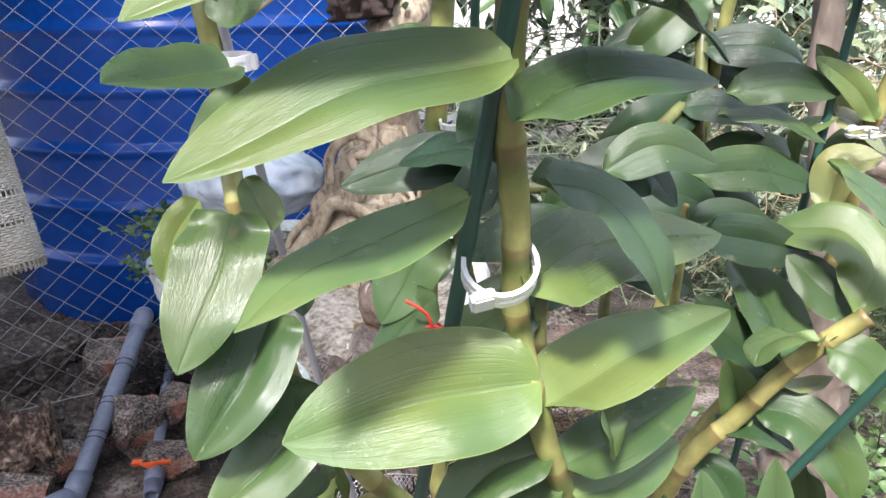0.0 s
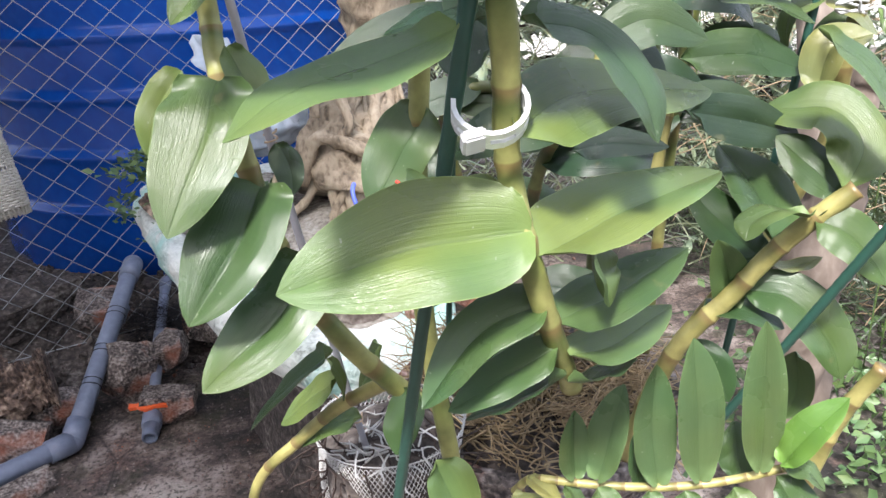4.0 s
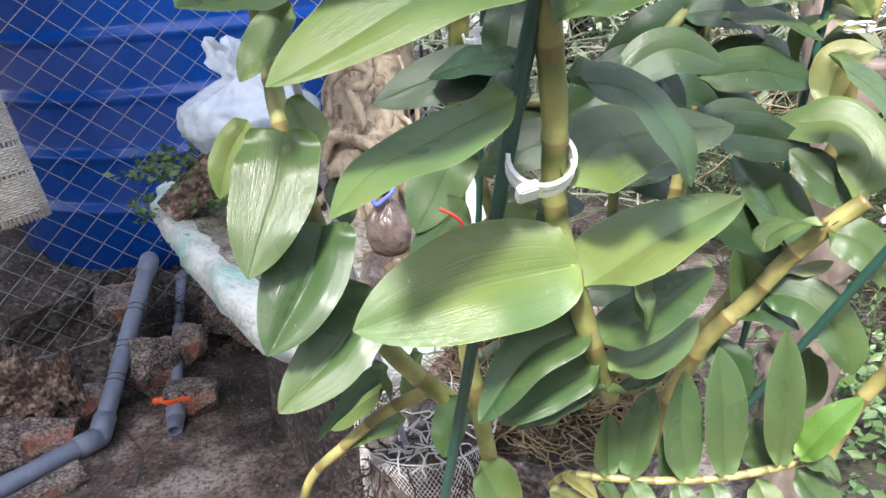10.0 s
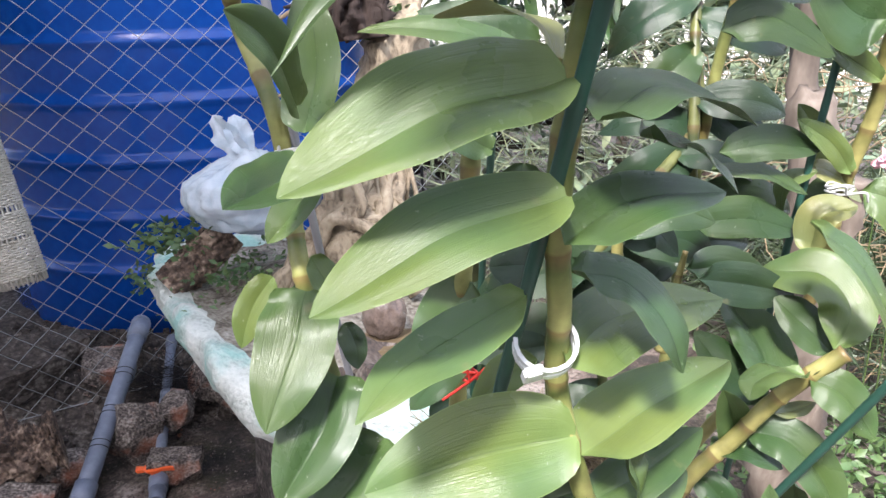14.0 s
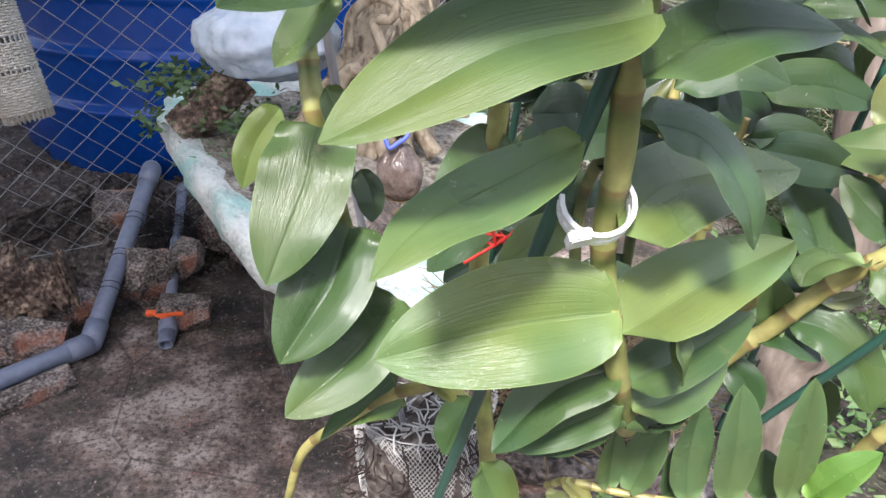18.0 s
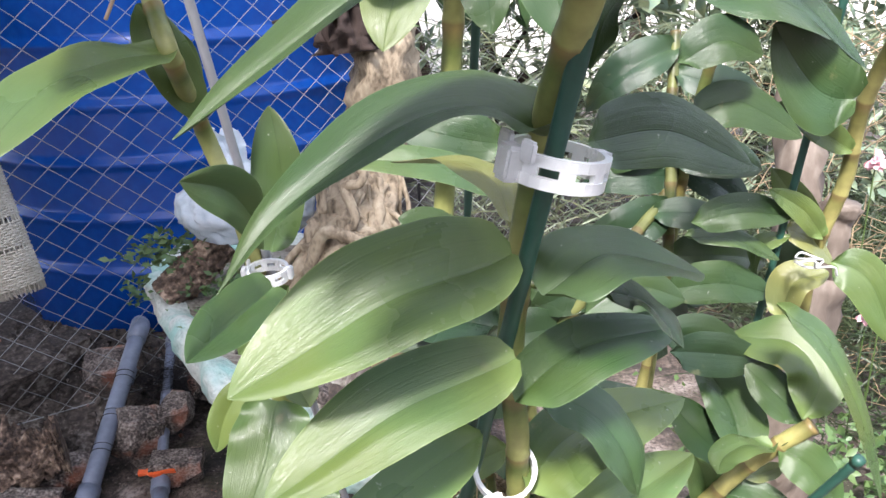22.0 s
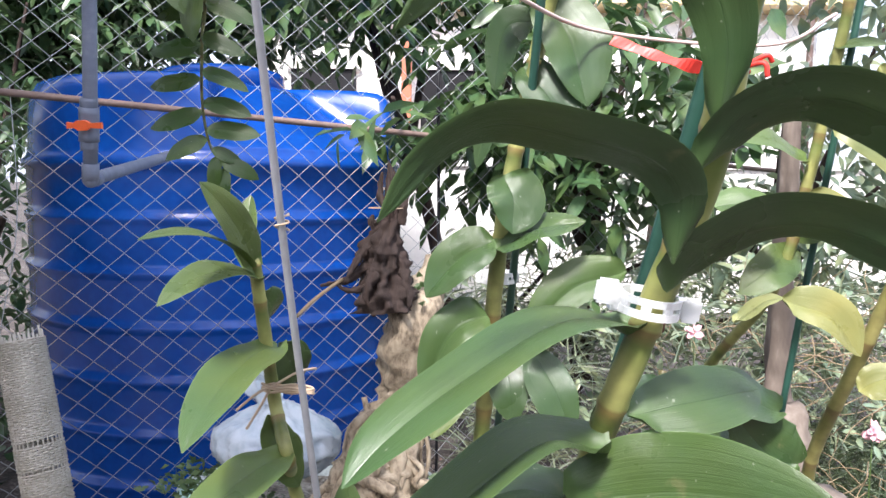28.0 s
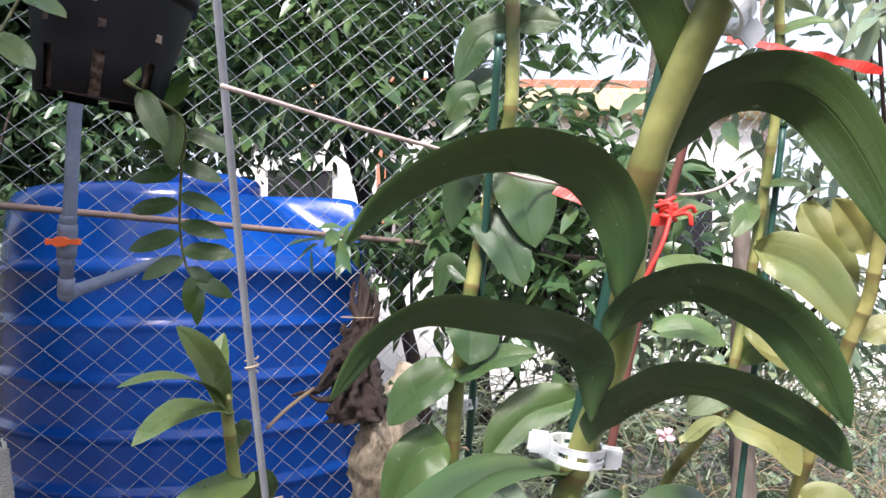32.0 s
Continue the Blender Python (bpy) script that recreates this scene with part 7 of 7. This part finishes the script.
for i in range(len(prof) - 1):
    for k in range(seg):
        slot = i in (1, 2, 10) and k % 9 in (3, 4)
        if slot:
            continue
        faces.append((i * seg + k, i * seg + (k + 1) % seg, (i + 1) * seg + (k + 1) % seg, (i + 1) * seg + k))
solid("body", mesh_of("body", verts, faces, BLACK_POT), hpot)
solid("substrate", lathe_mesh("substrate", [(0.0, -0.12), (0.054, -0.12), (0.07, -0.03), (0.0, -0.02)], BARK, 24), hpot).data.transform(pm)
for k in range(8):
    a = 2 * math.pi * (k * 9 + 4) / 72
    p = pm @ Vector((0.0722 * math.cos(a), 0.0722 * math.sin(a), -0.062))
    bm = bmesh.new()
    bmesh.ops.create_cube(bm, size=1.0)
    bmesh.ops.transform(bm, matrix=pm @ pose(0.0712 * math.cos(a), 0.0712 * math.sin(a), -0.06, 0, 0, math.degrees(a)) @ Matrix.Diagonal((0.002, 0.007, 0.008, 1)), verts=bm.verts)
    me = bpy.data.meshes.new("drain_hole")
    bm.to_mesh(me)
    bm.free()
    me.materials.append(BARK)
    solid("drain_hole", me, hpot)
for k, off in (("N", 0.0), ("C", -0.0125)):
    cu = bpy.data.curves.new("lettering", "FONT")
    cu.body, cu.size, cu.extrude, cu.align_x = k, 0.0135, 0.0003, "CENTER"
    cu.materials.append(WHITE_INK)
    tx = new("lettering", cu)
    tx.matrix_world = pm @ pose(0.016 + (0.0 if k == "N" else 0.003), -0.0815, -0.03 + off, 82, 0, 0) @ pose(0, 0, 0, 0, 0, -38 if k == "N" else -25)
    tx.parent = hpot
    tx.matrix_parent_inverse = hpot.matrix_world.inverted()
    tx["label"] = "white hand-written letter"
for a in (-100, 20, 140):
    q = pm @ Vector((0.083 * math.cos(radians(a)), 0.083 * math.sin(radians(a)), -0.005))
    tube("hanger_wire", [q, POT_AT + Vector((0.03, 0.05, 0.5))], 0.0008, WIRE, hpot, n=6, seg=5)


def trailing(label, pts, pairs, size, first=0.1, face=(0, -1, 0.3), mat=None, spread=80, tuft=True):
    ob = thing("trailing_orchid", pts[0], label, "orchid")
    line = smooth_line(pts, 60)
    solid("stem", tube_mesh("stem", line, lambda f: 0.0022 * (1 - 0.4 * f), CANE_DARK, 7, [i * 0.3 for i in range(60)]), ob)
    rg = random.Random(len(pts) * 7 + pairs)
    for k in range(pairs):
        f = first + (1 - first) * k / max(1, pairs - 1)
        i = min(58, int(f * 59))
        p, t = line[i], (line[i + 1] - line[i]).normalized()
        side = t.cross(Vector(face)).normalized()
        for s in (-1, 1):
            d = (side * s * math.sin(radians(spread * (1.0 if f < 0.8 else 0.45))) + t * math.cos(radians(spread * (1.0 if f < 0.8 else 0.45)))).normalized()
            ln = size * rg.uniform(0.85, 1.1) * (1 if f < 0.85 else 0.75)
            b = p + t * (0.006 if s > 0 else -0.004)
            leaf(ob, b, b + d * ln + Vector((0, 0, -0.006)), ln * 0.42, (face[0] + rg.uniform(-0.3, 0.3), face[1], face[2] + rg.uniform(0, 0.4)), 0.05, 0.1, mat or VINE_LEAF, n=10, m=4, thick=0.0006)
    return ob


trailing("trailing orchid stem with paired dark oval leaves", [pm @ Vector((0.05, -0.06, -0.11)), (-0.263, 0.69, 1.391), (-0.269, 0.709, 1.338), (-0.276, 0.729, 1.278), (-0.271, 0.737, 1.23), (-0.257, 0.74, 1.207)], 9, 0.058, 0.05)
trailing("trailing orchid stem arching out of the hanging pot", [pm @ Vector((-0.03, -0.05, -0.01)), (-0.352, 0.595, 1.548), (-0.366, 0.569, 1.519), (-0.374, 0.555, 1.48), (-0.389, 0.542, 1.435), (-0.411, 0.528, 1.402), (-0.438, 0.521, 1.383)], 6, 0.056, 0.2, (0, -0.8, 0.5), LEAF_PALE)
for k in range(7):
    a = R.uniform(-0.06, 0.07)
    tip = pm @ Vector((a * 1.3 + 0.02, -0.02, R.uniform(0.03, 0.07)))
    trailing("short leafy orchid shoot in the hanging pot", [pm @ Vector((a * 0.6, R.uniform(-0.03, 0.03), -0.02)), pm @ Vector((a, -0.01, 0.02)), tip, tip + Vector((0.03, -0.01, 0.004))], 4, 0.026, 0.4, (0, -0.8, 0.6))


# ---- weeds on the planter and bank ----
def weed_patch(label, at, spread, count, size, seed, mat=None):
    ob = thing("weeds", at, label, "weeds", kind="stuff")
    rg = random.Random(seed)
    allv, allf, uv = [], [], []
    for _ in range(count):
        b = Vector(at) + Vector((rg.gauss(0, spread[0]), rg.gauss(0, spread[1]), rg.uniform(0, spread[2])))
        d = Vector((rg.gauss(0, 1), rg.gauss(0, 1), rg.uniform(-0.2, 1.0))).normalized()
        ln = size * rg.uniform(0.5, 1.4)
        s = d.cross(Vector((rg.gauss(0, 1), rg.gauss(0, 1), 1))).normalized() * ln * 0.28
        up = s.cross(d).normalized() * ln * 0.1
        k = len(allv)
        allv += [b, b + d * ln * 0.5 + s + up, b + d * ln * 0.55, b + d * ln * 0.5 - s + up, b + d * ln]
        uv += [(0.5, 0), (1, 0.5), (0.5, 0.5), (0, 0.5), (0.5, 1)]
        allf += [(k, k + 1, k + 2), (k, k + 2, k + 3), (k + 1, k + 4, k + 2), (k + 2, k + 4, k + 3)]
    solid("foliage", mesh_of("foliage", allv, allf, mat or TREE_LEAF, uv), ob)
    return ob


WEED = leaf_material("weed_leaf", (0.05, 0.1, 0.035), (0.13, 0.22, 0.08), veins=1.0, rough=0.5)
weed_patch("small green weeds sprouting on the rock planter rim", (-0.493, 1.325, 0.568), (0.035, 0.03, 0.05), 260, 0.017, 1, WEED)
weed_patch("tufts of small weeds on the painted rockwork", (-0.36, 1.3, 0.52), (0.06, 0.08, 0.03), 220, 0.016, 8, WEED)
weed_patch("small green weeds sprouting below the log", (-0.367, 1.248, 0.53), (0.03, 0.02, 0.03), 90, 0.014, 2, WEED)
weed_patch("green weeds hanging at the planter edge", (-0.548, 1.301, 0.499), (0.012, 0.012, 0.05), 60, 0.016, 3, WEED)
weed_patch("weeds round the foot of the driftwood", (-0.1, 1.311, 0.943), (0.03, 0.02, 0.06), 160, 0.022, 4, WEED)


# ---- dead wood, dry grass and undergrowth on the far side ----
stump = thing("dead_stump", (0.5, 0.9, 0), "pale forked dead tree stump among dry grass", "stump")
s_lo, s_hi = Vector((0.49, 0.9, 0.0)), Vector((0.501, 0.876, 0.683))
tube("trunk", [s_lo, Vector((0.49, 0.89, 0.3)), Vector((0.483, 0.87, 0.491)), s_hi], lambda f: 0.05 - 0.012 * f, POSTWOOD, stump, n=34, seg=18, wobble=0.4)
tube("fork", [s_hi - Vector((0, 0, 0.03)), Vector((0.51, 0.864, 0.746)), Vector((0.515, 0.855, 0.785))], lambda f: 0.03 - 0.012 * f, POSTWOOD, stump, n=18, seg=14, wobble=0.5)
tube("fork", [s_hi - Vector((0.01, 0, 0.04)), Vector((0.484, 0.927, 0.847)), Vector((0.484, 0.96, 0.912)), Vector((0.495, 0.982, 1.318))], lambda f: 0.032 - 0.02 * f, POSTWOOD, stump, n=22, seg=14, wobble=0.5)
tube("fork", [s_hi - Vector((0, 0, 0.09)), Vector((0.517, 0.897, 0.702)), Vector((0.551, 0.899, 0.767))], lambda f: 0.024 - 0.01 * f, POSTWOOD, stump, n=18, seg=12, wobble=0.5)


def blades(name, label, boxes, count, length, width, mat, seed, up=1.0, cat="grass"):
    """Thin bent blades standing in a box: one mesh."""
    rg = random.Random(seed)
    verts, faces, uv = [], [], []
    for _ in range(count):
        (x0, x1), (y0, y1), (z0, z1) = boxes
        b = Vector((rg.uniform(x0, x1), rg.uniform(y0, y1), rg.uniform(z0, z1)))
        d = Vector((rg.gauss(0, 0.6), rg.gauss(0, 0.6), up * rg.uniform(0.3, 1.0))).normalized()
        ln = length * rg.uniform(0.5, 1.3)
        s = d.cross(Vector((rg.gauss(0, 1), rg.gauss(0, 1), 0.2))).normalized() * width * 0.5
        fall = Vector((d.x, d.y, -0.6)) * ln * 0.5
        k = len(verts)
        for f in (0.0, 0.4, 0.75):
            c = b + d * ln * f + fall * f * f
            verts += [c - s * (1 - 0.5 * f), c + s * (1 - 0.5 * f)]
            uv += [(0.1, f), (0.9, f)]
        verts.append(b + d * ln + fall)
        uv.append((0.5, 1))
        faces += [(k, k + 1, k + 3, k + 2), (k + 2, k + 3, k + 5, k + 4), (k + 4, k + 5, k + 6)]
    ob = solid(name, mesh_of(name, verts, faces, mat, uv))
    return tagged(ob, label, cat, kind="stuff")


GRASS_LEAF = leaf_material("grass_leaf", (0.02, 0.036, 0.016), (0.06, 0.09, 0.04), veins=1.0, rough=0.5)
GRASS_PALE = leaf_material("grass_pale", (0.09, 0.12, 0.07), (0.22, 0.26, 0.17), veins=1.0, rough=0.5)
blades("grass", "tangled dark green grass and fern behind the orchids", ((0.75, 1.8), (1.35, 2.6), (0.0, 0.4)), 5200, 0.16, 0.004, GRASS_LEAF, 51)
blades("grass", "tall thin grass along the foot of the fence", ((0.0, 1.7), (1.9, 3.0), (0.1, 0.9)), 3200, 0.2, 0.005, GRASS_PALE, 52)
strands("dry_straw", "pale dry straw lying round the dead stump", ((0.95, 1.5), (1.1, 1.9), (0.1, 0.45)), 360, 0.0016, 0.16, STRAW, 0.4, "straw", 53)
strands("dry_straw", "dry stalks leaning in the undergrowth", ((0.6, 1.5), (1.3, 2.3), (0.4, 0.9)), 240, 0.0016, 0.2, STRAW, 0.9, "straw", 54)
weed_patch("low creeping broad-leaved weeds on the soil", (0.85, 1.25, 0.02), (0.2, 0.18, 0.12), 1300, 0.028, 55, WEED)
weed_patch("low creeping weeds beside the slab", (0.98, 0.95, 0.0), (0.1, 0.12, 0.1), 500, 0.024, 56, WEED)
flowers = thing("flowering_plant", (0.95, 1.4, 0.3), "small plant with pale pink flowers in the undergrowth", "plant")
PINK = plain("pink_petal", (0.75, 0.42, 0.46), rough=0.6)
for c in ((0.866, 1.329, 0.4), (0.867, 1.287, 0.434), (0.885, 1.414, 0.691), (0.619, 1.754, 0.828), (0.656, 1.768, 1.248)):
    for k in range(16):
        d = Vector((R.gauss(0, 1), R.gauss(0, 1), R.gauss(0, 1))).normalized()
        leaf(flowers, Vector(c) + d * 0.004, Vector(c) + d * 0.026, 0.014, (d.y, -1, 0.5), 0.1, 0.1, PINK, "petal", n=4, m=2)
    tube("stalk", [c, Vector(c) + Vector((0.01, 0.02, -0.3))], 0.0015, GRASS, flowers, n=5, seg=5)


# ---- trees and shrubs beyond the fence ----
def crown(blobs, count, size, mat, seed, droop=0.35):
    """Many small folded leaves gathered on twigs inside ellipsoids, with gaps between the twigs: one mesh."""
    rg = random.Random(seed)
    verts, faces, uv = [], [], []
    vol = [b[1][0] * b[1][1] * b[1][2] for b in blobs]
    for _ in range(count // 9):
        (cx, cy, cz), (rx, ry, rz) = rg.choices(blobs, vol)[0]
        d = Vector((rg.gauss(0, 1), rg.gauss(0, 1), rg.gauss(0, 1))).normalized() * rg.uniform(0.35, 1.0) ** 0.6
        p = Vector((cx + d.x * rx, cy + d.y * ry, cz + d.z * rz))
        t = Vector((d.x + rg.gauss(0, 0.5), d.y + rg.gauss(0, 0.5), rg.gauss(0, 0.4) - droop)).normalized()
        for j in range(9):
            b = p + t * (j * size * 0.42)
            q = (t * 0.6 + Vector((rg.gauss(0, 0.8), rg.gauss(0, 0.8), rg.gauss(-droop, 0.5)))).normalized()
            ln = size * rg.uniform(0.6, 1.25)
            s = q.cross(Vector((rg.gauss(0, 0.7), rg.gauss(0, 0.7), 1))).normalized() * ln * 0.2
            up = s.cross(q).normalized() * ln * 0.06
            fall = Vector((0, 0, -ln * 0.14))
            m1, m2 = b + q * ln * 0.28 + fall * 0.1, b + q * ln * 0.62 + fall * 0.4
            k = len(verts)
            verts += [b, m1 + s * 0.85 + up, m1, m1 - s * 0.85 + up, m2 + s * 0.85 + up, m2, m2 - s * 0.85 + up, b + q * ln + fall]
            uv += [(0.5, 0.2), (0.95, 0.4), (0.5, 0.4), (0.05, 0.4), (0.95, 0.7), (0.5, 0.7), (0.05, 0.7), (0.5, 1)]
            faces += [(k, k + 1, k + 2), (k, k + 2, k + 3), (k + 1, k + 4, k + 5, k + 2), (k + 2, k + 5, k + 6, k + 3), (k + 4, k + 7, k + 5), (k + 5, k + 7, k + 6)]
    return mesh_of("crown", verts, faces, mat, uv)


def tree(name, label, foot, blobs, count, size, mat, seed, r=0.05):
    ob = thing(name, foot, label, "tree" if "tree" in name else "shrub")
    solid("crown", crown(blobs, count, size, mat, seed), ob)
    top = Vector(blobs[0][0])
    f = Vector(foot)
    tube("trunk", [f, f.lerp(top, 0.4) + Vector((0.05, 0.03, 0)), top], lambda q: r * (1 - 0.7 * q), DRIFT, ob, n=16, seg=10, wobble=0.3)
    for c, e in blobs[1:] + blobs[:1]:
        a = f.lerp(top, 0.55)
        tube("limb", [a, a.lerp(Vector(c), 0.5) + Vector((0, 0.04, 0.05)), Vector(c) + Vector((0, 0, e[2] * 0.4))], lambda q: r * 0.5 * (1 - 0.75 * q), DRIFT, ob, n=14, seg=7, wobble=0.3)
    return ob


TREE_DARK = leaf_material("tree_leaf_dark", (0.03, 0.065, 0.03), (0.1, 0.18, 0.075), veins=1.0, rough=0.38)
TREE_PALE = leaf_material("tree_leaf_pale", (0.15, 0.2, 0.13), (0.3, 0.38, 0.25), veins=1.0, rough=0.5)
tree("shrub", "dense ficus shrub with glossy leaves behind the tank", (0.05, 3.6, 0.2), [((-0.405, 3.045, 2.12), (0.5, 0.3, 0.26)), ((-0.058, 3.056, 2.05), (0.36, 0.25, 0.16)), ((-0.524, 3.07, 2.346), (0.42, 0.3, 0.3)), ((-0.16, 1.954, 1.402), (0.1, 0.07, 0.05))], 2300, 0.11, TREE_LEAF, 61)
tree("tree", "dark broad-leaved tree filling the view over the tank", (-1.9, 4.8, 0.2), [((-2.04, 3.785, 3.031), (1.2, 0.6, 0.9)), ((-1.043, 3.575, 3.011), (0.9, 0.6, 0.6)), ((-1.663, 4.005, 2.281), (0.9, 0.5, 0.35)), ((-2.445, 3.746, 2.055), (0.5, 0.4, 0.6))], 30000, 0.12, TREE_DARK, 62, 0.09)
tree("tree", "slender leafy tree against the bright sky", (0.3, 3.6, 0.2), [((0.06, 2.955, 2.391), (0.32, 0.3, 0.55)), ((0.545, 3.017, 2.605), (0.4, 0.3, 0.36)), ((-0.115, 2.906, 2.707), (0.35, 0.3, 0.3)), ((0.228, 2.873, 2.263), (0.3, 0.2, 0.22))], 1500, 0.1, TREE_LEAF, 63)
tree("shrub", "dark leafy shrub behind the slender orchid", (0.5, 3.0, 0.2), [((0.503, 2.471, 1.606), (0.36, 0.25, 0.32)), ((0.281, 2.499, 1.445), (0.28, 0.2, 0.3)), ((0.667, 2.548, 1.745), (0.22, 0.2, 0.2)), ((0.39, 2.423, 1.285), (0.3, 0.2, 0.25))], 1600, 0.11, TREE_LEAF, 64)
tree("shrub", "pale thin-leaved shrub beyond the orchids", (1.4, 3.2, 0.2), [((1.237, 2.709, 1.337), (0.5, 0.4, 0.4)), ((1.561, 2.664, 1.597), (0.4, 0.3, 0.5)), ((0.993, 2.556, 1.05), (0.5, 0.3, 0.3)), ((1.444, 2.448, 1.061), (0.4, 0.3, 0.35))], 1500, 0.08, TREE_PALE, 65)
tree("tree", "drooping leafy branches at the garden's edge", (1.9, 2.9, 0.2), [((1.305, 1.965, 2.172), (0.25, 0.25, 0.45)), ((1.252, 2.043, 2.318), (0.2, 0.2, 0.3)), ((1.459, 2.243, 1.697), (0.25, 0.2, 0.3))], 700, 0.1, TREE_PALE, 66, 0.016)
tree("shrub", "grey-green undergrowth behind the fence", (-0.2, 3.6, 0.2), [((0.334, 2.553, 0.739), (0.5, 0.25, 0.35)), ((0.942, 2.769, 0.888), (0.5, 0.3, 0.3)), ((1.36, 2.469, 0.644), (0.5, 0.3, 0.4)), ((1.237, 2.198, 0.296), (0.5, 0.3, 0.3))], 3000, 0.06, TREE_PALE, 67)
tree("shrub", "dark undergrowth to the side of the tank", (-2.6, 3.4, 0.2), [((-1.891, 3.04, 1.029), (0.5, 0.4, 0.7)), ((-1.794, 2.573, 0.183), (0.4, 0.3, 0.6)), ((-1.895, 3.281, 1.835), (0.7, 0.4, 0.35))], 3600, 0.08, TREE_DARK, 68)


# added canopy outside the view: keeps sun and sky off tank and slab
tree("tree", "leafy tree added out of view to shade the slab and the tank", (-2.6, 0.1, 0.0), [((-1.85, 0.2, 3.05), (0.55, 0.5, 0.25)), ((-1.3, -0.4, 3.0), (0.6, 0.6, 0.25)), ((-1.2, -1.0, 3.0), (0.4, 0.4, 0.2)), ((-1.4, 1.3, 2.8), (0.4, 0.3, 0.18)), ((-2.1, 1.5, 1.6), (0.4, 0.7, 0.8))], 13000, 0.12, TREE_LEAF, 69, 0.09)


# ---- the house beyond the garden ----
house = thing("house", (1.2, 9.5, 0), "distant white house with a yellow and red eaves band", "house")
HOUSE_WALL = plain("house_render", (0.78, 0.76, 0.72), rough=0.8, scale=3)
YELLOW = plain("yellow_paint", (0.7, 0.55, 0.3), rough=0.6, scale=3)
ROOF = plain("red_roof_tile", (0.5, 0.16, 0.09), rough=0.7, scale=5)


def slab(name, lo, hi, mat, parent):
    lo, hi = Vector(lo), Vector(hi)
    bm = bmesh.new()
    bmesh.ops.create_cube(bm, size=1.0)
    c, s = (lo + hi) / 2, hi - lo
    bmesh.ops.transform(bm, matrix=Matrix.Translation(c) @ Matrix.Diagonal((*s, 1)), verts=bm.verts)
    bmesh.ops.bevel(bm, geom=bm.edges[:], offset=min(s) * 0.06, segments=1, affect="EDGES")
    me = bpy.data.meshes.new(name)
    bm.to_mesh(me)
    bm.free()
    me.materials.append(mat)
    return solid(name, me, parent)


slab("wall", (-2.6, 9.3, 0.0), (4.5, 12, 3.35), HOUSE_WALL, house)
slab("eaves_band", (-2.8, 9.0, 3.35), (4.7, 12.2, 3.62), YELLOW, house)
slab("roof_edge", (-2.8, 9.05, 3.62), (4.7, 12.2, 3.74), ROOF, house)
for x in (-1.6, 0.0, 1.6, 3.2):
    win = slab("window", (x - 0.4, 9.26, 1.3), (x + 0.4, 9.3, 2.6), BLACK_POT, house)
    slab("frame", (x - 0.46, 9.22, 1.24), (x + 0.46, 9.26, 1.3), HOUSE_WALL, win)
    slab("frame", (x - 0.46, 9.22, 2.6), (x + 0.46, 9.26, 2.66), HOUSE_WALL, win)
slab("pillar", (-0.62, 8.9, 0.0), (-0.5, 9.02, 3.35), ROOF, house)
yard = thing("garden_wall", (0, 6.2, 0), "low white-washed garden wall in the light", "wall")
slab("wall", (-3.5, 6.2, 0.0), (5.5, 6.35, 1.35), HOUSE_WALL, yard)
slab("coping", (-3.55, 6.17, 1.35), (5.55, 6.38, 1.4), HOUSE_WALL, yard)
bamboo = thing("garden_pole", (1.0, 3.9, 0.2), "weathered pale pole standing beyond the fence", "pole")
tube("shaft", [(0.98, 3.9, 0.1), (1.182, 3.665, 2.315), (1.236, 3.549, 3.026)], 0.035, POSTWOOD, bamboo, n=20, seg=12, wobble=0.2)
